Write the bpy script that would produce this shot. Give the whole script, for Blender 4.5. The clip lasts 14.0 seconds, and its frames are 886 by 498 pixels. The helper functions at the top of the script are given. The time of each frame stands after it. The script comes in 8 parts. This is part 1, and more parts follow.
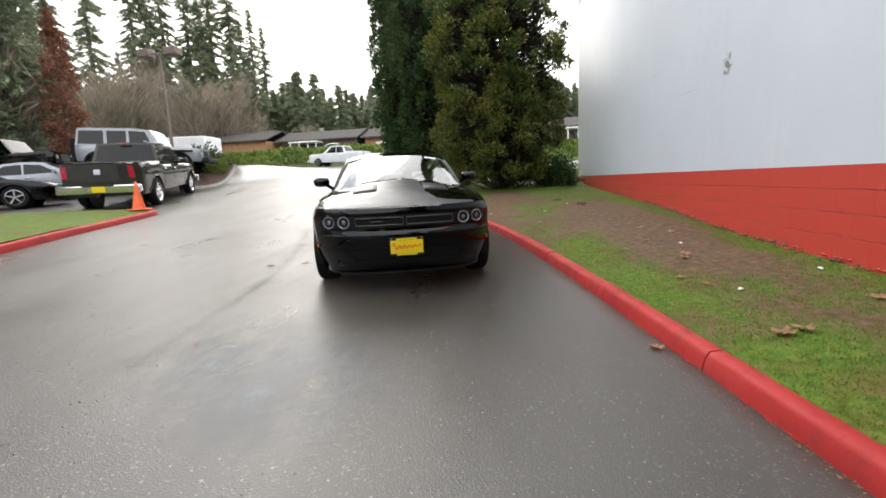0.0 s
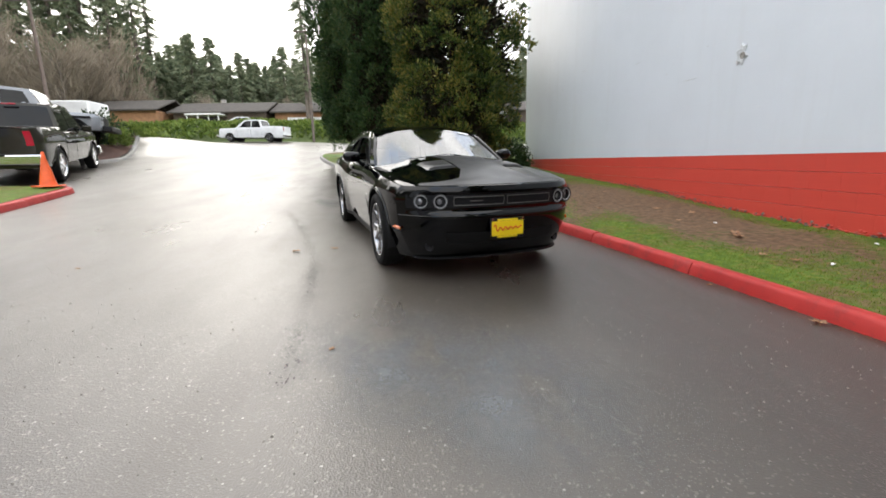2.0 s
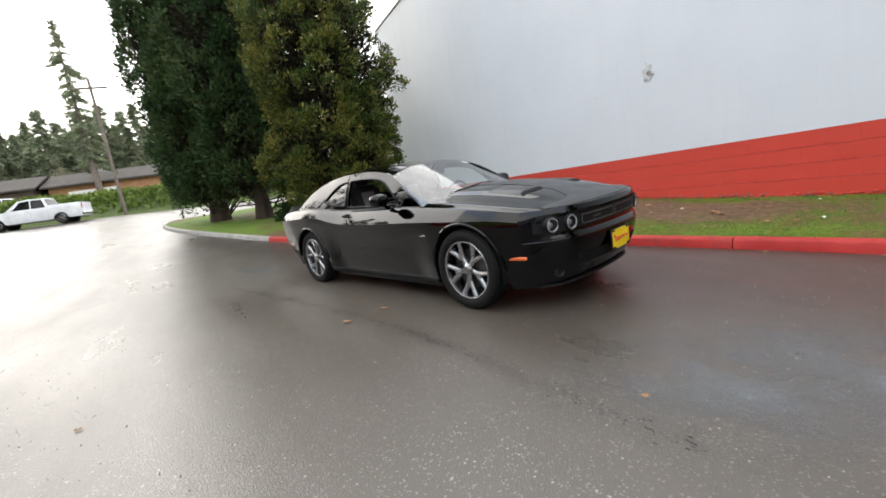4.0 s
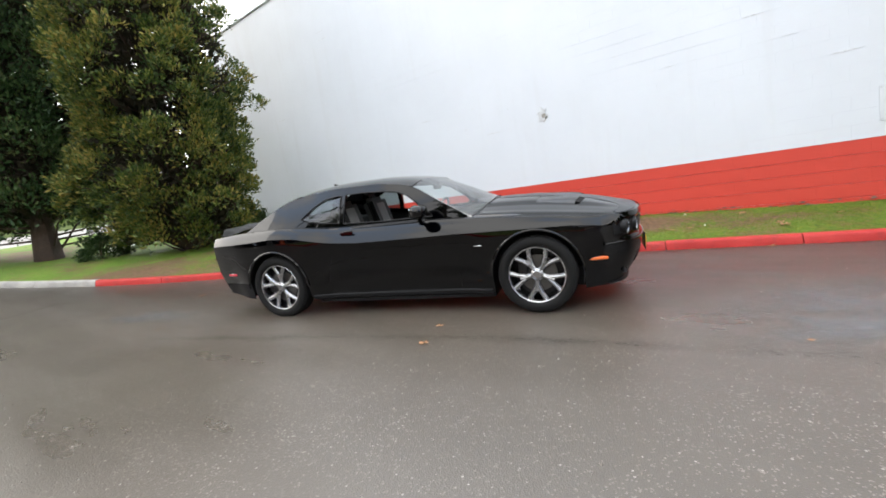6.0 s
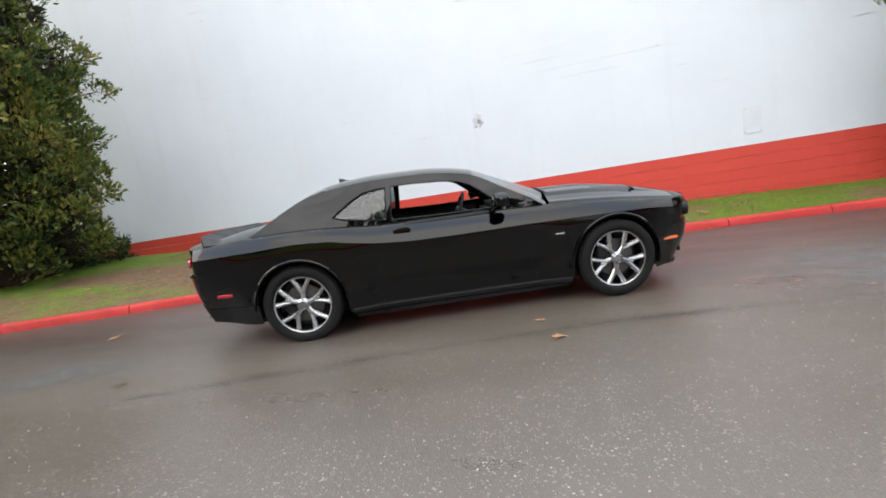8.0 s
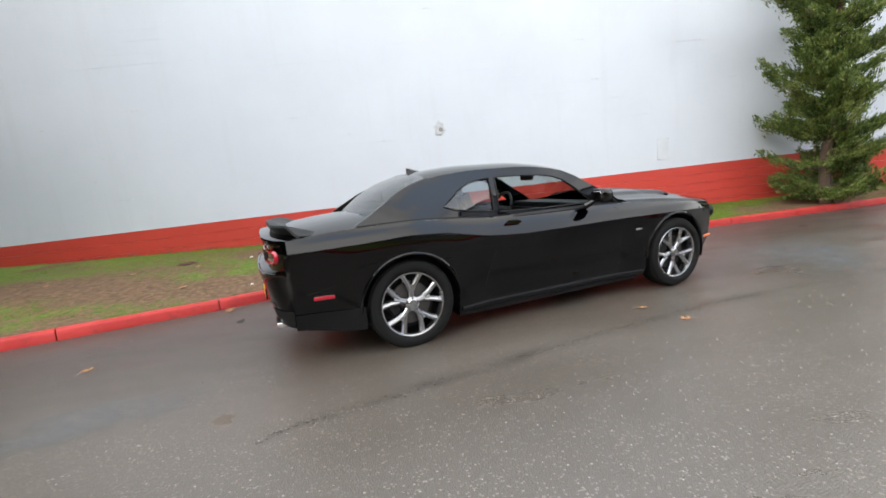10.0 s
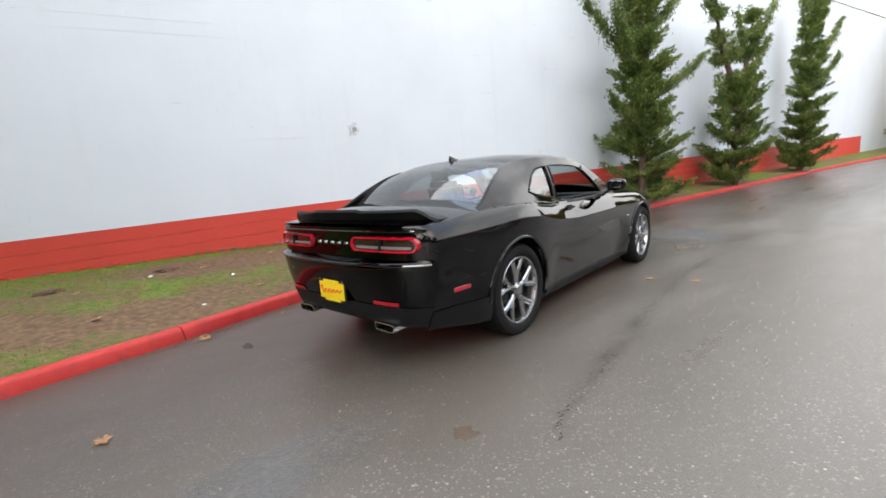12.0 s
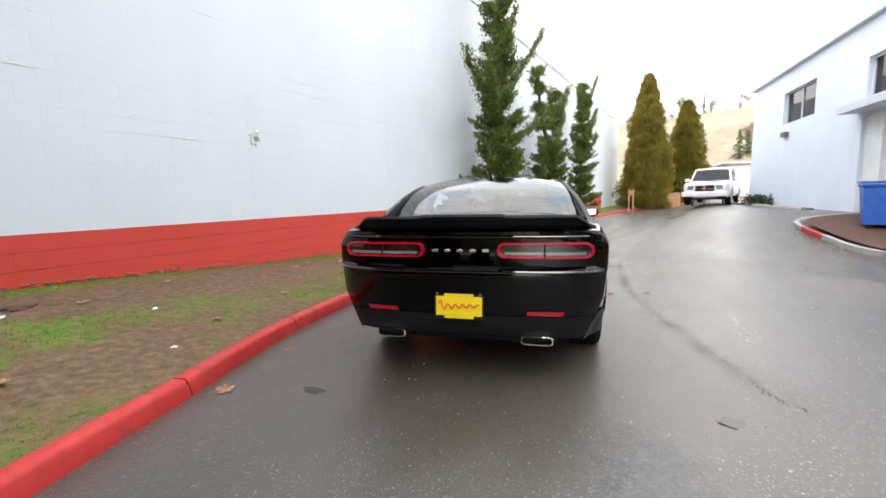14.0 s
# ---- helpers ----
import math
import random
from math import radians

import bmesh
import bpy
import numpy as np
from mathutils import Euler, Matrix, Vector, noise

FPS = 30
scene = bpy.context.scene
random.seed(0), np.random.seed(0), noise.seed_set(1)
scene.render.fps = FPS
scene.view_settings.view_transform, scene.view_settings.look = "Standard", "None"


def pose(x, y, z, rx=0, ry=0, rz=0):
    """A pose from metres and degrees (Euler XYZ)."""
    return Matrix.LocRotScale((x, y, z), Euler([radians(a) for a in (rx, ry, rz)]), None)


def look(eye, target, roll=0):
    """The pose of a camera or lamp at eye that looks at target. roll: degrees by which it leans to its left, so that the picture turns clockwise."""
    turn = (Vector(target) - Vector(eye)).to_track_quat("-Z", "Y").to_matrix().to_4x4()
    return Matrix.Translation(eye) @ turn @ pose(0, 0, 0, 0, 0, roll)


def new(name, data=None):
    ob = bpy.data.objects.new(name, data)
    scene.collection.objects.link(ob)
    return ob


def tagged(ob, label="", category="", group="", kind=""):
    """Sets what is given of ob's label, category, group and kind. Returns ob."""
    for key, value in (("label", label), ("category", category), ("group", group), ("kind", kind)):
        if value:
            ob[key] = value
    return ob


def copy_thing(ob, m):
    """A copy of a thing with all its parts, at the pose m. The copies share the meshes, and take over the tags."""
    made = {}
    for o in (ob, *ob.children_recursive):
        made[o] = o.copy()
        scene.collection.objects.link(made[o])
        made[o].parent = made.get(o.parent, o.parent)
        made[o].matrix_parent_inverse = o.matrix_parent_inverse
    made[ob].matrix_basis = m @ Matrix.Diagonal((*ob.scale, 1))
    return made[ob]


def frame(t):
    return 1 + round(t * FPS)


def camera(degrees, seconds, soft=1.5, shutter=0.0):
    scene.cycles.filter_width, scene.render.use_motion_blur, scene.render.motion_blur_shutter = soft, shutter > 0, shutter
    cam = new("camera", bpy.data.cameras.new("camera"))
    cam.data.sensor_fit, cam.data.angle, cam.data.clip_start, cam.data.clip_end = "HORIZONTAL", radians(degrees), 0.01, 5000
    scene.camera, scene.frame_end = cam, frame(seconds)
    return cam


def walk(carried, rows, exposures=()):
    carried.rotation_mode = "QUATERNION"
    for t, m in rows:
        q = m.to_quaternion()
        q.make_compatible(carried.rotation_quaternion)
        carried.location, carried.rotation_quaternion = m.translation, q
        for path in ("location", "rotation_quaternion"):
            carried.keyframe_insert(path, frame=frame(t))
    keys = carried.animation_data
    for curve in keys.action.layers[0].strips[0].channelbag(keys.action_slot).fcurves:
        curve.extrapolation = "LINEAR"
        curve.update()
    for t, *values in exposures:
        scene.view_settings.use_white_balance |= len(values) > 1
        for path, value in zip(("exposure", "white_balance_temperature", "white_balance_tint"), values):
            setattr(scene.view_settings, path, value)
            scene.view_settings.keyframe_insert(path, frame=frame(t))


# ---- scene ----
cam = camera(91.7, 14.0, soft=1.7)
METRES, EYE, TILT, LEAN, TURN = 15.9, 1.16, 1.7, 0.0, 8.76
ROWS = [
    (0.0, 0.0, 0.0, 0.0, -0.49, -10.54, 2.61),
    (0.5, -0.0178, 0.0075, -0.0005, -1.86, -9.63, 3.6),
    (1.0, -0.0421, 0.011, -0.0012, -5.29, -9.6, 3.61),
    (1.5, -0.0736, 0.0168, 0.0009, -11.2, -11.57, 3.35),
    (2.0, -0.1031, 0.0319, -0.0011, -12.46, -13.22, 0.9),
    (2.5, -0.1356, 0.0441, -0.0011, -19.29, -10.63, 2.56),
    (3.0, -0.1675, 0.0642, 0.0009, -25.42, -10.29, 7.19),
    (5.5, -0.3037, 0.1994, 0.0091, -55.16, -8.51, 6.04),
    (6.0, -0.3232, 0.2324, 0.0106, -63.1, -9.15, 7.62),
    (6.5, -0.3339, 0.2684, 0.0114, -68.31, -9.74, 9.4),
    (7.0, -0.3431, 0.3043, 0.012, -74.11, -8.26, 8.67),
    (7.5, -0.3461, 0.3416, 0.0115, -80.46, -8.82, 8.18),
    (10.0, -0.3166, 0.522, 0.0113, -105.8, -9.45, 4.74),
    (10.5, -0.3029, 0.5568, 0.0092, -112.53, -9.0, 3.84),
    (11.0, -0.284, 0.5879, 0.0074, -118.1, -10.08, 4.1),
    (11.5, -0.2625, 0.6168, 0.0069, -123.11, -8.57, 2.85),
    (12.0, -0.2411, 0.6455, 0.0066, -131.43, -9.46, 4.16),
    (12.5, -0.2124, 0.6684, 0.0047, -134.81, -11.11, 4.73),
    (13.0, -0.1841, 0.6921, 0.0028, -143.71, -5.97, 3.08),
    (13.5, -0.1498, 0.7062, 0.0002, -149.58, -7.69, 1.9),
    (14.0, -0.1179, 0.7185, -0.0016, -158.16, -5.53, 0.69),
]
EXPOSURES = [(0.0, 1.42), (2.0, 1.4), (3.0, 1.22), (5.5, 1.9), (7.5, 1.9), (10.0, 1.84), (14.0, 1.74)]
walk(cam, [(t, pose(0, 0, EYE, TILT, LEAN, TURN) @ pose(METRES * x, METRES * y, METRES * z, 90 + pitch, roll, yaw)) for t, x, y, z, yaw, pitch, roll in ROWS], EXPOSURES)

# ---- light: bright overcast, the sun behind thin cloud beyond the trees ----
SUN_AZ, SUN_EL = -24.0, 27.0
world = bpy.data.worlds.new("overcast_sky")
scene.world = world
world.use_nodes = True
wn, wl = world.node_tree.nodes, world.node_tree.links
wn.clear()
w_out = wn.new("ShaderNodeOutputWorld")
w_bg = wn.new("ShaderNodeBackground")
w_sky = wn.new("ShaderNodeTexSky")
w_sky.sky_type = 'NISHITA'
w_sky.sun_disc = False
w_sky.sun_elevation = radians(SUN_EL)
w_sky.sun_rotation = radians(SUN_AZ)
w_sky.dust_density = 4.0
w_co = wn.new("ShaderNodeTexCoord")
w_map = wn.new("ShaderNodeMapping")
w_map.inputs["Scale"].default_value = (1.0, 1.0, 2.6)
w_noise = wn.new("ShaderNodeTexNoise")
w_noise.inputs["Scale"].default_value = 2.2
w_noise.inputs["Detail"].default_value = 6.0
w_noise.inputs["Roughness"].default_value = 0.55
w_ramp = wn.new("ShaderNodeValToRGB")
w_ramp.color_ramp.elements[0].position, w_ramp.color_ramp.elements[0].color = 0.36, (7.6, 7.6, 7.7, 1)
w_ramp.color_ramp.elements[1].position, w_ramp.color_ramp.elements[1].color = 0.62, (12.7, 12.6, 12.4, 1)
w_mix = wn.new("ShaderNodeMix")
w_mix.data_type = 'RGBA'
w_mix.inputs[0].default_value = 0.93
wl.new(w_co.outputs["Generated"], w_map.inputs["Vector"])
wl.new(w_map.outputs["Vector"], w_noise.inputs["Vector"])
wl.new(w_noise.outputs["Fac"], w_ramp.inputs["Fac"])
wl.new(w_sky.outputs["Color"], w_mix.inputs[6])
wl.new(w_ramp.outputs["Color"], w_mix.inputs[7])
# blue breaks between the clouds, high overhead only
w_sep = wn.new("ShaderNodeSeparateXYZ")
w_high = wn.new("ShaderNodeValToRGB")
w_high.color_ramp.elements[0].position, w_high.color_ramp.elements[0].color = 0.45, (0, 0, 0, 1)
w_high.color_ramp.elements[1].position, w_high.color_ramp.elements[1].color = 0.72, (1, 1, 1, 1)
w_gap = wn.new("ShaderNodeValToRGB")
w_gap.color_ramp.elements[0].position, w_gap.color_ramp.elements[0].color = 0.42, (1, 1, 1, 1)
w_gap.color_ramp.elements[1].position, w_gap.color_ramp.elements[1].color = 0.51, (0, 0, 0, 1)
w_mul = wn.new("ShaderNodeMath")
w_mul.operation = 'MULTIPLY'
w_blue = wn.new("ShaderNodeMix")
w_blue.data_type = 'RGBA'
w_blue.inputs[7].default_value = (7.2, 8.8, 11.4, 1)
wl.new(w_co.outputs["Generated"], w_sep.inputs[0])
wl.new(w_sep.outputs["Z"], w_high.inputs["Fac"])
wl.new(w_noise.outputs["Fac"], w_gap.inputs["Fac"])
wl.new(w_high.outputs["Color"], w_mul.inputs[0])
wl.new(w_gap.outputs["Color"], w_mul.inputs[1])
wl.new(w_mul.outputs[0], w_blue.inputs[0])
wl.new(w_mix.outputs[2], w_blue.inputs[6])
wl.new(w_blue.outputs[2], w_bg.inputs["Color"])
w_bg.inputs["Strength"].default_value = 0.10
wl.new(w_bg.outputs["Background"], w_out.inputs["Surface"])
sun_data = bpy.data.lights.new("sun", 'SUN')
sun_data.energy, sun_data.angle, sun_data.color = 0.5, radians(48), (1.0, 0.96, 0.9)
sun = new("sun", sun_data)
sun_dir = Vector((math.sin(radians(SUN_AZ)) * math.cos(radians(SUN_EL)), math.cos(radians(SUN_AZ)) * math.cos(radians(SUN_EL)), math.sin(radians(SUN_EL))))
sun.matrix_world = look(tuple(sun_dir * 60), (0, 0, 0))

# ---- materials ----
def base_mat(name):
    m = bpy.data.materials.new(name)
    m.use_nodes = True
    nt = m.node_tree
    return m, nt, nt.nodes["Principled BSDF"]


def tex_noise(nt, scale, detail=4.0, rough=0.55, vec=None):
    n = nt.nodes.new("ShaderNodeTexNoise")
    n.inputs["Scale"].default_value = scale
    n.inputs["Detail"].default_value = detail
    n.inputs["Roughness"].default_value = rough
    if vec is None:
        g = nt.nodes.new("ShaderNodeNewGeometry")
        vec = g.outputs["Position"]
    nt.links.new(vec, n.inputs["Vector"])
    return n.outputs["Fac"]


def pos_vec(nt, scale=(1, 1, 1)):
    g = nt.nodes.new("ShaderNodeNewGeometry")
    mp = nt.nodes.new("ShaderNodeMapping")
    mp.inputs["Scale"].default_value = scale
    nt.links.new(g.outputs["Position"], mp.inputs["Vector"])
    return mp.outputs["Vector"]


def ramp(nt, fac, stops):
    r = nt.nodes.new("ShaderNodeValToRGB")
    els = r.color_ramp.elements
    while len(els) < len(stops):
        els.new(0.5)
    for e, (p, c) in zip(els, stops):
        e.position = p
        e.color = (c, c, c, 1) if isinstance(c, (int, float)) else (*c, 1)
    nt.links.new(fac, r.inputs["Fac"])
    return r.outputs["Color"]


def mixc(nt, fac, a, b, blend='MIX'):
    n = nt.nodes.new("ShaderNodeMix")
    n.data_type = 'RGBA'
    n.blend_type = blend
    for sock, v in ((n.inputs[0], fac), (n.inputs[6], a), (n.inputs[7], b)):
        if isinstance(v, (int, float)):
            sock.default_value = v
        elif isinstance(v, tuple):
            sock.default_value = (*v, 1)
        else:
            nt.links.new(v, sock)
    return n.outputs[2]


def bump(nt, bsdf, height, strength=0.3, dist=0.01, chain=None):
    b = nt.nodes.new("ShaderNodeBump")
    b.inputs["Strength"].default_value = strength
    b.inputs["Distance"].default_value = dist
    nt.links.new(height, b.inputs["Height"])
    if chain is not None:
        nt.links.new(chain, b.inputs["Normal"])
    nt.links.new(b.outputs["Normal"], bsdf.inputs["Normal"])
    return b.outputs["Normal"]


def surface(name, color, rough=0.6, metal=0.0, var=0.15, scale=6.0, fine=60.0, bump_s=0.15, bump_d=0.004, coat=0.0, spec=0.5, island=0.0, obj_random=0.0):
    """A plain material with two scales of variation and a fine relief."""
    m, nt, b = base_mat(name)
    lo = tuple(c * (1 - var) for c in color)
    hi = tuple(min(1.0, c * (1 + var)) for c in color)
    big = tex_noise(nt, scale, 4)
    small = tex_noise(nt, fine, 3)
    c1 = ramp(nt, big, [(0.3, lo), (0.7, hi)])
    c2 = mixc(nt, ramp(nt, small, [(0.35, 0.0), (0.75, var * 1.5)]), c1, tuple(c * 0.55 for c in color))
    if island or obj_random:
        if island:
            src = nt.nodes.new("ShaderNodeNewGeometry").outputs["Random Per Island"]
            amt = island
        else:
            src = nt.nodes.new("ShaderNodeObjectInfo").outputs["Random"]
            amt = obj_random
        c2 = mixc(nt, 1.0, c2, ramp(nt, src, [(0.0, 1 - amt), (1.0, 1.0)]), 'MULTIPLY')
    nt.links.new(c2, b.inputs["Base Color"])
    b.inputs["Metallic"].default_value = metal
    r = ramp(nt, big, [(0.3, max(0.02, rough * 0.85)), (0.7, min(1, rough * 1.15))])
    nt.links.new(r, b.inputs["Roughness"])
    b.inputs["Specular IOR Level"].default_value = spec
    if coat:
        b.inputs["Coat Weight"].default_value = coat
        b.inputs["Coat Roughness"].default_value = 0.03
    if bump_s:
        bump(nt, b, small, bump_s, bump_d)
    return m


def make_asphalt():
    m, nt, b = base_mat("wet_asphalt")
    wet = mixc(nt, 0.5, tex_noise(nt, 0.45, 5, 0.62), tex_noise(nt, 0.8, 6, 0.68, pos_vec(nt, (1.6, 0.4, 1))))
    streak = tex_noise(nt, 1.0, 4, 0.6, pos_vec(nt, (1.3, 0.35, 1)))
    vor = nt.nodes.new("ShaderNodeTexVoronoi")
    vor.inputs["Scale"].default_value = 118.0
    nt.links.new(pos_vec(nt), vor.inputs["Vector"])
    grain = tex_noise(nt, 160, 3, 0.6)
    chips = ramp(nt, vor.outputs["Color"], [(0.80, 0.0), (0.86, 1.0)])
    vor2 = nt.nodes.new("ShaderNodeTexVoronoi")
    vor2.inputs["Scale"].default_value = 62.0
    nt.links.new(pos_vec(nt), vor2.inputs["Vector"])
    flecks = ramp(nt, vor2.outputs["Color"], [(0.885, 0.0), (0.90, 1.0)])
    flecks = mixc(nt, 1.0, flecks, ramp(nt, vor2.outputs["Distance"], [(0.30, 1.0), (0.42, 0.0)]), 'MULTIPLY')
    basec = ramp(nt, wet, [(0.30, (0.060, 0.051, 0.041)), (0.5, (0.072, 0.061, 0.049)), (0.70, (0.088, 0.074, 0.060))])
    c = mixc(nt, ramp(nt, grain, [(0.35, 0.0), (0.8, 0.5)]), basec, (0.098, 0.082, 0.064))
    patch = ramp(nt, tex_noise(nt, 1.3, 5, 0.65), [(0.35, 0.2), (0.60, 0.95)])
    c = mixc(nt, mixc(nt, 1.0, chips, patch, 'MULTIPLY'), c, (0.20, 0.178, 0.152))
    c = mixc(nt, mixc(nt, 1.0, flecks, ramp(nt, patch, [(0.1, 0.2), (0.6, 0.9)]), 'MULTIPLY'), c, (0.33, 0.305, 0.275))
    # the base colour is darker towards the gutter side of the lane, paler in its middle
    across = nt.nodes.new("ShaderNodeVectorMath")
    across.operation = 'DOT_PRODUCT'
    across.inputs[1].default_value = (0.24, 0.068, 0.0)
    nt.links.new(pos_vec(nt), across.inputs[0])
    lane_tone = nt.nodes.new("ShaderNodeMath")
    lane_tone.operation = 'MULTIPLY_ADD'
    lane_tone.inputs[1].default_value = 0.35
    nt.links.new(tex_noise(nt, 0.9, 5, 0.6), lane_tone.inputs[0])
    nt.links.new(across.outputs["Value"], lane_tone.inputs[2])
    shift = nt.nodes.new("ShaderNodeMath")
    shift.inputs[1].default_value = 0.575
    nt.links.new(lane_tone.outputs[0], shift.inputs[0])
    c = mixc(nt, 1.0, c, ramp(nt, shift.outputs[0], [(0.0, 1.0), (0.45, 0.97), (0.88, 0.62)]), 'MULTIPLY')
    nt.links.new(c, b.inputs["Base Color"])
    mixw = mixc(nt, 0.5, wet, streak)
    r = ramp(nt, mixw, [(0.36, 0.25), (0.5, 0.35), (0.64, 0.46)])
    nt.links.new(r, b.inputs["Roughness"])
    b.inputs["Specular IOR Level"].default_value = 0.74
    n1 = bump(nt, b, vor.outputs["Distance"], 0.34, 0.004)
    bump(nt, b, grain, 0.22, 0.003, n1)
    return m


def make_wall_paint(name, color, dirt, chips_c):
    m, nt, b = base_mat(name)
    big = tex_noise(nt, 0.7, 4)
    fine = tex_noise(nt, 45, 4)
    drip = tex_noise(nt, 1.0, 5, 0.6, pos_vec(nt, (2.5, 2.5, 0.25)))
    c = ramp(nt, big, [(0.3, tuple(v * 0.94 for v in color)), (0.7, color)])
    c = mixc(nt, ramp(nt, drip, [(0.55, 0.0), (0.85, 0.22)]), c, dirt)
    spots = tex_noise(nt, 9.0, 6, 0.7)
    c = mixc(nt, ramp(nt, spots, [(0.735, 0.0), (0.755, 0.8)]), c, chips_c)
    nt.links.new(c, b.inputs["Base Color"])
    b.inputs["Roughness"].default_value = 0.42
    b.inputs["Specular IOR Level"].default_value = 0.35
    bump(nt, b, fine, 0.35, 0.004)
    return m


def make_kerb_paint():
    m, nt, b = base_mat("red_kerb_paint")
    big = tex_noise(nt, 2.2, 5)
    wear = tex_noise(nt, 7.0, 8, 0.72)
    fine = tex_noise(nt, 70, 3)
    c = ramp(nt, big, [(0.3, (0.34, 0.018, 0.016)), (0.7, (0.45, 0.034, 0.028))])
    c = mixc(nt, ramp(nt, wear, [(0.52, 0.0), (0.68, 0.6)]), c, (0.17, 0.035, 0.032))
    c = mixc(nt, ramp(nt, wear, [(0.70, 0.0), (0.73, 0.85)]), c, (0.10, 0.08, 0.075))
    nt.links.new(c, b.inputs["Base Color"])
    nt.links.new(ramp(nt, wear, [(0.35, 0.5), (0.7, 0.75)]), b.inputs["Roughness"])
    b.inputs["Specular IOR Level"].default_value = 0.35
    n1 = bump(nt, b, wear, 0.3, 0.01)
    bump(nt, b, fine, 0.25, 0.004, n1)
    return m


def make_verge():
    m, nt, b = base_mat("grass_and_dirt")
    n1 = tex_noise(nt, 0.9, 6, 0.62)
    n2 = tex_noise(nt, 14, 5, 0.6)
    n3 = tex_noise(nt, 90, 3, 0.6)
    n0 = tex_noise(nt, 2.6, 5, 0.65)
    green = ramp(nt, n2, [(0.3, (0.040, 0.085, 0.008)), (0.5, (0.095, 0.165, 0.014)), (0.75, (0.20, 0.235, 0.028))])
    moss = ramp(nt, n2, [(0.3, (0.065, 0.085, 0.010)), (0.7, (0.17, 0.165, 0.022))])
    green = mixc(nt, ramp(nt, n0, [(0.48, 0.0), (0.6, 1.0)]), green, moss)
    dirt = ramp(nt, n2, [(0.3, (0.070, 0.040, 0.022)), (0.7, (0.20, 0.122, 0.070))])
    att = nt.nodes.new("ShaderNodeVertexColor")
    att.layer_name = "bare"
    soft = mixc(nt, 0.5, n1, att.outputs["Color"])
    fac = ramp(nt, mixc(nt, 0.35, mixc(nt, 0.3, soft, n0), n2), [(0.41, 0.0), (0.51, 1.0)])
    mown = nt.nodes.new("ShaderNodeVertexColor")
    mown.layer_name = "mown"
    turf = ramp(nt, mixc(nt, 0.5, n1, n2), [(0.3, (0.06, 0.12, 0.014)), (0.5, (0.12, 0.21, 0.022)), (0.7, (0.21, 0.27, 0.045))])
    green = mixc(nt, mown.outputs["Color"], green, turf)
    c = mixc(nt, fac, green, dirt)
    c = mixc(nt, ramp(nt, n3, [(0.4, 0.0), (0.8, 0.5)]), c, (0.03, 0.03, 0.012))
    nt.links.new(c, b.inputs["Base Color"])
    b.inputs["Roughness"].default_value = 0.85
    b.inputs["Specular IOR Level"].default_value = 0.25
    a = bump(nt, b, n2, 0.6, 0.03)
    bump(nt, b, n3, 0.5, 0.01, a)
    return m


def make_leaf(name, stops, rough=0.5, scale=1.5):
    """Foliage: colour varies from clump to clump and leaf to leaf, with light through the leaf."""
    m, nt, b = base_mat(name)
    g = nt.nodes.new("ShaderNodeNewGeometry")
    n = tex_noise(nt, scale, 3)
    f = mixc(nt, 0.35, n, g.outputs["Random Per Island"])
    c = ramp(nt, f, stops)
    nt.links.new(c, b.inputs["Base Color"])
    b.inputs["Roughness"].default_value = rough
    b.inputs["Specular IOR Level"].default_value = 0.3
    tr = nt.nodes.new("ShaderNodeBsdfTranslucent")
    nt.links.new(c, tr.inputs["Color"])
    mx = nt.nodes.new("ShaderNodeMixShader")
    mx.inputs[0].default_value = 0.25
    nt.links.new(b.outputs[0], mx.inputs[1])
    nt.links.new(tr.outputs[0], mx.inputs[2])
    nt.links.new(mx.outputs[0], nt.nodes["Material Output"].inputs["Surface"])
    return m


def make_glass(name, tint, rough=0.0, opacity=0.0):
    """Thin pane: clear with a mirror gloss that grows at a slant."""
    m, nt, b = base_mat(name)
    nt.nodes.remove(b)
    lw = nt.nodes.new("ShaderNodeLayerWeight")
    lw.inputs["Blend"].default_value = 0.5
    fr = nt.nodes.new("ShaderNodeMath")
    fr.operation = 'POWER'
    fr.inputs[1].default_value = 3.6
    nt.links.new(lw.outputs["Facing"], fr.inputs[0])
    tp = nt.nodes.new("ShaderNodeBsdfTransparent")
    tp.inputs["Color"].default_value = (*tint, 1)
    gl = nt.nodes.new("ShaderNodeBsdfGlossy")
    gl.inputs["Roughness"].default_value = rough
    mx = nt.nodes.new("ShaderNodeMixShader")
    add = nt.nodes.new("ShaderNodeMath")
    add.operation = 'MULTIPLY_ADD'
    add.inputs[1].default_value = 0.85
    add.inputs[2].default_value = opacity
    nt.links.new(fr.outputs[0], add.inputs[0])
    nt.links.new(add.outputs[0], mx.inputs[0])
    nt.links.new(tp.outputs[0], mx.inputs[1])
    nt.links.new(gl.outputs[0], mx.inputs[2])
    nt.links.new(mx.outputs[0], nt.nodes["Material Output"].inputs["Surface"])
    return m


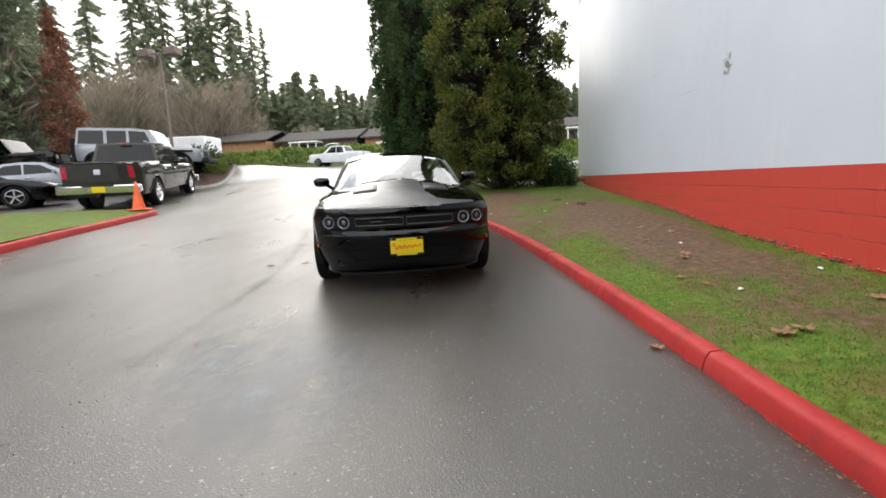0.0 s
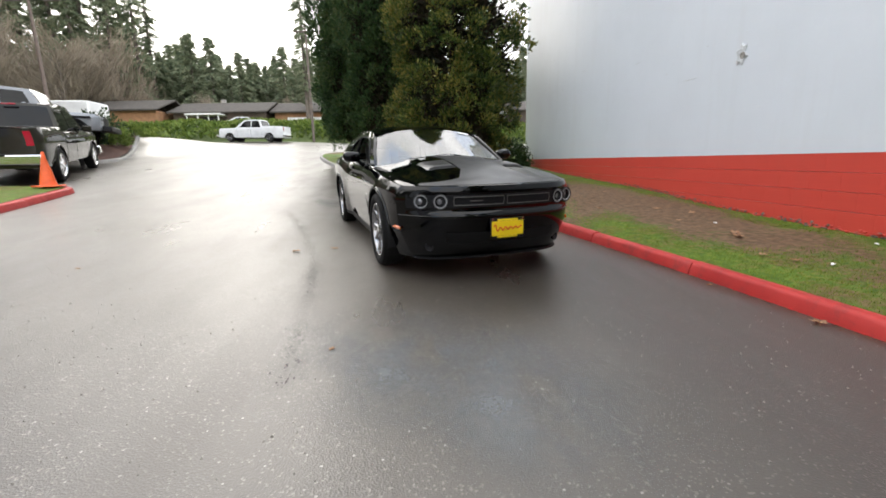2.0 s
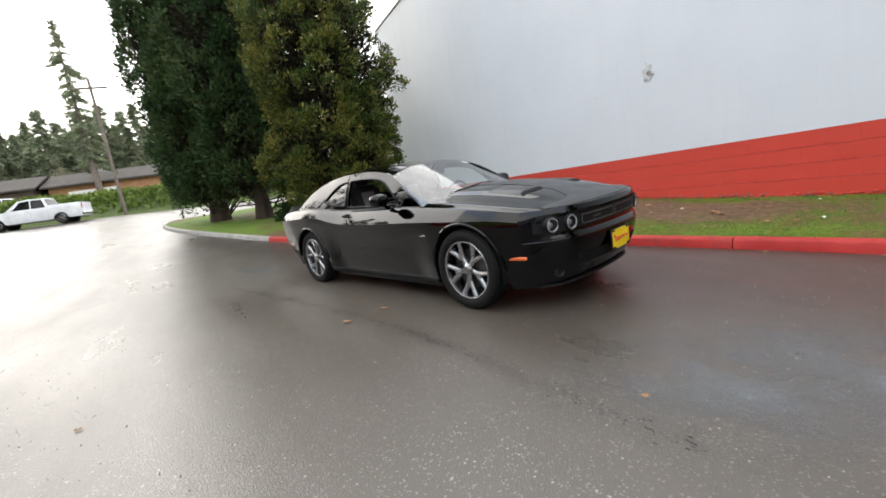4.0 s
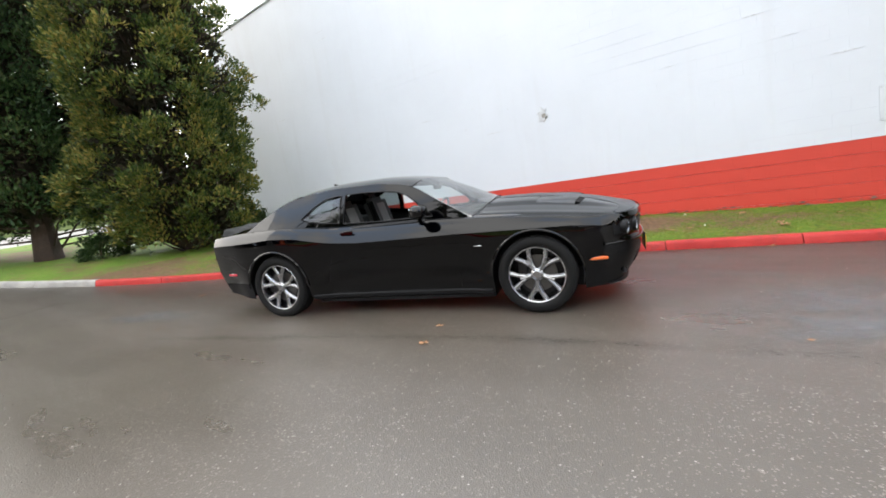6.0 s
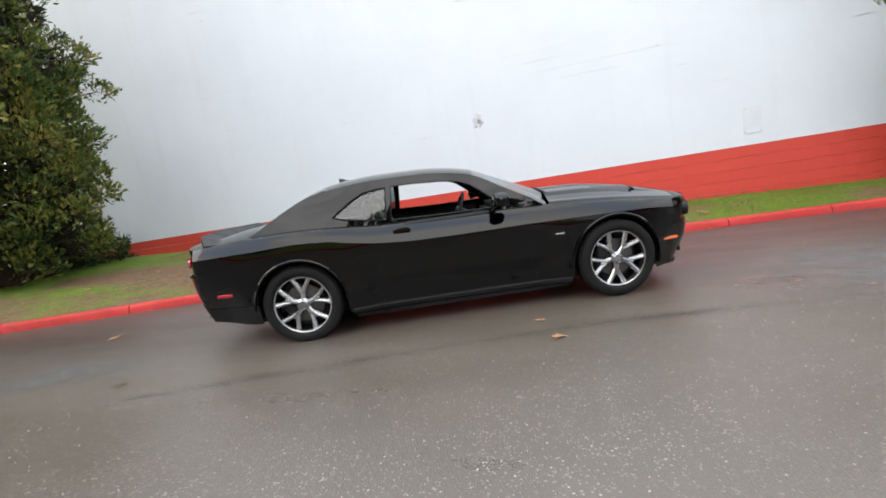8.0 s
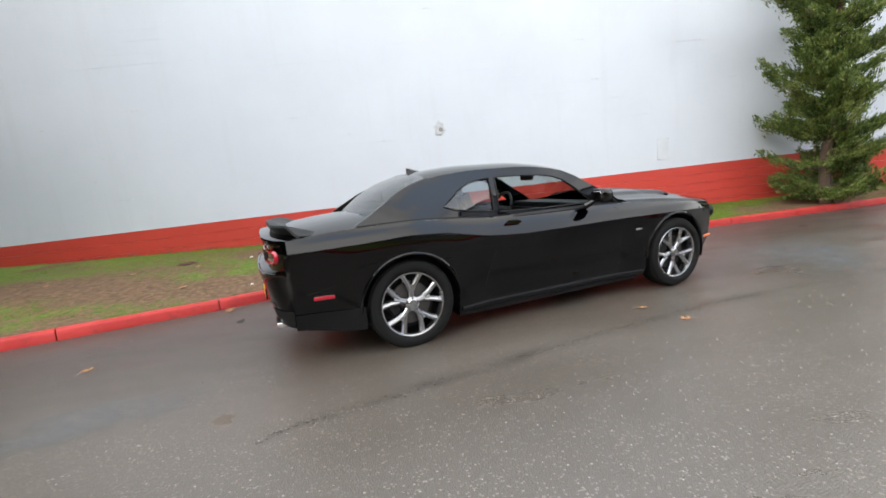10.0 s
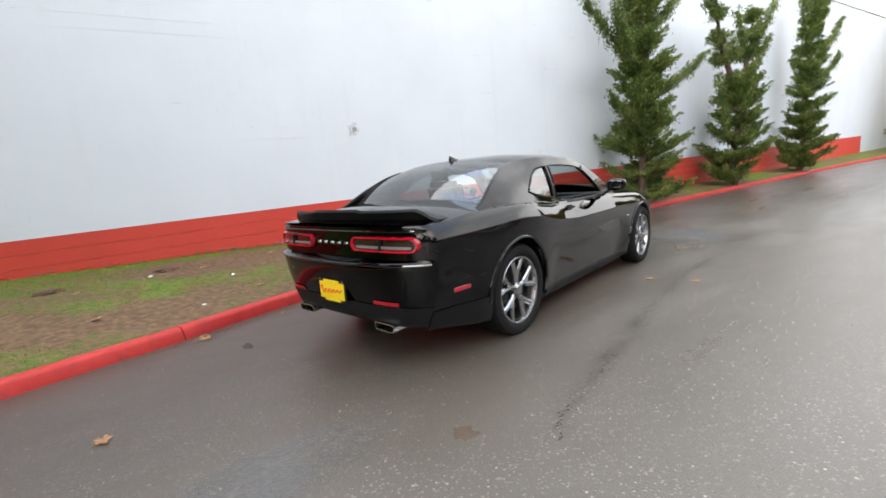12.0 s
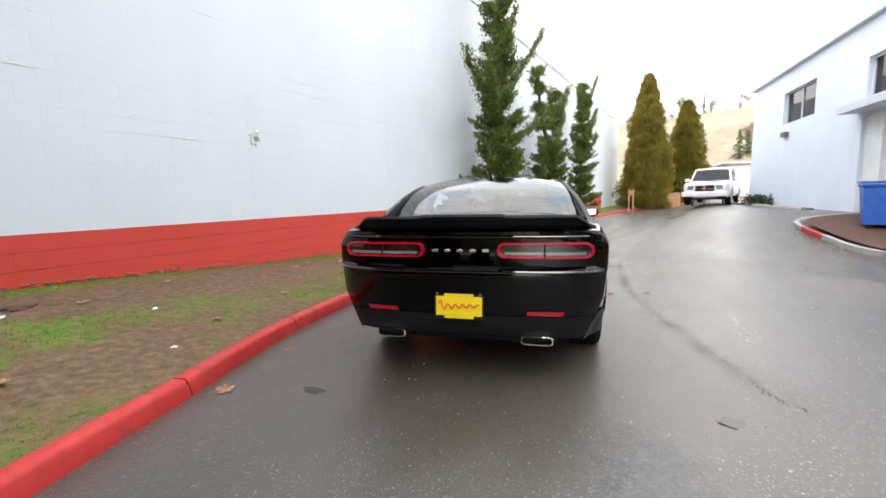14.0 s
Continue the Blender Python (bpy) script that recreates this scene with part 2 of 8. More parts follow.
def make_car_paint(name, color, fleck=0.0, ior=1.4):
    m, nt, b = base_mat(name)
    n = tex_noise(nt, 3.0, 4)
    dust = tex_noise(nt, 25, 5, 0.65)
    c = ramp(nt, n, [(0.3, color), (0.7, tuple(v * 1.25 + 0.0001 for v in color))])
    c = mixc(nt, ramp(nt, dust, [(0.6, 0.0), (0.9, 0.002)]), c, (0.22, 0.2, 0.18))
    nt.links.new(c, b.inputs["Base Color"])
    b.inputs["Metallic"].default_value = fleck
    b.inputs["Roughness"].default_value = 0.5
    b.inputs["Specular IOR Level"].default_value = 0.0
    b.inputs["Coat Weight"].default_value = 1.0
    b.inputs["Coat IOR"].default_value = ior
    nt.links.new(ramp(nt, dust, [(0.4, 0.01), (0.8, 0.03)]), b.inputs["Coat Roughness"])
    return m


M = {
    "asphalt": make_asphalt(),
    "white_wall": make_wall_paint("white_block_paint", (0.635, 0.675, 0.73), (0.46, 0.46, 0.45), (0.52, 0.53, 0.54)),
    "red_wall": make_wall_paint("red_block_paint", (0.56, 0.062, 0.044), (0.33, 0.07, 0.05), (0.42, 0.11, 0.08)),
    "kerb_red": make_kerb_paint(),
    "concrete": surface("old_concrete", (0.33, 0.315, 0.29), 0.8, var=0.25, scale=3, fine=50, bump_s=0.4),
    "footing": surface("weathered_footing", (0.15, 0.125, 0.105), 0.9, var=0.35, scale=9, fine=60, bump_s=0.6),
    "verge": make_verge(),
    "soil": surface("bark_mulch", (0.10, 0.045, 0.03), 0.9, var=0.4, scale=8, fine=40, bump_s=0.9, bump_d=0.03),
    "grass_blade": make_leaf("grass_blades", [(0.3, (0.085, 0.145, 0.012)), (0.55, (0.16, 0.225, 0.022)), (0.8, (0.27, 0.275, 0.045))], 0.6, 1.0),
    "bark": surface("bark", (0.10, 0.065, 0.045), 0.9, var=0.4, scale=5, fine=30, bump_s=0.9, bump_d=0.02),
    "cedar_bark": surface("cedar_bark", (0.052, 0.033, 0.025), 0.9, var=0.4, scale=4, fine=22, bump_s=0.9, bump_d=0.03),
    "grey_bark": surface("grey_bark", (0.16, 0.13, 0.11), 0.9, var=0.35, scale=3, fine=20, bump_s=0.6, bump_d=0.02),
    "leaf_cypress": make_leaf("olive_cypress_leaf", [(0.32, (0.022, 0.045, 0.012)), (0.48, (0.06, 0.095, 0.018)), (0.58, (0.12, 0.135, 0.024)), (0.68, (0.23, 0.19, 0.045))], 0.5, 1.1),
    # dry inner leaves, coloured dark for the shade between the tufts
    "leaf_inner": make_leaf("dry_inner_leaf_shade", [(0.3, (0.014, 0.017, 0.009)), (0.7, (0.04, 0.03, 0.018))], 0.8, 1.0),
    "leaf_dark": make_leaf("dark_cedar_leaf", [(0.25, (0.014, 0.035, 0.014)), (0.5, (0.035, 0.072, 0.022)), (0.62, (0.055, 0.088, 0.026)), (0.8, (0.09, 0.09, 0.03))], 0.55, 0.8),
    "leaf_juniper": make_leaf("green_juniper_leaf", [(0.28, (0.026, 0.055, 0.012)), (0.5, (0.10, 0.15, 0.03)), (0.72, (0.27, 0.30, 0.085))], 0.5, 2.2),
    "leaf_gold": make_leaf("golden_cypress_leaf", [(0.25, (0.11, 0.105, 0.018)), (0.5, (0.215, 0.18, 0.028)), (0.8, (0.33, 0.25, 0.048))], 0.55, 1.2),
    # needles coloured pale: distance haze is put into the colour
    "leaf_fir": make_leaf("hazed_fir_needles", [(0.2, (0.095, 0.130, 0.078)), (0.5, (0.175, 0.21, 0.125)), (0.8, (0.28, 0.285, 0.18))], 0.6, 0.3),
    "leaf_rust": make_leaf("rust_red_leaf", [(0.25, (0.12, 0.05, 0.032)), (0.55, (0.24, 0.105, 0.065)), (0.8, (0.36, 0.20, 0.13))], 0.6, 1.2),
    "leaf_hedge": make_leaf("hedge_leaf", [(0.25, (0.05, 0.085, 0.016)), (0.5, (0.13, 0.19, 0.035)), (0.8, (0.24, 0.28, 0.07))], 0.5, 0.6),
    "leaf_bush": make_leaf("dark_bush_leaf", [(0.25, (0.012, 0.03, 0.01)), (0.55, (0.03, 0.06, 0.018)), (0.8, (0.07, 0.10, 0.03))], 0.45, 1.5),
    "twig": make_leaf("bare_twigs", [(0.25, (0.17, 0.14, 0.105)), (0.55, (0.27, 0.225, 0.17)), (0.8, (0.36, 0.31, 0.24))], 0.8, 0.4),
    "dead_leaf": make_leaf("dead_leaf", [(0.2, (0.16, 0.07, 0.03)), (0.5, (0.30, 0.15, 0.07)), (0.8, (0.42, 0.27, 0.16))], 0.6, 9.0),
    "paint_black": make_car_paint("black_car_paint", (0.0002, 0.0002, 0.0005)),
    # black paint with raised IOR: the sky highlight is put into this material
    "glint_edge": make_car_paint("black_paint_glint", (0.0004, 0.0004, 0.0006), ior=2.1),
    "paint_hood": surface("satin_black_stripe", (0.006, 0.006, 0.006), 0.42, spec=0.2, bump_s=0.02),
    "satin_hood": surface("satin_black_hood_wrap", (0.010, 0.010, 0.012), 0.36, spec=0.62, var=0.1, bump_s=0.02),
    "paint_white": make_car_paint("white_car_paint", (0.62, 0.63, 0.64)),
    "paint_silver": make_car_paint("silver_car_paint", (0.25, 0.26, 0.28), 0.5),
    "paint_grey": make_car_paint("dark_grey_car_paint", (0.030, 0.028, 0.022), 0.3),
    "plastic": surface("black_plastic", (0.010, 0.010, 0.011), 0.5, spec=0.2, var=0.2, bump_s=0.1, bump_d=0.001),
    "plastic_grey": surface("grey_lower_plastic", (0.011, 0.011, 0.012), 0.5, spec=0.14, var=0.2, bump_s=0.08, bump_d=0.001),
    "rubber": surface("tyre_rubber", (0.011, 0.011, 0.011), 0.75, spec=0.15, var=0.25, scale=10, fine=80, bump_s=0.25, bump_d=0.002),
    "halo": surface("milky_lamp_ring", (0.34, 0.35, 0.36), 0.3, var=0.05, bump_s=0.0, coat=1.0),
    "alloy": surface("polished_hyper_silver_alloy", (0.37, 0.37, 0.38), 0.25, 1.0, var=0.06, bump_s=0.0),
    "alloy_dark": surface("dark_alloy_barrel", (0.022, 0.022, 0.024), 0.45, 0.6, var=0.15, bump_s=0.0),
    "chrome": surface("chrome", (0.75, 0.75, 0.76), 0.07, 1.0, var=0.03, bump_s=0.0),
    "steel": surface("brake_steel", (0.13, 0.125, 0.12), 0.45, 0.9, var=0.2, fine=120, bump_s=0.1, bump_d=0.001),
    "glass_sky": make_glass("bright_screen_glass", (0.62, 0.70, 0.69), 0.0, 0.17),
    "glass_rear": make_glass("rear_screen_glass", (0.58, 0.66, 0.66), 0.0, 0.13),
    "glass_tint": make_glass("tinted_pane", (0.24, 0.28, 0.28), 0.0, 0.08),
    "glass_dark": surface("dark_car_glass", (0.006, 0.007, 0.008), 0.05, spec=0.3, var=0.1, bump_s=0.0),
    "lens_red": surface("red_lens", (0.36, 0.004, 0.018), 0.2, spec=0.2, coat=1.0, var=0.1, bump_s=0.0),
    "lens_smoke": surface("smoked_lens", (0.022, 0.008, 0.009), 0.1, coat=1.0, var=0.1, bump_s=0.0),
    "lens_amber": surface("amber_lens", (0.75, 0.14, 0.02), 0.2, coat=1.0, var=0.1, bump_s=0.0),
    "lens_clear": surface("clear_lamp_lens", (0.24, 0.24, 0.25), 0.15, 0.3, coat=1.0, var=0.1, bump_s=0.0),
    "yellow": surface("yellow_plate_card", (0.80, 0.58, 0.01), 0.4, var=0.05, bump_s=0.02),
    "ink_red": surface("red_ink", (0.60, 0.03, 0.02), 0.5, var=0.1, bump_s=0.0),
    "leather": surface("black_leather", (0.03, 0.028, 0.027), 0.5, var=0.2, fine=200, bump_s=0.3, bump_d=0.002),
    "stitch": surface("light_grey_insert", (0.32, 0.31, 0.30), 0.6, var=0.1, bump_s=0.2, bump_d=0.001),
    "cone": surface("orange_cone_plastic", (0.85, 0.13, 0.03), 0.5, var=0.12, bump_s=0.05),
    "post_metal": surface("brown_painted_steel", (0.16, 0.12, 0.10), 0.5, 0.2, var=0.2, bump_s=0.1),
    "roof_tile": surface("grey_shingle_roof", (0.085, 0.076, 0.068), 0.9, spec=0.15, var=0.3, scale=1.5, fine=12, bump_s=0.6, bump_d=0.03),
    "brick_tan": surface("tan_brick", (0.36, 0.19, 0.10), 0.85, var=0.3, scale=2, fine=14, bump_s=0.3, bump_d=0.01),
    "house_white": surface("white_house_paint", (0.74, 0.74, 0.73), 0.7, var=0.1, scale=1.2, fine=10, bump_s=0.1),
    "house_dark": surface("dark_house_front", (0.12, 0.09, 0.075), 0.8, var=0.3, scale=1.2, fine=10, bump_s=0.2),
    "building": surface("pale_stucco", (0.69, 0.735, 0.82), 0.75, var=0.05, scale=0.8, fine=40, bump_s=0.25, bump_d=0.004),
    "blue_bin": surface("blue_bin_plastic", (0.02, 0.10, 0.42), 0.45, var=0.15, bump_s=0.06),
    "wood": surface("raw_wood", (0.42, 0.23, 0.12), 0.8, var=0.3, scale=4, fine=40, bump_s=0.3),
    "hill": surface("dry_hillside", (0.36, 0.28, 0.19), 0.95, var=0.35, scale=0.10, fine=0.9, bump_s=0.6, bump_d=0.5),
    "field": surface("rough_grass_field", (0.09, 0.12, 0.035), 0.95, var=0.35, scale=0.2, fine=5, bump_s=0.5, bump_d=0.05),
    "hole": surface("patched_mortar", (0.62, 0.645, 0.675), 0.9, var=0.25, scale=25, fine=90, bump_s=0.8, bump_d=0.01),
    "panel": surface("grey_wall_cover", (0.60, 0.63, 0.675), 0.6, var=0.05, bump_s=0.1),
    "crack": surface("crack_filler", (0.036, 0.030, 0.024), 0.6, spec=0.4, var=0.3, scale=12, fine=80, bump_s=0.3),
    "line_paint": surface("worn_white_line_paint", (0.42, 0.41, 0.38), 0.6, var=0.3, scale=6, fine=40, bump_s=0.3),
    "pebble": surface("pale_stone", (0.27, 0.245, 0.215), 0.8, var=0.3, scale=20, fine=90, bump_s=0.4, obj_random=0.4),
    "stain": surface("rusty_oil_stain", (0.085, 0.060, 0.041), 0.36, var=0.3, scale=12, fine=80, bump_s=0.3),
    "paper": surface("white_paper", (0.8, 0.8, 0.8), 0.7, var=0.05, bump_s=0.1),
}

# ---- small builders ----
def mesh_ob(name, verts, faces, mat, parent=None, smooth=False, label=""):
    me = bpy.data.meshes.new(name)
    me.from_pydata([tuple(v) for v in verts], [], [tuple(f) for f in faces])
    me.materials.append(mat)
    if smooth:
        me.polygons.foreach_set("use_smooth", [True] * len(me.polygons))
    me.update()
    ob = new(name, me)
    if parent is not None:
        ob.parent = parent
    if label:
        ob["label"] = label
    return ob


def part(name, bm, mat, parent=None, label="", smooth=True, angle=None):
    """Links a bmesh as one mesh object under a thing or a part."""
    me = bpy.data.meshes.new(name)
    bmesh.ops.recalc_face_normals(bm, faces=bm.faces)
    bm.to_mesh(me)
    bm.free()
    me.materials.append(mat)
    if smooth:
        me.polygons.foreach_set("use_smooth", [True] * len(me.polygons))
        me.set_sharp_from_angle(angle=radians(angle or 38))
    ob = new(name, me)
    if parent is not None:
        ob.parent = parent
    if label:
        ob["label"] = label
    return ob


def thing(name, m, label, category, group="", kind=""):
    ob = new(name)
    ob.empty_display_size = 0.2
    ob.matrix_world = m
    return tagged(ob, label, category, group, kind)


def add_box(bm, cx, cy, cz, sx, sy, sz, bevel=0.0, m=None, seg=1):
    r = bmesh.ops.create_cube(bm, size=1.0, matrix=Matrix.Translation((cx, cy, cz)) @ Matrix.Diagonal((sx, sy, sz, 1)))
    vs = r["verts"]
    if bevel:
        es = list({e for v in vs for e in v.link_edges})
        out = bmesh.ops.bevel(bm, geom=es, offset=bevel, segments=seg, affect='EDGES')
        vs = list({v for f in out["faces"] for v in f.verts} | {v for v in vs if v.is_valid})
    if m is not None:
        bmesh.ops.transform(bm, matrix=m, verts=[v for v in vs if v.is_valid])
    return vs


def box(*a, **k):
    bm = bmesh.new()
    add_box(bm, *a, **k)
    return bm


def add_cyl(bm, p0, p1, r0, r1=None, n=16, caps=True):
    p0, p1 = Vector(p0), Vector(p1)
    d = p1 - p0
    m = Matrix.Translation((p0 + p1) / 2) @ d.to_track_quat('Z', 'Y').to_matrix().to_4x4()
    return bmesh.ops.create_cone(bm, cap_ends=caps, segments=n, radius1=r0, radius2=r0 if r1 is None else r1, depth=d.length, matrix=m)["verts"]


def cyl(*a, **k):
    bm = bmesh.new()
    add_cyl(bm, *a, **k)
    return bm


def add_tube(bm, pts, radii, n=8, close=False):
    """A round tube along points."""
    rings = []
    pts = [Vector(p) for p in pts]
    q, last = None, None
    for i, p in enumerate(pts):
        a = pts[i - 1] if i or close else p
        b = pts[(i + 1) % len(pts)] if i < len(pts) - 1 or close else p
        way = (b - a).normalized()
        q = way.to_track_quat('Z', 'Y') if q is None or close else last.rotation_difference(way) @ q
        last = way
        r = radii[i] if isinstance(radii, (list, tuple)) else radii
        rings.append([bm.verts.new(p + q @ Vector((r * math.cos(k * math.tau / n), r * math.sin(k * math.tau / n), 0))) for k in range(n)])
    pairs = list(zip(rings, rings[1:])) + ([(rings[-1], rings[0])] if close else [])
    for a, b in pairs:
        for k in range(n):
            bm.faces.new((a[k], a[(k + 1) % n], b[(k + 1) % n], b[k]))
    if not close:
        bm.faces.new(rings[0][::-1])
        bm.faces.new(rings[-1])
    return rings


def lathe(bm, prof, n=32, axis='Y'):
    """Turns a profile of (distance along the axis, radius) round the axis."""
    rings = []
    for a, r in prof:
        ring = []
        for k in range(n):
            c, s = math.cos(k * math.tau / n) * r, math.sin(k * math.tau / n) * r
            ring.append(bm.verts.new((c, a, s) if axis == 'Y' else (c, s, a) if axis == 'Z' else (a, c, s)))
        rings.append(ring)
    for a, b in zip(rings, rings[1:]):
        for k in range(n):
            bm.faces.new((a[k], a[(k + 1) % n], b[(k + 1) % n], b[k]))
    return rings


def interp(x, table):
    xs, ys = zip(*table)
    return float(np.interp(x, xs, ys))


def smooth_curve(table):
    """A smooth function through (x, value) pairs (monotone cubic)."""
    xs = [p[0] for p in table]
    ys = [p[1] for p in table]
    h = [b - a for a, b in zip(xs, xs[1:])]
    d = [(b - a) / k for a, b, k in zip(ys, ys[1:], h)]
    ms = [d[0]] + [0.0 if a * b <= 0 else 2 * a * b / (a + b) for a, b in zip(d, d[1:])] + [d[-1]]

    def f(x):
        if x <= xs[0]:
            return ys[0]
        if x >= xs[-1]:
            return ys[-1]
        i = max(k for k in range(len(h)) if xs[k] <= x)
        t = (x - xs[i]) / h[i]
        return ((2 * t ** 3 - 3 * t ** 2 + 1) * ys[i] + (t ** 3 - 2 * t ** 2 + t) * h[i] * ms[i]
                + (-2 * t ** 3 + 3 * t ** 2) * ys[i + 1] + (t ** 3 - t ** 2) * h[i] * ms[i + 1])
    return f


def soft_step(v):
    v = min(1.0, max(0.0, v))
    return v * v * (3 - 2 * v)


def soft_plus(v, k):
    return v if v > 20 * k else k * math.log1p(math.exp(v / k))


# ---- ground: a car park that climbs away from a low stretch, then levels out ----
def G(x, y):
    h = 0.004 + 0.0262 * soft_plus(y, 0.7) + 0.0588 * soft_plus(y - 10.8, 1.2) - 0.085 * soft_plus(y - 38, 1.5) - 0.012 * (min(3.0, max(-4.0, x)) + 1)
    a = (0.06 * soft_plus(-3 - x, 0.4) - 0.06 * soft_plus(-12 - x, 1.5)) * soft_step(y / 7) + 0.7 * soft_step((y - 14.6) / 3.0) * soft_step((-13.0 - x) / 2.5) * soft_step((34 - y) / 10)
    b = 0.66 * soft_step((-0.2 - y) / 6) * soft_step((-1.0 - x) / 3.5)
    return h + a + b


def spread(lo, hi, step, far, grow=1.25):
    vals = list(np.arange(lo, hi + 1e-6, step))
    s, v = step, hi
    while v < far:
        s *= grow
        v += s
        vals.append(v)
    s, v = step, lo
    while v > -far:
        s *= grow
        v -= s
        vals.insert(0, v)
    return vals


gx, gy = spread(-16, 6, 0.5, 2500), spread(-12, 30, 0.5, 2500)
gv = [(x, y, G(x, y)) for y in gy for x in gx]
gf, g_mats = [], []
for j in range(len(gy) - 1):
    for i in range(len(gx) - 1):
        a = j * len(gx) + i
        gf.append((a, a + 1, a + 1 + len(gx), a + len(gx)))
        cx, cy = (gx[i] + gx[i + 1]) / 2, (gy[j] + gy[j + 1]) / 2
        g_mats.append(0 if -45 < cx < 60 and -45 < cy < 37.5 else 1)
ground = mesh_ob("ground", gv, gf, M["asphalt"], smooth=True)
ground.data.materials.append(M["field"])
ground.data.polygons.foreach_set("material_index", g_mats)
tagged(ground, "wet dark grey asphalt car park and lane", "ground", kind="structure")

# ---- kerb along the verge ----
KERB = [(-9, -33), (-5, -30.6), (-1.5, -27.9), (0.5, -25), (1.2, -21), (1.42, -16), (1.47, -8), (1.45, -2), (1.32, 0.6), (1.08, 2.2), (0.45, 5.3), (-0.3, 8.1),
        (-1.02, 9.7), (-1.6, 10.9), (-2.9, 13.3), (-4.3, 16.3), (-5.6, 19.4), (-6.3, 22), (-6.1, 23.9), (-4.7, 25.4), (-1.5, 26.3), (4, 27), (16, 28.4)]


def resample(pts, step):
    """A smooth line through points, as points at an even step."""
    fine = []
    for i in range(len(pts) - 1):
        p = [Vector((*pts[max(0, min(len(pts) - 1, k))], 0)) for k in (i - 1, i, i + 1, i + 2)]
        for t in np.linspace(0, 1, 24, endpoint=False):
            fine.append(0.5 * (2 * p[1] + (p[2] - p[0]) * t + (2 * p[0] - 5 * p[1] + 4 * p[2] - p[3]) * t * t + (3 * p[1] - p[0] - 3 * p[2] + p[3]) * t ** 3))
    fine.append(Vector((*pts[-1], 0)))
    d = np.cumsum([0] + [(b - a).length for a, b in zip(fine, fine[1:])])
    n = int(d[-1] / step)
    out = []
    for s in np.arange(n + 1) * step:
        k = min(len(fine) - 2, max(0, int(np.searchsorted(d, s)) - 1))
        out.append(fine[k].lerp(fine[k + 1], (s - d[k]) / max(1e-9, d[k + 1] - d[k])))
    return out


KERB_H = 0.118
kerb_line = [p + Vector((0.03, 0, 0)) for p in resample(KERB, 0.1495)]


def kerb_stones(parent, line, mats, per=10, width=0.135, h=KERB_H):
    """Cast kerb lengths with worn round edges, a joint between each two. The line is the foot of the road face; the stone lies to its right."""
    r2 = random.Random(5)
    for s in range(0, len(line) - 1, per):
        seg = line[s:s + per + 1]
        if len(seg) < 3:
            continue
        verts, faces = [], []
        dz = r2.uniform(-0.006, 0.006)
        for i, p in enumerate(seg):
            q = seg[min(i + 1, len(seg) - 1)] - seg[max(i - 1, 0)]
            q.normalize()
            side = Vector((q.y, -q.x, 0))
            c = p.copy()
            if i == 0:
                c += q * 0.006
            if i == len(seg) - 1:
                c -= q * 0.006
            chip = 0.012 if i in (0, len(seg) - 1) else r2.uniform(0, 0.004)
            z0 = G(c.x, c.y)
            for u, z in ((-0.004, -0.06), (0.0, h * 0.1), (0.016, h - 0.032 - chip), (0.022 + chip * 0.6, h - 0.014 - chip), (0.038, h - 0.003 - chip * 0.4), (width - 0.02, h), (width, h - 0.015), (width, -0.06)):
                v = c + side * u
                verts.append((v.x, v.y, z0 + z + dz))
        n = 8
        for i in range(len(seg) - 1):
            for k in range(n - 1):
                a = i * n + k
                faces.append((a, a + n, a + n + 1, a + 1))
        faces.append(tuple(range(n)))
        faces.append(tuple(range((len(seg) - 1) * n, len(seg) * n))[::-1])
        ob = mesh_ob("kerb_stone", verts, faces, mats(seg[len(seg) // 2]), parent, smooth=True)
        ob.data.set_sharp_from_angle(angle=radians(50))


kerb = thing("kerb", Matrix(), "red-painted concrete kerb, chipped and worn, along the grass verge", "kerb", kind="structure")
first_joint = min(range(len(kerb_line)), key=lambda i: (kerb_line[i] - Vector((1.07, 2.45, 0))).length) % 10
kerb_stones(kerb, kerb_line[first_joint:], lambda p: M["kerb_red"] if -40 < p.y < 13.3 else M["concrete"])

# ---- grass verge between kerb and wall, and the lawn under the trees ----
BH, BL = 0.2033, 0.40
WALL_X, WALL_S, WALL_N, WALL_TOP, BAND = 2.82, -31.0, 18.0, 7.5, 1.15
wall_foot = smooth_curve([(-40, 0.3), (-24, 0.24), (-10, 0.2), (-2, 0.2), (2, 0.28), (4, 0.32), (6, 0.37), (8.5, 0.52), (11.3, 0.62), (14, 0.72), (18, 0.95), (24, 1.7), (28, 2.0)])
kx_y = sorted((p.y, p.x) for p in kerb_line if p.y < 22)
kys, kxs = zip(*kx_y)


def kerb_x(y):
    if y < 22:
        return float(np.interp(y, kys, kxs))
    return interp(y, [(22, -6.3), (23, -6.25), (23.9, -6.05), (24.7, -5.4), (25.4, -4.6), (26.0, -2.4), (26.3, -1.4), (27, 4), (28, 13)])


def verge_z(x, y):
    xk = kerb_x(y) + 0.125
    if y > 18:
        e = soft_step((x - xk) / 3)
        return (G(x, y) + KERB_H) + 0.1 * e
    f = min(1, max(0, (x - xk) / max(0.3, WALL_X - xk)))
    z = (1 - f) * (G(xk, y) + KERB_H - 0.012) + f * wall_foot(y)
    z += 0.03 * noise.noise(Vector((x * 0.9, y * 0.9, 0))) * min(1, f * 6) * min(1, (1 - f) * 8) + 0.05 * math.sin(f * math.pi) * soft_step((y - 3) / 5)
    return z + 0.012 * noise.noise(Vector((x * 6, y * 6, 3))) * min(1, f * 10)


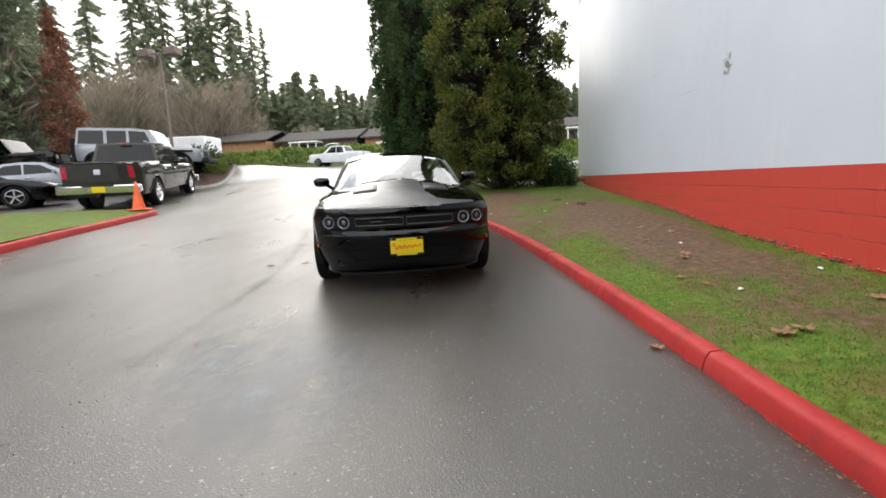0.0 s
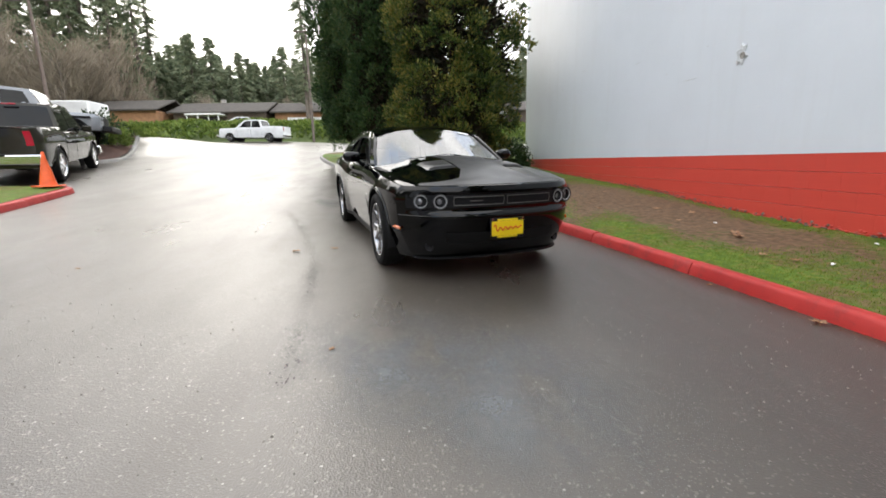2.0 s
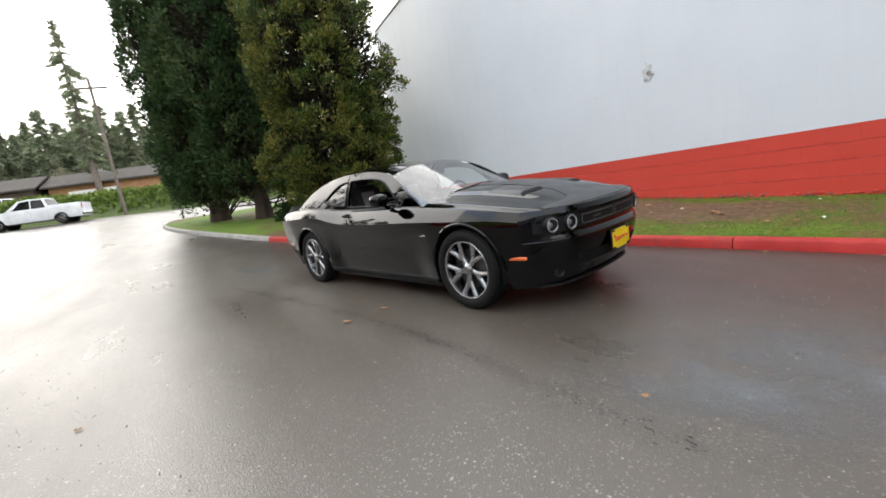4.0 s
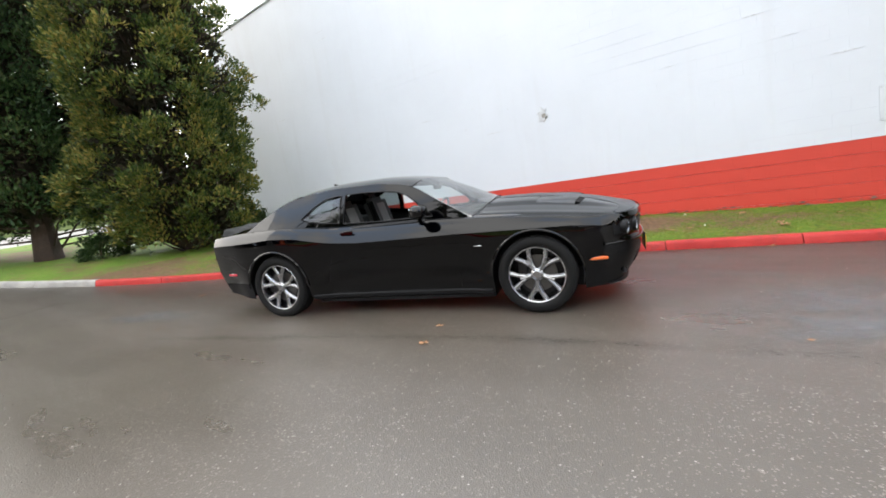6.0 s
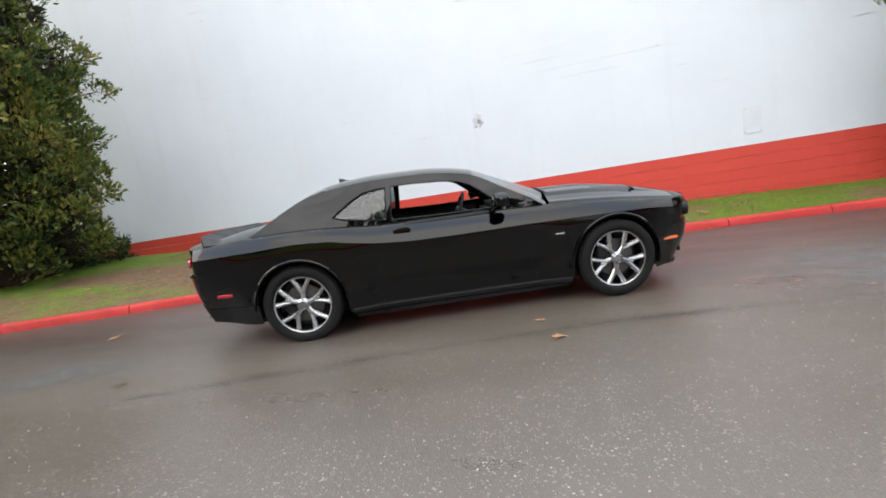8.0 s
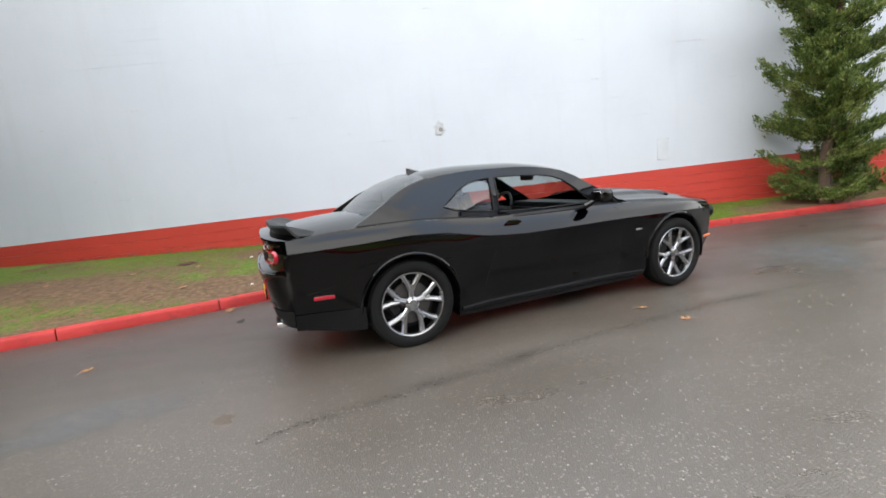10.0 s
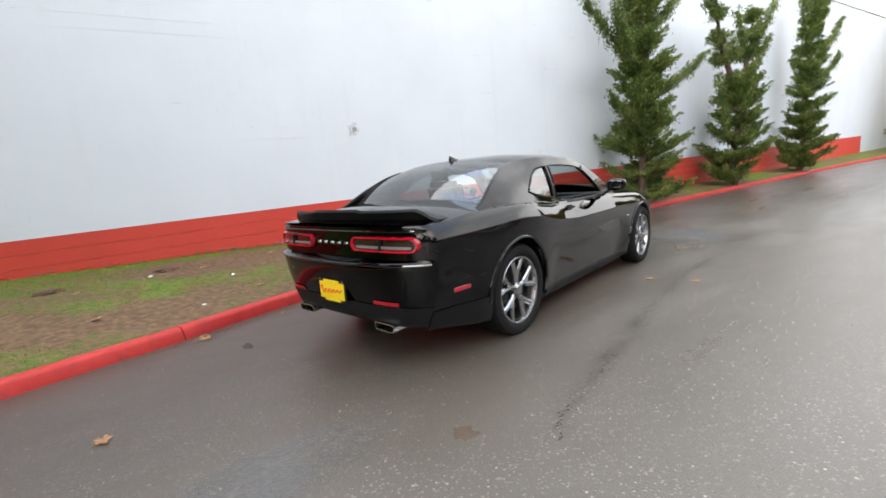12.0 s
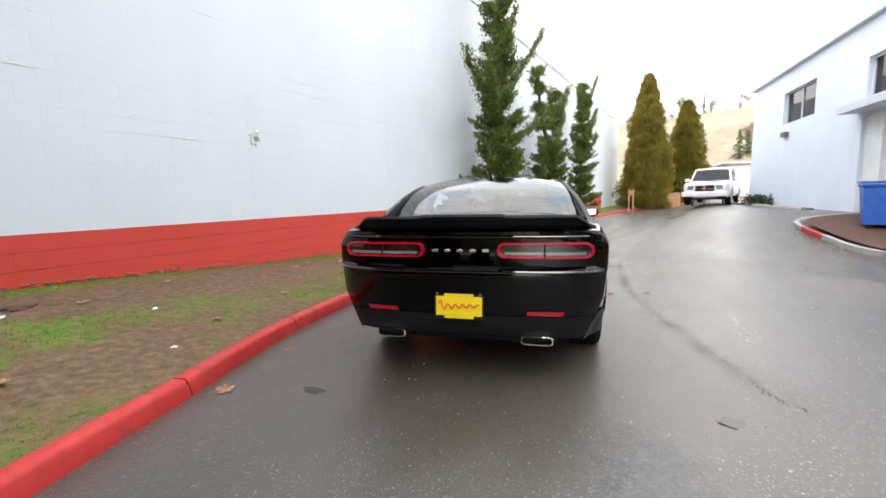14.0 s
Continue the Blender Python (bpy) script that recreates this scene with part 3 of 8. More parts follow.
v_rows = list(np.arange(-32.5, 27.9, 0.14))
NV = 40
vv, vf, bare = [], [], []
for y in v_rows:
    x0 = kerb_x(y) + 0.125
    x1 = WALL_X if WALL_S < y < WALL_N else 14.0
    for i in range(NV + 1):
        f = i / NV
        x = x0 + (x1 - x0) * f
        vv.append((x, y, verge_z(x, y)))
        q = 0.46 + 0.9 * (noise.noise(Vector((x * 0.55, y * 0.22, 8))) + 0.35 * noise.noise(Vector((x * 1.7, y * 1.2, 2))))
        q += (0.38 * math.exp(-((f - 0.56) / 0.22) ** 2) + 0.16 * soft_step((y - 5.2) / 2.0)) * soft_step((y - 2.8) / 4) * soft_step((14.5 - y) / 3)
        q -= 0.45 * math.exp(-((1 - f) / 0.2) ** 2) + (0.4 if y > 14 else 0) + 0.12 * soft_step((0.5 - y) / 3)
        bare.append(min(1.0, max(0.0, q)))
for j in range(len(v_rows) - 1):
    for i in range(NV):
        a = j * (NV + 1) + i
        vf.append((a, a + 1, a + NV + 2, a + NV + 1))
verge = mesh_ob("verge", vv, vf, M["verge"], smooth=True)
ca = verge.data.color_attributes.new("bare", 'FLOAT_COLOR', 'POINT')
ca.data.foreach_set("color", [c for b in bare for c in (b, b, b, 1.0)])
cb = verge.data.color_attributes.new("mown", 'FLOAT_COLOR', 'POINT')
cb.data.foreach_set("color", [c for v in vv for k in (soft_step((v[1] + 0.4 * v[0] - 11.5) / 3),) for c in (k, k, k, 1.0)])
tagged(verge, "patchy grass verge with bare brown earth and moss", "verge", kind="structure")

# ---- the long painted block wall ----
wall_east = mesh_ob("wall_east", [(x, y, z) for x in (WALL_X + 0.012, WALL_X + 0.3) for y in (WALL_S, WALL_N) for z in (-0.3, WALL_TOP)],
                    [(0, 1, 3, 2), (4, 6, 7, 5), (0, 4, 5, 1), (2, 3, 7, 6), (1, 5, 7, 3), (0, 2, 6, 4)], M["white_wall"])
tagged(wall_east, "tall white painted concrete block wall with a red painted base band", "wall", kind="structure")
wall_north = part("wall_north", box(11.1, WALL_N - 0.15, 3.6, 16.0, 0.3, 7.8), M["white_wall"], smooth=False)
tagged(wall_north, "white painted end wall of the block building", "wall", kind="structure")
wall_south = part("wall_south", box(11.1, WALL_S + 0.15, 3.6, 16.0, 0.3, 7.8), M["white_wall"], smooth=False)
tagged(wall_south, "white painted end wall of the block building", "wall", kind="structure")
roof = part("roof", box(11.0, (WALL_S + WALL_N) / 2, WALL_TOP - 0.25, 15.6, WALL_N - WALL_S - 0.7, 0.2), M["concrete"], smooth=False)
tagged(roof, "flat grey roof behind the parapet", "roof", kind="structure")
coping = part("trim", box(WALL_X + 0.15, (WALL_S + WALL_N) / 2, WALL_TOP + 0.03, 0.38, WALL_N - WALL_S, 0.06, bevel=0.01), M["panel"])
tagged(coping, "thin pale metal coping along the wall top", "coping", kind="structure")

# ---- the black muscle car: nose at 0, tail at 5.02 m, the side by the lane at +y ----
CAR_POSE = pose(-0.9406, 3.8683, 0.1161) @ Matrix(((-0.2739, -0.9617, 0, 0), (0.9617, -0.2739, 0, 0), (0, 0, 1, 0), (0, 0, 0, 1))) @ pose(0, 0, 0, 0, -1.6, 0)
muscle_car = thing("muscle_car", CAR_POSE, "glossy black two-door muscle car with open side windows", "car")
WF, WR, TYRE_R, ARCH_R = 0.965, 3.911, 0.362, 0.412
S0, S1 = 0.38, 4.80          # where nose and tail round into the sides
NOSE, TAIL = 0.0, 5.02

half_w = smooth_curve([(0.38, 0.868), (0.6, 0.908), (0.97, 0.938), (1.5, 0.932), (2.2, 0.928), (2.9, 0.930), (3.4, 0.948), (3.9, 0.962), (4.4, 0.952), (4.7, 0.930), (4.85, 0.905)])
shoulder = smooth_curve([(0.30, 0.826), (0.7, 0.872), (1.2, 0.912), (1.8, 0.945), (2.6, 0.962), (3.1, 0.970), (3.45, 1.000), (3.9, 1.025), (4.3, 1.022), (4.7, 0.995), (4.85, 0.982)])
crease = smooth_curve([(0.30, 0.752), (0.72, 0.790), (1.23, 0.796), (1.75, 0.800), (2.29, 0.797), (2.72, 0.798), (3.13, 0.822), (3.36, 0.858), (3.62, 0.905), (3.90, 0.920), (4.2, 0.908), (4.80, 0.893)])
sill = smooth_curve([(0.30, 0.195), (0.6, 0.19), (1.4, 0.205), (3.4, 0.215), (4.3, 0.255), (4.85, 0.31)])


def side_y(s, z):
    """Half width of the body at a height: tucked under at the sill, upright to the crease high on the side, then leaning in to the shoulder."""
    top, zc = shoulder(s), crease(s)
    w = half_w(s)
    if z <= zc:
        g = (z - 0.2) / (zc - 0.2)
        near = soft_step((min(abs(s - WF), abs(s - WR)) - 0.42) / 0.30)
        prof = interp(g, [(0, 0.935), (0.08, 0.958), (0.25, 0.978), (0.5, 0.992), (0.8, 1.0), (0.93, 1.0), (1.0, 0.998)])
        prof -= near * interp(g, [(0, 0.037), (0.1, 0.044), (0.3, 0.039), (0.6, 0.019), (0.85, 0.004), (1.0, 0.0)])
    else:
        h = (z - zc) / (top - zc)
        prof = 0.998 - (0.50 * h + 0.10 * h ** 4) * (top - zc) / w
    tuck = 0.11 * soft_step((s - 4.35) / 0.5) * soft_step((0.60 - z) / 0.40) + 0.08 * soft_step((0.75 - s) / 0.4) * soft_step((0.50 - z) / 0.32)
    return w * prof * (1 - tuck)


def low_z(s):
    z = sill(s)
    for c in (WF, WR):
        d = abs(s - c)
        if d < ARCH_R:
            z = max(z, TYRE_R + math.sqrt(ARCH_R ** 2 - d * d))
    return z


stations = set(np.round(np.linspace(S0, S1, 56), 4))
for c in (WF, WR):
    for k in range(-16, 17):
        stations.add(round(c + ARCH_R * math.sin(k / 16 * math.pi / 2), 4))
    stations.add(round(c - ARCH_R - 0.004, 4))
    stations.add(round(c + ARCH_R + 0.004, 4))
stations = sorted(s for s in stations if S0 <= s <= S1)


def grid_faces(rows, cols, flip=False):
    out = []
    for i in range(rows - 1):
        for k in range(cols - 1):
            a = i * cols + k
            f = (a, a + 1, a + cols + 1, a + cols)
            out.append(f[::-1] if flip else f)
    return out


class Sheets:
    """Gathers grids into one mesh."""
    def __init__(self):
        self.v, self.f = [], []

    def grid(self, rows):
        k, n = len(self.v), len(rows[0])
        for r in rows:
            self.v += [tuple(p) for p in r]
        self.f += [tuple(i + k for i in f) for f in grid_faces(len(rows), n)]

    def bm(self, weld=0.0008):
        b = bmesh.new()
        vs = [b.verts.new(p) for p in self.v]
        for f in self.f:
            try:
                b.faces.new([vs[i] for i in f])
            except ValueError:
                pass
        bmesh.ops.remove_doubles(b, verts=b.verts, dist=weld)
        return b


body = Sheets()
for sg in (1, -1):
    rows = []
    for s in stations:
        lo, hi = low_z(s), shoulder(s)
        zc = crease(s)
        zs = list(np.linspace(lo, max(lo + 0.001, zc - 0.012), 16)) + [zc - 0.004, zc, zc + 0.004, zc + 0.012] + list(np.linspace(zc + 0.02, hi, 8))
        rows.append([(s, sg * side_y(s, z), z) for z in zs])
    body.grid(rows)

# nose: wraps from side to side, upright, with the lower part tucked back and a jutting upper lip
nose_in = smooth_curve([(0.18, 0.20), (0.25, 0.14), (0.34, 0.075), (0.50, 0.012), (0.575, 0.0), (0.605, 0.012), (0.632, 0.035), (0.766, 0.030), (0.792, 0.005), (0.836, 0.02)])
tail_in = smooth_curve([(0.26, 0.16), (0.36, 0.085), (0.46, 0.06), (0.62, 0.02), (0.725, 0.0), (0.752, 0.02), (0.770, 0.075), (0.945, 0.085), (0.966, 0.05), (0.99, 0.05)])
NOSE_Z, TAIL_Z = shoulder(S0), shoulder(S1)


def nose_x(u, z):
    w = abs(u) ** 3.2
    return NOSE + nose_in(z) * (1 - w) + (S0 - NOSE) * (0.33 * abs(u) ** 2 + 0.67 * abs(u) ** 5)


def tail_x(u, z):
    w = abs(u) ** 4
    return TAIL - tail_in(z) * (1 - w) - (TAIL - S1) * (0.22 * abs(u) ** 2 + 0.78 * abs(u) ** 6)


U = [math.copysign(1 - (1 - abs(t)) ** 1.5, t) for t in np.linspace(-1, 1, 49)]
z_nose = list(np.linspace(sill(S0), 0.55, 10)) + [0.565, 0.58, 0.595, 0.61, 0.625, 0.64] + list(np.linspace(0.66, 0.762, 5)) + [0.776, 0.792, 0.81, NOSE_Z]
body.grid([[(nose_x(u, z), u * side_y(S0, z), z) for u in U] for z in z_nose])
z_tail = list(np.linspace(sill(S1), 0.70, 12)) + [0.725, 0.738, 0.75, 0.76, 0.77, 0.79] + list(np.linspace(0.81, 0.925, 6)) + [0.94, 0.95, 0.958, 0.968, TAIL_Z]
body.grid([[(tail_x(u, z), u * side_y(S1, z), z) for u in U] for z in z_tail])


# bonnet and deck
def crown(t, u):
    c = interp(t, [(0, 0.03), (0.13, 0.036), (0.32, 0.068), (0.51, 0.100), (0.71, 0.118), (0.91, 0.114), (1, 0.108)])
    bulge = 0.020 * soft_step((0.62 - abs(u)) / 0.10) * soft_step(t / 0.35)
    crease = 0.012 * math.exp(-((abs(u) - 0.90) / 0.06) ** 2) * (0.4 + 0.6 * t)
    return c * (1 - u * u) + bulge + crease


COWL = 1.50
hood_t = np.linspace(0, 1, 26)


def hood_pt(t, u):
    edge = S0 + (COWL - S0) * t
    x = (1 - t) * nose_x(u, NOSE_Z) + t * (COWL + 0.10 * (u * u - 0.6)) if t < 1 else COWL + 0.10 * (u * u - 0.6)
    x = edge if abs(u) > 0.999 else x
    w = side_y(edge, shoulder(edge))
    roll = 0.018 * soft_step((0.10 - t) / 0.10) * (1 - abs(u) ** 8)
    return (x, u * w, shoulder(edge) + crown(t, u) * (1 - math.exp(-t * 14)) - roll * 0.3)


body.grid([[hood_pt(t, u) for u in U] for t in hood_t])
DECK = 4.12
deck_t = np.linspace(0, 1, 14)


def deck_pt(t, u):
    edge = DECK + (S1 - DECK) * t
    x0 = DECK + 0.06 * (1 - u * u)
    x = (1 - t) * x0 + t * tail_x(u, TAIL_Z)
    x = edge if abs(u) > 0.999 else x
    w = side_y(edge, shoulder(edge))
    return (x, u * w, shoulder(edge) + (0.080 - 0.058 * t) * (1 - abs(u) ** 3))


body.grid([[deck_pt(t, u) for u in U] for t in deck_t])


# greenhouse plan: where glass and pillars stand
def belt_y(s):
    return side_y(s, shoulder(s)) - 0.035


def belt_z(s):
    return shoulder(s) + 0.012


# shelf from shoulder to the foot of the side glass
for sg in (1, -1):
    body.grid([[(s, sg * (side_y(s, shoulder(s))), shoulder(s)), (s, sg * (belt_y(s) + 0.012), belt_z(s) - 0.002), (s, sg * (belt_y(s) - 0.05), belt_z(s) - 0.01)] for s in np.linspace(COWL, DECK, 40)])
body_ob = part("body", body.bm(), M["paint_black"], muscle_car, angle=32)

# roof and pillars
roof_c = smooth_curve([(2.17, 1.370), (2.4, 1.416), (2.7, 1.445), (3.1, 1.449), (3.42, 1.430), (3.65, 1.396)])
roof_w = smooth_curve([(2.17, 0.640), (2.6, 0.660), (3.2, 0.655), (3.65, 0.640)])
ROOF_A, ROOF_B = 2.19, 3.60


def roof_edge(s):
    return roof_w(s), roof_c(s) - 0.062


def side_glass(s, z):
    """Half width of the greenhouse side at a height."""
    sr = min(max(s, ROOF_A), ROOF_B)
    wt, zt = roof_edge(sr)
    zb = belt_z(s)
    f = (z - zb) / max(0.05, (1.36 - zb))
    return belt_y(s) * (1 - f) + (wt + 0.012) * f + 0.02 * math.sin(math.pi * min(1, max(0, f)))


cab = Sheets()
rs = np.linspace(ROOF_A, ROOF_B, 24)
cab.grid([[(s, u * roof_edge(s)[0], roof_edge(s)[1] + 0.062 * (1 - abs(u) ** 3.2)) for u in np.linspace(-1, 1, 25)] for s in rs])
cab_bm = cab.bm()
# side frames cut out of the greenhouse outline, in side view, then bent to the body
win_door = [(1.95, 0.988), (2.05, 1.070), (2.14, 1.150), (2.24, 1.225), (2.34, 1.266), (2.5, 1.292), (2.76, 1.307), (2.972, 1.307), (2.985, 1.17), (3.0, 1.004), (2.5, 0.988)]
win_quarter = [(3.050, 1.014), (3.038, 1.16), (3.030, 1.303), (3.12, 1.300), (3.24, 1.283), (3.36, 1.224), (3.46, 1.152), (3.53, 1.100), (3.43, 1.066), (3.25, 1.036)]
SAIL = [(3.74, 1.310), (3.88, 1.255), (4.0, 1.195), (4.12, 1.125), (4.22, 1.065)]
outline = [(s, belt_z(s) - 0.004) for s in np.linspace(1.58, 4.30, 30)]
outline += SAIL[::-1] + [(s, roof_edge(s)[1]) for s in np.linspace(3.60, 2.23, 16)] + [(2.11, 1.268), (1.98, 1.190), (1.83, 1.100), (1.70, 1.030)]


def fill_sheet(loops, y_of, sg, thick=0.03):
    b = bmesh.new()
    edges = []
    for lp in loops:
        vs = [b.verts.new((p[0], 0, p[1])) for p in lp]
        edges += [b.edges.new((vs[i], vs[(i + 1) % len(vs)])) for i in range(len(vs))]
    bmesh.ops.triangle_fill(b, use_beauty=True, use_dissolve=False, edges=edges)
    bmesh.ops.subdivide_edges(b, edges=[e for e in b.edges if e.calc_length() > 0.12 and not e.is_boundary], cuts=1)
    bmesh.ops.triangulate(b, faces=b.faces)
    for v in b.verts:
        v.co.y = sg * y_of(v.co.x, v.co.z)
    if thick:
        geo = bmesh.ops.extrude_face_region(b, geom=list(b.faces))
        for v in [g for g in geo["geom"] if isinstance(g, bmesh.types.BMVert)]:
            v.co.y -= sg * thick
    return b


def merge(dst, src):
    tmp = bpy.data.meshes.new("tmp")
    src.to_mesh(tmp)
    src.free()
    dst.from_mesh(tmp)
    bpy.data.meshes.remove(tmp)


for sg in (1, -1):
    merge(cab_bm, fill_sheet([outline, win_door, win_quarter], side_glass, sg))
part("roof", cab_bm, M["paint_black"], muscle_car, angle=40)


# screens
def screen(rows):
    sh = Sheets()
    sh.grid(rows)
    return sh.bm()


def wind_pt(t, u):
    s = (1 - t) * (COWL + 0.02 + 0.10 * (u * u - 0.6)) + t * (ROOF_A + 0.01 + 0.05 * (u * u - 0.5))
    w = (1 - t) * 0.815 + t * 0.635
    zb = shoulder(COWL) + crown(1, u) - 0.004
    zt = roof_edge(ROOF_A)[1] + 0.062 * (1 - abs(u) ** 3.2)
    return (s, u * w, zb * (1 - t) + zt * t + 0.002 * math.sin(math.pi * t))


def rear_pt(t, u):
    s = (1 - t) * (ROOF_B - 0.005) + t * (DECK + 0.06 * (1 - u * u))
    w = (1 - t) * (roof_edge(ROOF_B)[0] - 0.015) + t * 0.785
    zt = roof_edge(ROOF_B)[1] + 0.062 * (1 - abs(u * 0.97) ** 3.2)
    zb = shoulder(DECK) + 0.080 * (1 - abs(u * 0.88) ** 3)
    return (s, u * w, zt * (1 - t) + zb * t + 0.05 * math.sin(math.pi * t))


uu = np.linspace(-1, 1, 21)
windscreen = part("windscreen", screen([[wind_pt(t, u) for u in uu] for t in np.linspace(0, 1, 12)]), M["glass_sky"], muscle_car, "clear windscreen with sky reflections")
rear_screen = part("rear_window", screen([[rear_pt(t, u) for u in uu] for t in np.linspace(0, 1, 12)]), M["glass_rear"], muscle_car)
# C pillar sails between rear window and side frame
for sg in (1, -1):
    sh = Sheets()
    rows = []
    for t in np.linspace(0, 1, 14):
        a = rear_pt(t, sg)
        s = (1 - t) * ROOF_B + t * 4.30
        b = (s, sg * (side_glass(s, a[2] - 0.01) if t < 0.98 else belt_y(4.30)), interp(s, [(ROOF_B, roof_edge(ROOF_B)[1])] + SAIL + [(4.30, belt_z(4.30) - 0.004)]))
        rows.append([tuple(a[i] * (1 - k) + b[i] * k + (0.012 * math.sin(math.pi * k) if i == 2 else 0) for i in range(3)) for k in np.linspace(0, 1, 6)])
    sh.grid(rows)
    part("rear_pillar", sh.bm(), M["paint_black"], muscle_car)
    # A pillar between windscreen and side frame
    sh = Sheets()
    rows = []
    for t in np.linspace(0, 1, 12):
        a = wind_pt(t, sg)
        s = (1 - t) * 1.58 + t * 2.23
        zb = interp(s, [(1.58, belt_z(1.58) - 0.004), (1.70, 1.030), (1.83, 1.100), (1.98, 1.190), (2.11, 1.268), (2.23, roof_edge(2.23)[1])])
        b = (s, sg * side_glass(s, zb), zb)
        rows.append([tuple(a[i] * (1 - k) + b[i] * k for i in range(3)) for k in np.linspace(0, 1, 5)])
    sh.grid(rows)
    part("front_pillar", sh.bm(), M["paint_black"], muscle_car)
    part("quarter_window", fill_sheet([win_quarter], lambda s, z: side_glass(s, z) - 0.012, sg, 0), M["glass_tint"], muscle_car, "tinted fixed side pane")
    bm = bmesh.new()
    lp = [(s, sg * (side_glass(s, z) + 0.003), z) for s, z in win_door]
    add_tube(bm, lp, 0.008, 6, close=True)
    lp = [(s, sg * (side_glass(s, z) + 0.003), z) for s, z in win_quarter]
    add_tube(bm, lp, 0.008, 6, close=True)
    part("window_seal", bm, M["plastic"], muscle_car, "black rubber window seal")
part("screen_sticker", screen([[tuple(Vector(wind_pt(t, u)) + Vector((-0.006, 0, 0.006))) for u in np.linspace(-0.86, -0.62, 4)] for t in (0.90, 0.95)]), M["paper"], muscle_car, "small white paper sticker")

# floor pan, wheel wells and inner tub keep daylight out of the body
bm = bmesh.new()
add_box(bm, 2.45, 0, 0.30, 4.2, 1.30, 0.10)
add_box(bm, 2.43, 0, 0.245, 1.95, 1.70, 0.08)
add_box(bm, 2.43, 0, 0.19, 2.06, 1.62, 0.10)
add_box(bm, 2.45, 0, 0.20, 4.1, 1.10, 0.10)
add_box(bm, 1.15, 0, 0.58, 1.2, 1.10, 0.45)
add_box(bm, 4.35, 0, 0.62, 0.75, 1.10, 0.48)
part("underbody", bm, M["plastic"], muscle_car, smooth=False)
for c in (WF, WR):
    for sg in (1, -1):
        bm = bmesh.new()
        prof = [(0.60, ARCH_R + 0.01), (0.86, ARCH_R + 0.01), (0.915, ARCH_R - 0.001)]
        rings = []
        for y, r in prof:
            rings.append([bm.verts.new((c + r * math.cos(a), sg * y, TYRE_R + r * math.sin(a))) for a in np.linspace(-0.25, math.pi + 0.25, 30)])
        for a, b in zip(rings, rings[1:]):
            for k in range(29):
                bm.faces.new((a[k], a[k + 1], b[k + 1], b[k]))
        cen = bm.verts.new((c, sg * 0.60, TYRE_R))
        for k in range(29):
            bm.faces.new((rings[0][k + 1], rings[0][k], cen))
        part("wheel_well", bm, M["plastic"], muscle_car)
        # rolled lip of the wheel arch
        bm = bmesh.new()
        lip = []
        for a in np.linspace(0.02, math.pi - 0.02, 40):
            s, z = c + (ARCH_R + 0.006) * math.cos(a), TYRE_R + (ARCH_R + 0.006) * math.sin(a)
            if z > sill(s) + 0.0:
                lip.append((s, sg * (side_y(s, z) + 0.001), z))
        add_tube(bm, lip, 0.014, 8)
        part("arch_lip", bm, M["paint_black"], muscle_car)


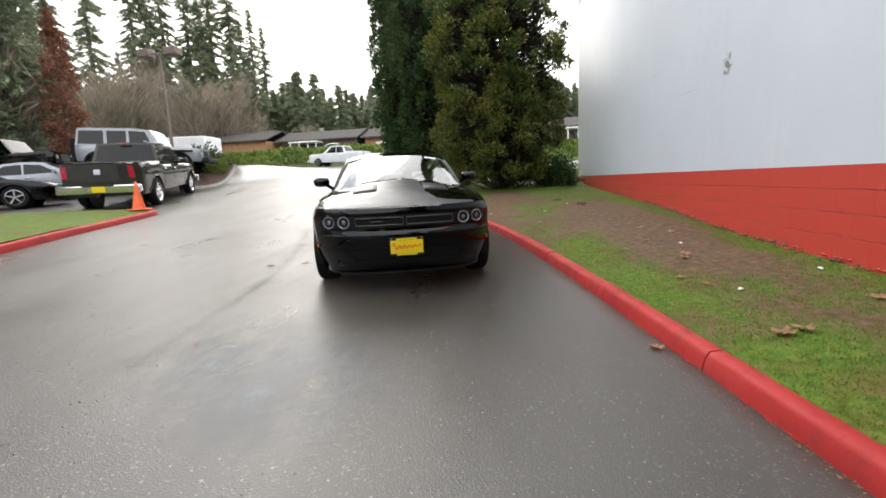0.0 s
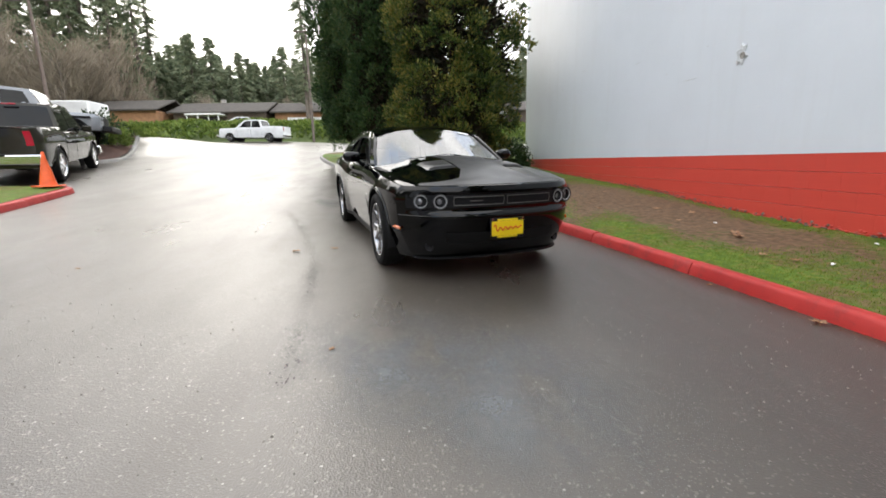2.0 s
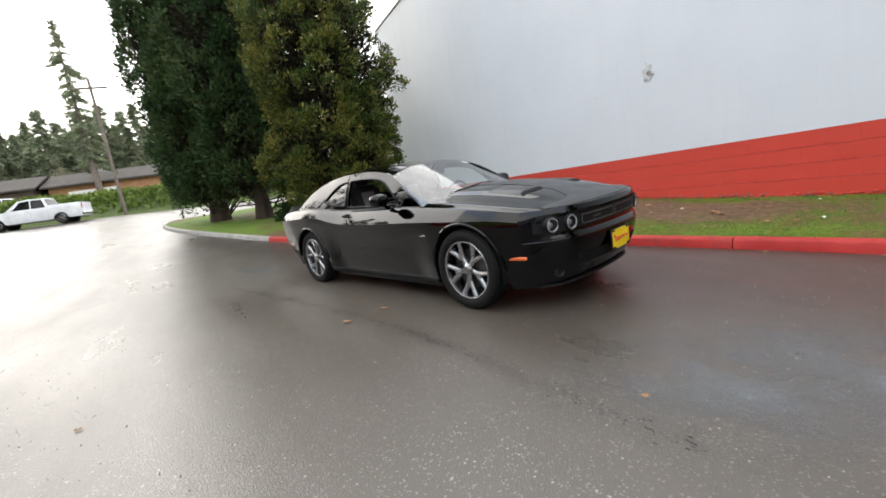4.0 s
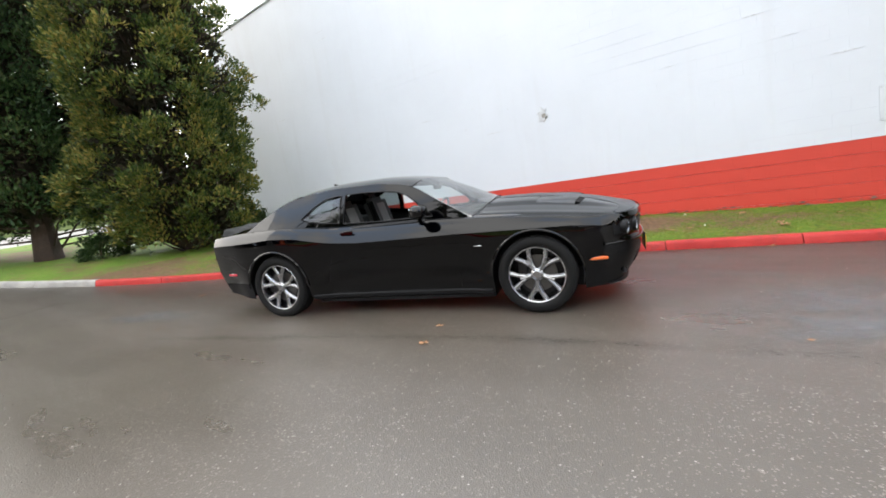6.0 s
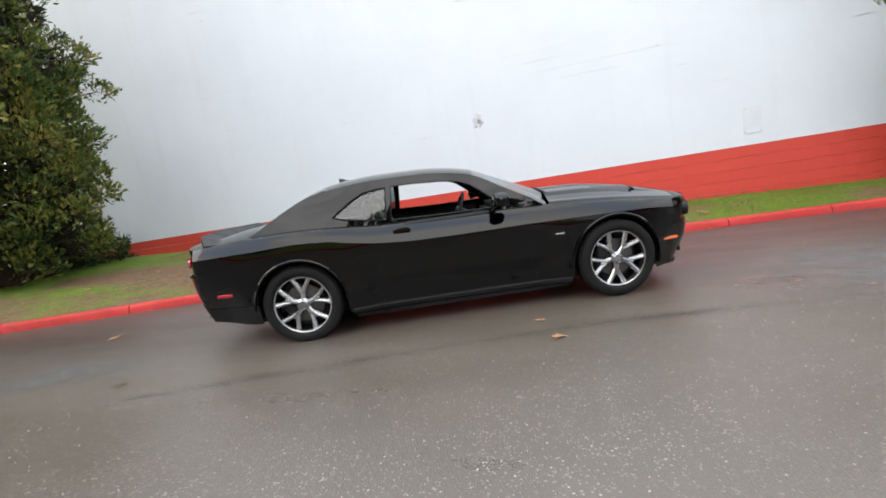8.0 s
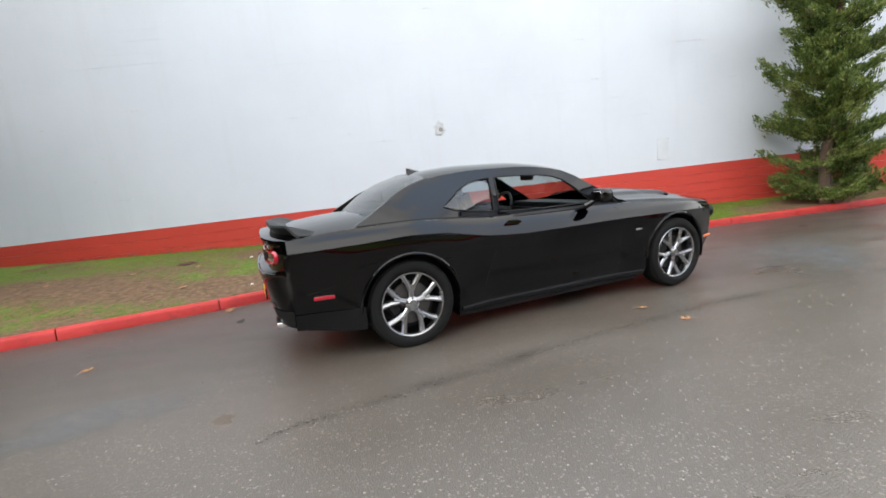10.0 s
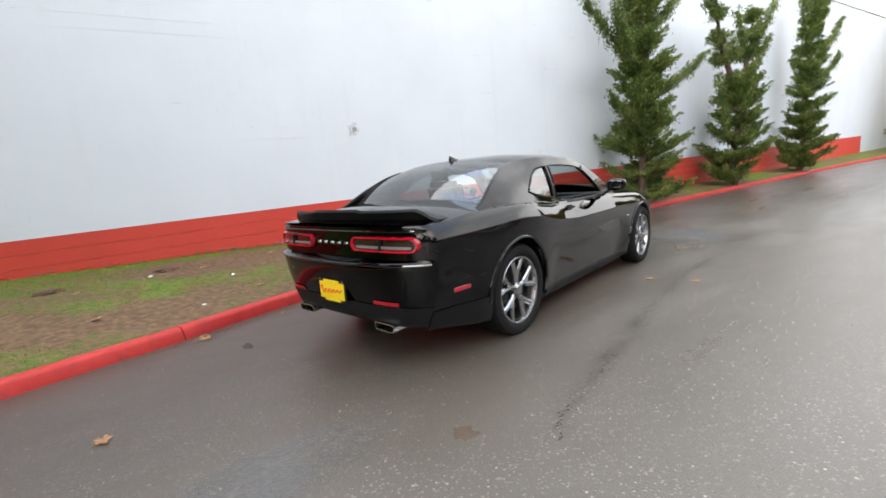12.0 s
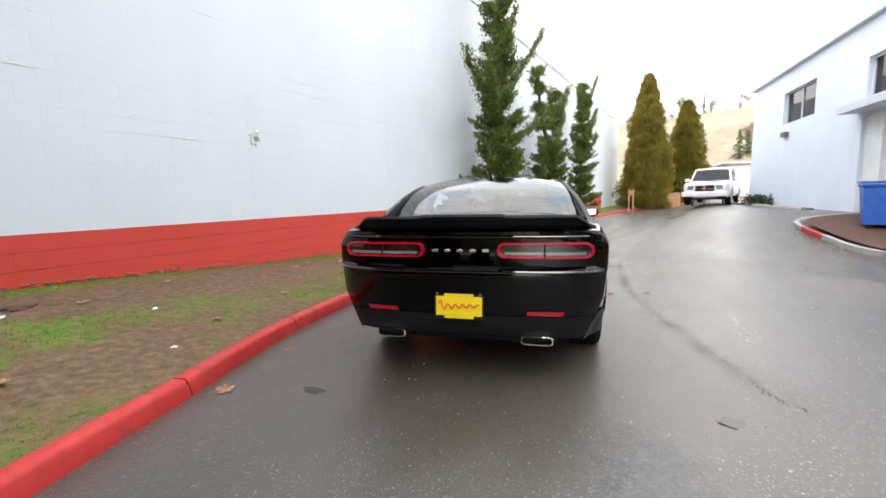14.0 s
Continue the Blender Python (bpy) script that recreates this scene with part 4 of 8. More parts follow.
# wheels: five forked spokes of polished alloy
def build_wheel():
    bm = bmesh.new()
    lathe(bm, [(-0.12, 0.235), (-0.10, 0.262), (0.07, 0.255), (0.085, 0.262), (0.098, 0.268), (0.104, 0.262), (0.098, 0.250), (0.06, 0.240), (-0.08, 0.225)], 48)
    rim = part("wheel", bm, M["alloy"])
    bm = bmesh.new()
    lathe(bm, [(-0.115, 0.235), (-0.118, 0.30), (-0.105, 0.345), (-0.085, 0.359), (-0.03, TYRE_R), (0.03, TYRE_R), (0.085, 0.359), (0.108, 0.345), (0.116, 0.322), (0.118, 0.300), (0.112, 0.280), (0.100, 0.268)], 56)
    tyre = part("tyre", bm, M["rubber"], rim)
    bm = bmesh.new()
    for k in range(56):
        a = k * math.tau / 56
        for y in (-0.055, 0.0, 0.055):
            add_box(bm, 0, y, TYRE_R + 0.0005, 0.024, 0.040, 0.006, m=Matrix.Rotation(a + (0.03 if y else 0), 4, 'Y'))
    part("tread", bm, M["rubber"], rim, smooth=False)
    part("wheel_barrel", cyl((0, -0.05, 0), (0, -0.045, 0), 0.236, n=40), M["alloy_dark"], rim)
    part("brake_disc", cyl((0, 0.0, 0), (0, 0.02, 0), 0.175, n=40), M["steel"], rim, "grey steel brake disc")
    part("brake_caliper", box(0.13, 0.015, 0.07, 0.10, 0.07, 0.15, bevel=0.02), M["alloy_dark"], rim)
    spoke_me = None
    for k in range(5):
        if spoke_me is None:
            bm = bmesh.new()
            # stem then two tines, each a raised ridge with chamfered flanks
            for path in ([(0.0, 0.035), (0.0, 0.095), (0.0, 0.160)], [(-0.012, 0.112), (-0.033, 0.165), (-0.058, 0.208), (-0.081, 0.248)], [(0.012, 0.112), (0.033, 0.165), (0.058, 0.208), (0.081, 0.248)]):
                rows = []
                for i, (px, pr) in enumerate(path):
                    d = Vector((path[min(i + 1, len(path) - 1)][0] - path[max(i - 1, 0)][0], path[min(i + 1, len(path) - 1)][1] - path[max(i - 1, 0)][1])).normalized()
                    nx, nz = d.y, -d.x
                    w = ((0.026, 0.024, 0.028)[i] if path[0][0] == 0 else (0.022, 0.022, 0.022, 0.025)[i])
                    dep = 0.075 + 0.018 * (pr / 0.25) ** 2
                    rows.append([(px + nx * w * q, dep - dy, pr + nz * w * q) for q, dy in ((-1.15, 0.045), (-1.0, 0.014), (-0.6, 0.003), (0.0, -0.003), (0.6, 0.003), (1.0, 0.014), (1.15, 0.045))])
                vs = [[bm.verts.new(p) for p in r] for r in rows]
                for a, b in zip(vs, vs[1:]):
                    for q in range(6):
                        bm.faces.new((a[q], a[q + 1], b[q + 1], b[q]))
            sp = part("spoke", bm, M["alloy"], rim, angle=25)
            spoke_me = sp.data
        else:
            sp = new("spoke", spoke_me)
            sp.parent = rim
        sp.matrix_basis = Matrix.Rotation(k * math.tau / 5 + math.pi, 4, 'Y')
    bm = bmesh.new()
    lathe(bm, [(0.04, 0.062), (0.078, 0.058), (0.090, 0.040), (0.096, 0.034), (0.096, 0.0005)], 28)
    part("hub_cap", bm, M["alloy"], rim, "silver centre cap")
    for k in range(5):
        a = (k + 0.5) * math.tau / 5
        part("wheel_nut", cyl((0.05 * math.cos(a + math.pi / 2), 0.07, 0.05 * math.sin(a + math.pi / 2)), (0.05 * math.cos(a + math.pi / 2), 0.094, 0.05 * math.sin(a + math.pi / 2)), 0.0085, n=8), M["steel"], rim)
    return rim


wheel = build_wheel()
wheel.parent = muscle_car
wheel.matrix_basis = pose(WF, 0.825, TYRE_R, 0, -4, 0)
for c, sg, ang in ((WR, 1, 33), (WF, -1, 10), (WR, -1, 60)):
    copy_thing(wheel, pose(c, sg * 0.825, TYRE_R, 0, ang, 0 if sg > 0 else 180))

# nose details: slot grille, four lamps, bumper slots, fog lamps, splitter, plate
slot_z0, slot_z1 = 0.655, 0.764


def on_nose(u, z, out=0.0):
    return Vector((nose_x(u, z) - out, u * side_y(S0, z), z))


def nose_strip(u0, u1, z0, z1, out, n=24, m=4):
    sh = Sheets()
    sh.grid([[on_nose(u, z, out) for u in np.linspace(u0, u1, n)] for z in np.linspace(z0, z1, m)])
    return sh.bm()


part("grille_recess", nose_strip(-0.93, 0.93, slot_z0, slot_z1, 0.003), M["plastic"], muscle_car, "matt black grille slot")
for u0, u1 in ((-0.52, -0.02), (0.02, 0.52)):
    bm = bmesh.new()
    a, b = 0.677, 0.745
    path = [(u0, a), (u1, a), (u1 + 0.006 * (1 if u1 > 0 else 0), (a + b) / 2), (u1, b), (u0, b), (u0 - 0.006, (a + b) / 2)]
    lp = []
    for (p, z), (q, z2) in zip(path, path[1:] + path[:1]):
        for t in np.linspace(0, 1, 6, endpoint=False):
            lp.append(on_nose(p + (q - p) * t, z + (z2 - z) * t, 0.012))
    add_tube(bm, lp, 0.004, 6, close=True)
    gr = part("grille", bm, M["steel"], muscle_car, "split grille with a thin grey metal rim")
    bm = bmesh.new()
    for z in np.linspace(0.688, 0.734, 5):
        add_tube(bm, [on_nose(p, z, 0.006) for p in np.linspace(u0 + 0.01, u1 - 0.01, 8)], 0.003, 4)
    part("grille_bar", bm, M["plastic_grey"], gr)
part("badge", box(nose_x(0.35, 0.711) - 0.013, 0.26, 0.711, 0.006, 0.12, 0.010, bevel=0.003), M["steel"], muscle_car, "small grey bar badge")
for u in (-0.81, -0.645, 0.645, 0.81):
    p = on_nose(u, 0.711)
    bm = bmesh.new()
    lathe(bm, [(0.03, 0.064), (-0.014, 0.067), (-0.021, 0.064), (-0.021, 0.060), (-0.008, 0.056), (0.02, 0.048)], 32, axis='X')
    hl = part("headlight", bm, M["plastic"], muscle_car, "round black-rimmed headlamp")
    hl.matrix_basis = Matrix.Translation(p + Vector((-0.003, 0, 0))) @ pose(0, 0, 0, 0, 0, -u * 18)
    bm = bmesh.new()
    lathe(bm, [(-0.012, 0.058), (-0.019, 0.054), (-0.019, 0.049), (-0.012, 0.046)], 28, axis='X')
    part("light_ring", bm, M["halo"], hl, "milky white halo ring")
    bm = bmesh.new()
    lathe(bm, [(0.018, 0.046), (0.012, 0.034), (0.004, 0.026), (-0.003, 0.014), (-0.004, 0.0005)], 24, axis='X')
    part("projector_lens", bm, M["lens_clear"], hl)
part("bumper_slot", nose_strip(-0.62, 0.62, 0.345, 0.445, 0.002), M["rubber"], muscle_car, "black lower air intake")
bm = bmesh.new()
rows = [[on_nose(u, 0.20, o) + Vector((0, 0, dz)) for u in np.linspace(-1, 1, 31)] for o, dz in ((0.0, 0.012), (0.028, 0.006), (0.030, -0.006), (-0.02, -0.014))]
vs = [[bm.verts.new(p) for p in r] for r in rows]
for a, b in zip(vs, vs[1:]):
    for k in range(30):
        bm.faces.new((a[k], a[k + 1], b[k + 1], b[k]))
part("front_splitter", bm, M["plastic_grey"], muscle_car, "dark plastic chin spoiler")
for u in (-0.80, 0.80):
    bm = bmesh.new()
    lathe(bm, [(0.015, 0.038), (-0.006, 0.040), (-0.008, 0.034), (0.0, 0.028), (0.0, 0.0005)], 20, axis='X')
    fl = part("fog_lamp", bm, M["alloy_dark"], muscle_car, "small round fog lamp")
    fl.matrix_basis = Matrix.Translation(on_nose(u, 0.315, 0.002)) @ pose(0, 0, 0, 0, 0, -u * 30)
# a bright edge line where bumper meets the upper lip
bm = bmesh.new()
add_tube(bm, [on_nose(u, 0.588, 0.001) for u in np.linspace(-0.99, 0.99, 41)], 0.006, 6)
part("bumper_lip", bm, M["paint_black"], muscle_car)


def plate(parent_name, x, y, z, facing):
    """A dealer's yellow card in a dark frame, with a red scrawl that stays a plain wave."""
    k = -1 if facing == "front" else 1
    fr = part(parent_name, box(x, y, z, 0.012, 0.325, 0.178, bevel=0.004), M["plastic"], muscle_car, "dark licence plate frame")
    part("plate_card", box(x + k * 0.008, y, z, 0.006, 0.300, 0.125, bevel=0.002), M["yellow"], fr, "bright yellow dealer card")
    for dz in (-0.072, 0.072):
        part("frame_band", box(x + k * 0.008, y, z + dz, 0.006, 0.19, 0.016, bevel=0.002), M["yellow"], fr)
    bm = bmesh.new()
    pts = [(x + k * 0.0125, y + k * (t - 0.5) * 0.26, z + 0.018 * math.sin(t * 34) * (1 - 0.55 * t) + (0.022 if t < 0.08 else 0) + 0.012 * (t - 0.5)) for t in np.linspace(0, 1, 60)]
    add_tube(bm, pts, 0.0045, 5)
    part("plate_bar", bm, M["ink_red"], fr, "red scrawled mark")
    for dy in (-0.14, 0.14):
        part("plate_screw", cyl((x + k * 0.004, y + dy, z + 0.078), (x + k * 0.010, y + dy, z + 0.078), 0.008, n=10), M["chrome"], fr)


plate("front_plate", nose_x(0.06, 0.5) - 0.022, -0.005, 0.472, "front")

# satin panel down the bonnet's middle, spreading over its front edge
def panel_half(t):
    return interp(t, [(0, 0.86), (0.07, 0.82), (0.13, 0.40), (0.30, 0.27), (1.0, 0.24)])


sh = Sheets()
sh.grid([[Vector(hood_pt(t, k * panel_half(t))) + Vector((0, 0, 0.003)) for k in np.linspace(-1, 1, 25)] for t in np.linspace(0.02, 0.97, 39)])
part("hood_stripe", sh.bm(), M["satin_hood"], muscle_car, "satin black panel on the bonnet")
# a raised scoop on each side of it; a black strip stands for the shade in its mouth
for sg in (1, -1):
    bm = bmesh.new()
    sc = []
    for t, h in ((0.38, 0.015), (0.395, 0.018), (0.45, 0.016), (0.54, 0.009), (0.64, 0.001)):
        sc.append([Vector(hood_pt(t, sg * u)) + Vector((0, 0, h * math.sin(math.pi * (i / 7)) ** 0.3 if 0 < i < 7 else 0.001)) for i, u in enumerate(np.linspace(0.275, 0.575, 8))])
    vs = [[bm.verts.new(p) for p in r] for r in sc]
    for a, b in zip(vs, vs[1:]):
        for k in range(7):
            bm.faces.new((a[k], a[k + 1], b[k + 1], b[k]))
    scoop = part("hood_scoop", bm, M["satin_hood"], muscle_car)
    bm = bmesh.new()
    b = [Vector(hood_pt(0.345, sg * u)) + Vector((0, 0, 0.003)) for u in np.linspace(0.285, 0.565, 6)]
    t = [Vector(hood_pt(0.381, sg * u)) + Vector((0, 0, 0.014)) for u in np.linspace(0.285, 0.565, 6)]
    vs = [[bm.verts.new(p) for p in r] for r in (b, t)]
    for k in range(5):
        bm.faces.new((vs[0][k], vs[0][k + 1], vs[1][k + 1], vs[1][k]))
    part("scoop_mouth", bm, M["rubber"], scoop, "black strip painted as the shade in the scoop's mouth")
# panel gaps
def seam(pts, r=0.0009, name="panel_gap"):
    bm = bmesh.new()
    add_tube(bm, pts, r, 5)
    return part(name, bm, M["plastic"], muscle_car)


for sg in (1, -1):
    seam([(s, sg * (side_y(s, z) + 0.0005), z) for s, z in [(1.77, 0.940), (1.72, 0.90), (1.70, 0.80), (1.70, 0.6), (1.70, 0.4), (1.72, 0.25)]])
    seam([(s, sg * (side_y(s, z) + 0.0005), z) for s, z in [(3.06, 0.968), (3.07, 0.90), (3.12, 0.7), (3.20, 0.5), (3.24, 0.38), (3.18, 0.27)]])
    seam([(s, sg * (side_y(s, 0.262) + 0.0005), 0.262) for s in np.linspace(1.95, 3.28, 10)])
    seam([Vector(hood_pt(t, sg * 0.93)) + Vector((0, 0, 0.0005)) for t in np.linspace(0.03, 1, 20)])
    seam([(4.50 + 0.02 * k, sg * (side_y(4.5 + 0.02 * k, z) + 0.0005), z) for k, z in ((0, 0.62), (4, 0.60), (7, 0.588), (10, 0.58))])
    # lower dark sill
    bm = bmesh.new()
    rows = [[(s, sg * (side_y(s, sill(s) + dz) + o), sill(s) + dz) for s in np.linspace(1.40, 3.47, 24)] for dz, o in ((0.035, 0.001), (0.022, 0.012), (-0.012, 0.012), (-0.035, -0.03))]
    vs = [[bm.verts.new(p) for p in r] for r in rows]
    for a, b in zip(vs, vs[1:]):
        for k in range(23):
            bm.faces.new((a[k], a[k + 1], b[k + 1], b[k]))
    part("sill_trim", bm, M["plastic_grey"], muscle_car)
    # door handle
    hy = side_y(2.95, 0.90)
    h = part("door_handle", box(2.92, sg * (hy + 0.018), 0.905, 0.165, 0.022, 0.028, bevel=0.010, seg=2), M["paint_black"], muscle_car)
    part("handle_cup", box(2.91, sg * (hy - 0.004), 0.905, 0.10, 0.012, 0.05, bevel=0.005), M["plastic"], h)
    # side markers and wing badge
    part("side_marker", box(0, 0, 0, 0.165, 0.016, 0.030, bevel=0.006), M["lens_amber"], muscle_car, "amber side marker lamp").matrix_basis = Matrix.Translation((0.425, sg * (side_y(0.425, 0.470) - 0.001), 0.470)) @ pose(0, 0, 0, 0, 0, sg * 9)
    part("side_marker", box(0, 0, 0, 0.155, 0.016, 0.034, bevel=0.006), M["lens_red"], muscle_car, "red side marker lamp").matrix_basis = Matrix.Translation((4.585, sg * (side_y(4.585, 0.54) - 0.001), 0.54)) @ pose(0, 0, 0, 0, 0, -sg * 8)
    part("wing_badge", box(1.49, sg * (side_y(1.49, 0.672) + 0.002), 0.672, 0.080, 0.006, 0.011, bevel=0.002), M["chrome"], muscle_car, "tiny chrome bar badge")
    # mirror
    bm = bmesh.new()
    rings = []
    for k in np.linspace(-1, 1, 15):
        fat = (1 - abs(k) ** 3.2) ** 0.45 if abs(k) < 1 else 0.02
        rings.append([bm.verts.new((2.02 + (0.066 if math.cos(a) > 0 else 0.082) * fat * math.copysign(abs(math.cos(a)) ** (0.45 if math.cos(a) > 0 else 0.9), math.cos(a)), sg * (0.995 + 0.105 * k), 1.06 + 0.064 * fat * math.copysign(abs(math.sin(a)) ** 0.75, math.sin(a)))) for a in np.linspace(0, math.tau, 24, endpoint=False)])
    for a, b in zip(rings, rings[1:]):
        for k in range(24):
            bm.faces.new((a[k], a[(k + 1) % 24], b[(k + 1) % 24], b[k]))
    bm.faces.new(rings[0])
    bm.faces.new(rings[-1][::-1])
    bmesh.ops.recalc_face_normals(bm, faces=bm.faces)
    mir = part("door_mirror", bm, M["paint_black"], muscle_car, "black door mirror")
    part("mirror_glass", box(2.0865, sg * 0.995, 1.06, 0.004, 0.135, 0.075, bevel=0.0015), M["chrome"], mir)
    bm = bmesh.new()
    add_tube(bm, [(2.08, sg * 0.85, 0.962), (2.05, sg * 0.90, 0.995), (2.01, sg * 0.95, 1.030)], [0.030, 0.022, 0.020], 8)
    part("mirror_arm", bm, M["paint_black"], mir)
    # seats
    seat = part("seat", box(2.85, sg * 0.38, 0.60, 0.52, 0.50, 0.18, bevel=0.06, seg=2), M["leather"], muscle_car, "black leather bucket seat")
    bm = bmesh.new()
    add_box(bm, 0, 0, 0.32, 0.15, 0.48, 0.62, bevel=0.06, seg=2)
    bk = part("backrest", bm, M["leather"], seat)
    bk.matrix_basis = Matrix.Translation((3.08, sg * 0.38, 0.62)) @ pose(0, 0, 0, 0, 16, 0)
    bm = bmesh.new()
    add_box(bm, 0, 0, 0.73, 0.10, 0.27, 0.18, bevel=0.045, seg=2)
    hr = part("headrest", bm, M["leather"], seat)
    hr.matrix_basis = Matrix.Translation((3.08, sg * 0.38, 0.62)) @ pose(0, 0, 0, 0, 16, 0)
    bm = bmesh.new()
    add_box(bm, -0.072, 0, 0.36, 0.012, 0.20, 0.34, bevel=0.005)
    ins = part("seat_insert", bm, M["stitch"], seat, "pale grey perforated insert")
    ins.matrix_basis = bk.matrix_basis.copy()
    part("rear_quarter_trim", box(3.62, sg * 0.72, 0.78, 0.8, 0.10, 0.42, bevel=0.03), M["plastic"], muscle_car)
    part("door_trim", box(2.62, sg * 0.815, 0.72, 1.20, 0.06, 0.50, bevel=0.02), M["plastic"], muscle_car, "black inner door panel")
part("rear_bench", box(3.70, 0, 0.66, 0.30, 1.25, 0.55, bevel=0.06), M["leather"], muscle_car)
part("parcel_shelf", box(4.02, 0, 0.955, 0.50, 1.30, 0.05, bevel=0.01), M["plastic"], muscle_car)
part("dashboard", box(1.78, 0, 0.86, 0.42, 1.45, 0.22, bevel=0.06, seg=2), M["plastic"], muscle_car, "black dashboard")
bm = bmesh.new()
add_tube(bm, [(0.19 * 0, 0.19 * math.cos(a), 0.19 * math.sin(a)) for a in np.linspace(0, math.tau, 28, endpoint=False)], 0.016, 8, close=True)
add_cyl(bm, (0.0, 0, 0), (-0.25, 0, -0.04), 0.03)
add_box(bm, 0, 0, 0, 0.03, 0.34, 0.05, bevel=0.01)
sw = part("steering_wheel", bm, M["leather"], muscle_car)
sw.matrix_basis = Matrix.Translation((2.28, -0.38, 0.93)) @ pose(0, 0, 0, 0, -22, 0)
im = part("inner_mirror", box(2.16, 0, 1.268, 0.03, 0.24, 0.065, bevel=0.012, seg=2), M["plastic"], muscle_car)
part("mirror_stalk", cyl((2.15, 0, 1.28), (2.14, 0, 1.325), 0.012, n=8), M["plastic"], im)
for sg, b0 in ((1, -0.05), (-1, 0.0)):
    bm = bmesh.new()
    a = Vector(wind_pt(0.0, 0.60 * sg + b0)) + Vector((-0.04, 0, 0.006))
    c = Vector(wind_pt(0.025, 0.05 * sg + b0)) + Vector((-0.02, 0, 0.010))
    add_tube(bm, [a, a.lerp(c, 0.4) + Vector((-0.01, 0, 0.004)), c], [0.012, 0.009, 0.006], 6)
    part("wiper", bm, M["plastic"], muscle_car, "black wiper arm")
bm = bmesh.new()
rows = []
for k in np.linspace(0, 1, 9):
    s = 3.40 + 0.145 * k
    h = 0.004 + 0.058 * k ** 1.6
    w = 0.024 * math.sin(math.pi * min(0.9, 0.12 + 0.75 * k)) + 0.004
    zb = roof_c(s) - 0.006
    rows.append([(s + 0.014 * k, w * y, zb + h * z) for y, z in ((-1, 0), (-0.7, 0.45), (-0.18, 0.97), (0.18, 0.97), (0.7, 0.45), (1, 0))])
vs = [[bm.verts.new(p) for p in r] for r in rows]
for a, b in zip(vs, vs[1:]):
    for k in range(5):
        bm.faces.new((a[k], a[k + 1], b[k + 1], b[k]))
bm.faces.new(vs[-1])
part("shark_fin_antenna", bm, M["paint_black"], muscle_car)

# tail: recessed panel, two lamp bars, spoiler, bumper, reflectors, pipes, plate
def on_tail(u, z, out=0.0):
    return Vector((tail_x(u, z) + out, u * side_y(S1, z), z))


def tail_strip(u0, u1, z0, z1, out, n=24, m=4):
    sh = Sheets()
    sh.grid([[on_tail(u, z, out) for u in np.linspace(u0, u1, n)] for z in np.linspace(z0, z1, m)])
    return sh.bm()


def race_track(u0, u1, z0, z1, n=10):
    """A rounded bar shape on the tail, as (u, z) points."""
    zc, r = (z0 + z1) / 2, (z1 - z0) / 2
    ru = r / 0.86
    pts = [(u, z0) for u in np.linspace(u0 + ru, u1 - ru, 12)]
    pts += [(u1 - ru + ru * math.sin(a), zc - r * math.cos(a)) for a in np.linspace(0, math.pi, n)][1:-1]
    pts += [(u, z1) for u in np.linspace(u1 - ru, u0 + ru, 12)]
    pts += [(u0 + ru - ru * math.sin(a), zc + r * math.cos(a)) for a in np.linspace(0, math.pi, n)][1:-1]
    return pts


part("tail_panel", tail_strip(-0.955, 0.955, 0.776, 0.942, 0.002), M["paint_black"], muscle_car, "gloss black tail panel")
for u0, u1 in ((-0.91, -0.255), (0.255, 0.91)):
    outer = race_track(u0, u1, 0.817, 0.921)
    inner = race_track(u0 + 0.030, u1 - 0.030, 0.836, 0.902)
    bm = bmesh.new()
    o0 = [bm.verts.new(on_tail(u, z, 0.004)) for u, z in outer]
    o1 = [bm.verts.new(on_tail(u, z, 0.026)) for u, z in race_track(u0 + 0.008, u1 - 0.008, 0.822, 0.916)]
    i1 = [bm.verts.new(on_tail(u, z, 0.026)) for u, z in race_track(u0 + 0.024, u1 - 0.024, 0.832, 0.906)]
    i0 = [bm.verts.new(on_tail(u, z, 0.010)) for u, z in inner]
    n = len(outer)
    for a, b in ((o0, o1), (o1, i1), (i1, i0)):
        for k in range(n):
            bm.faces.new((a[k], a[(k + 1) % n], b[(k + 1) % n], b[k]))
    tl = part("tail_lamp", bm, M["lens_red"], muscle_car, "red ring tail lamp with a smoked middle")
    part("lamp_middle", tail_strip(u0 + 0.028, u1 - 0.028, 0.835, 0.903, 0.011), M["lens_smoke"], tl)
    part("reversing_strip", tail_strip(u0 + 0.06, u1 - 0.06, 0.842, 0.860, 0.015, m=3), M["lens_clear"], tl, "pale clear strip")
    part("lamp_divider", box(tail_x((u0 + u1) / 2, 0.87) + 0.02, (u0 + u1) / 2 * side_y(S1, 0.87), 0.869, 0.024, 0.008, 0.094), M["plastic"], tl)
for k in range(5):
    y = (k - 2) * 0.083
    part("letter_bar", box(tail_x(y, 0.865) + 0.006, y, 0.865, 0.008, 0.044, 0.020, bevel=0.003), M["chrome"], muscle_car, "small chrome letter block")
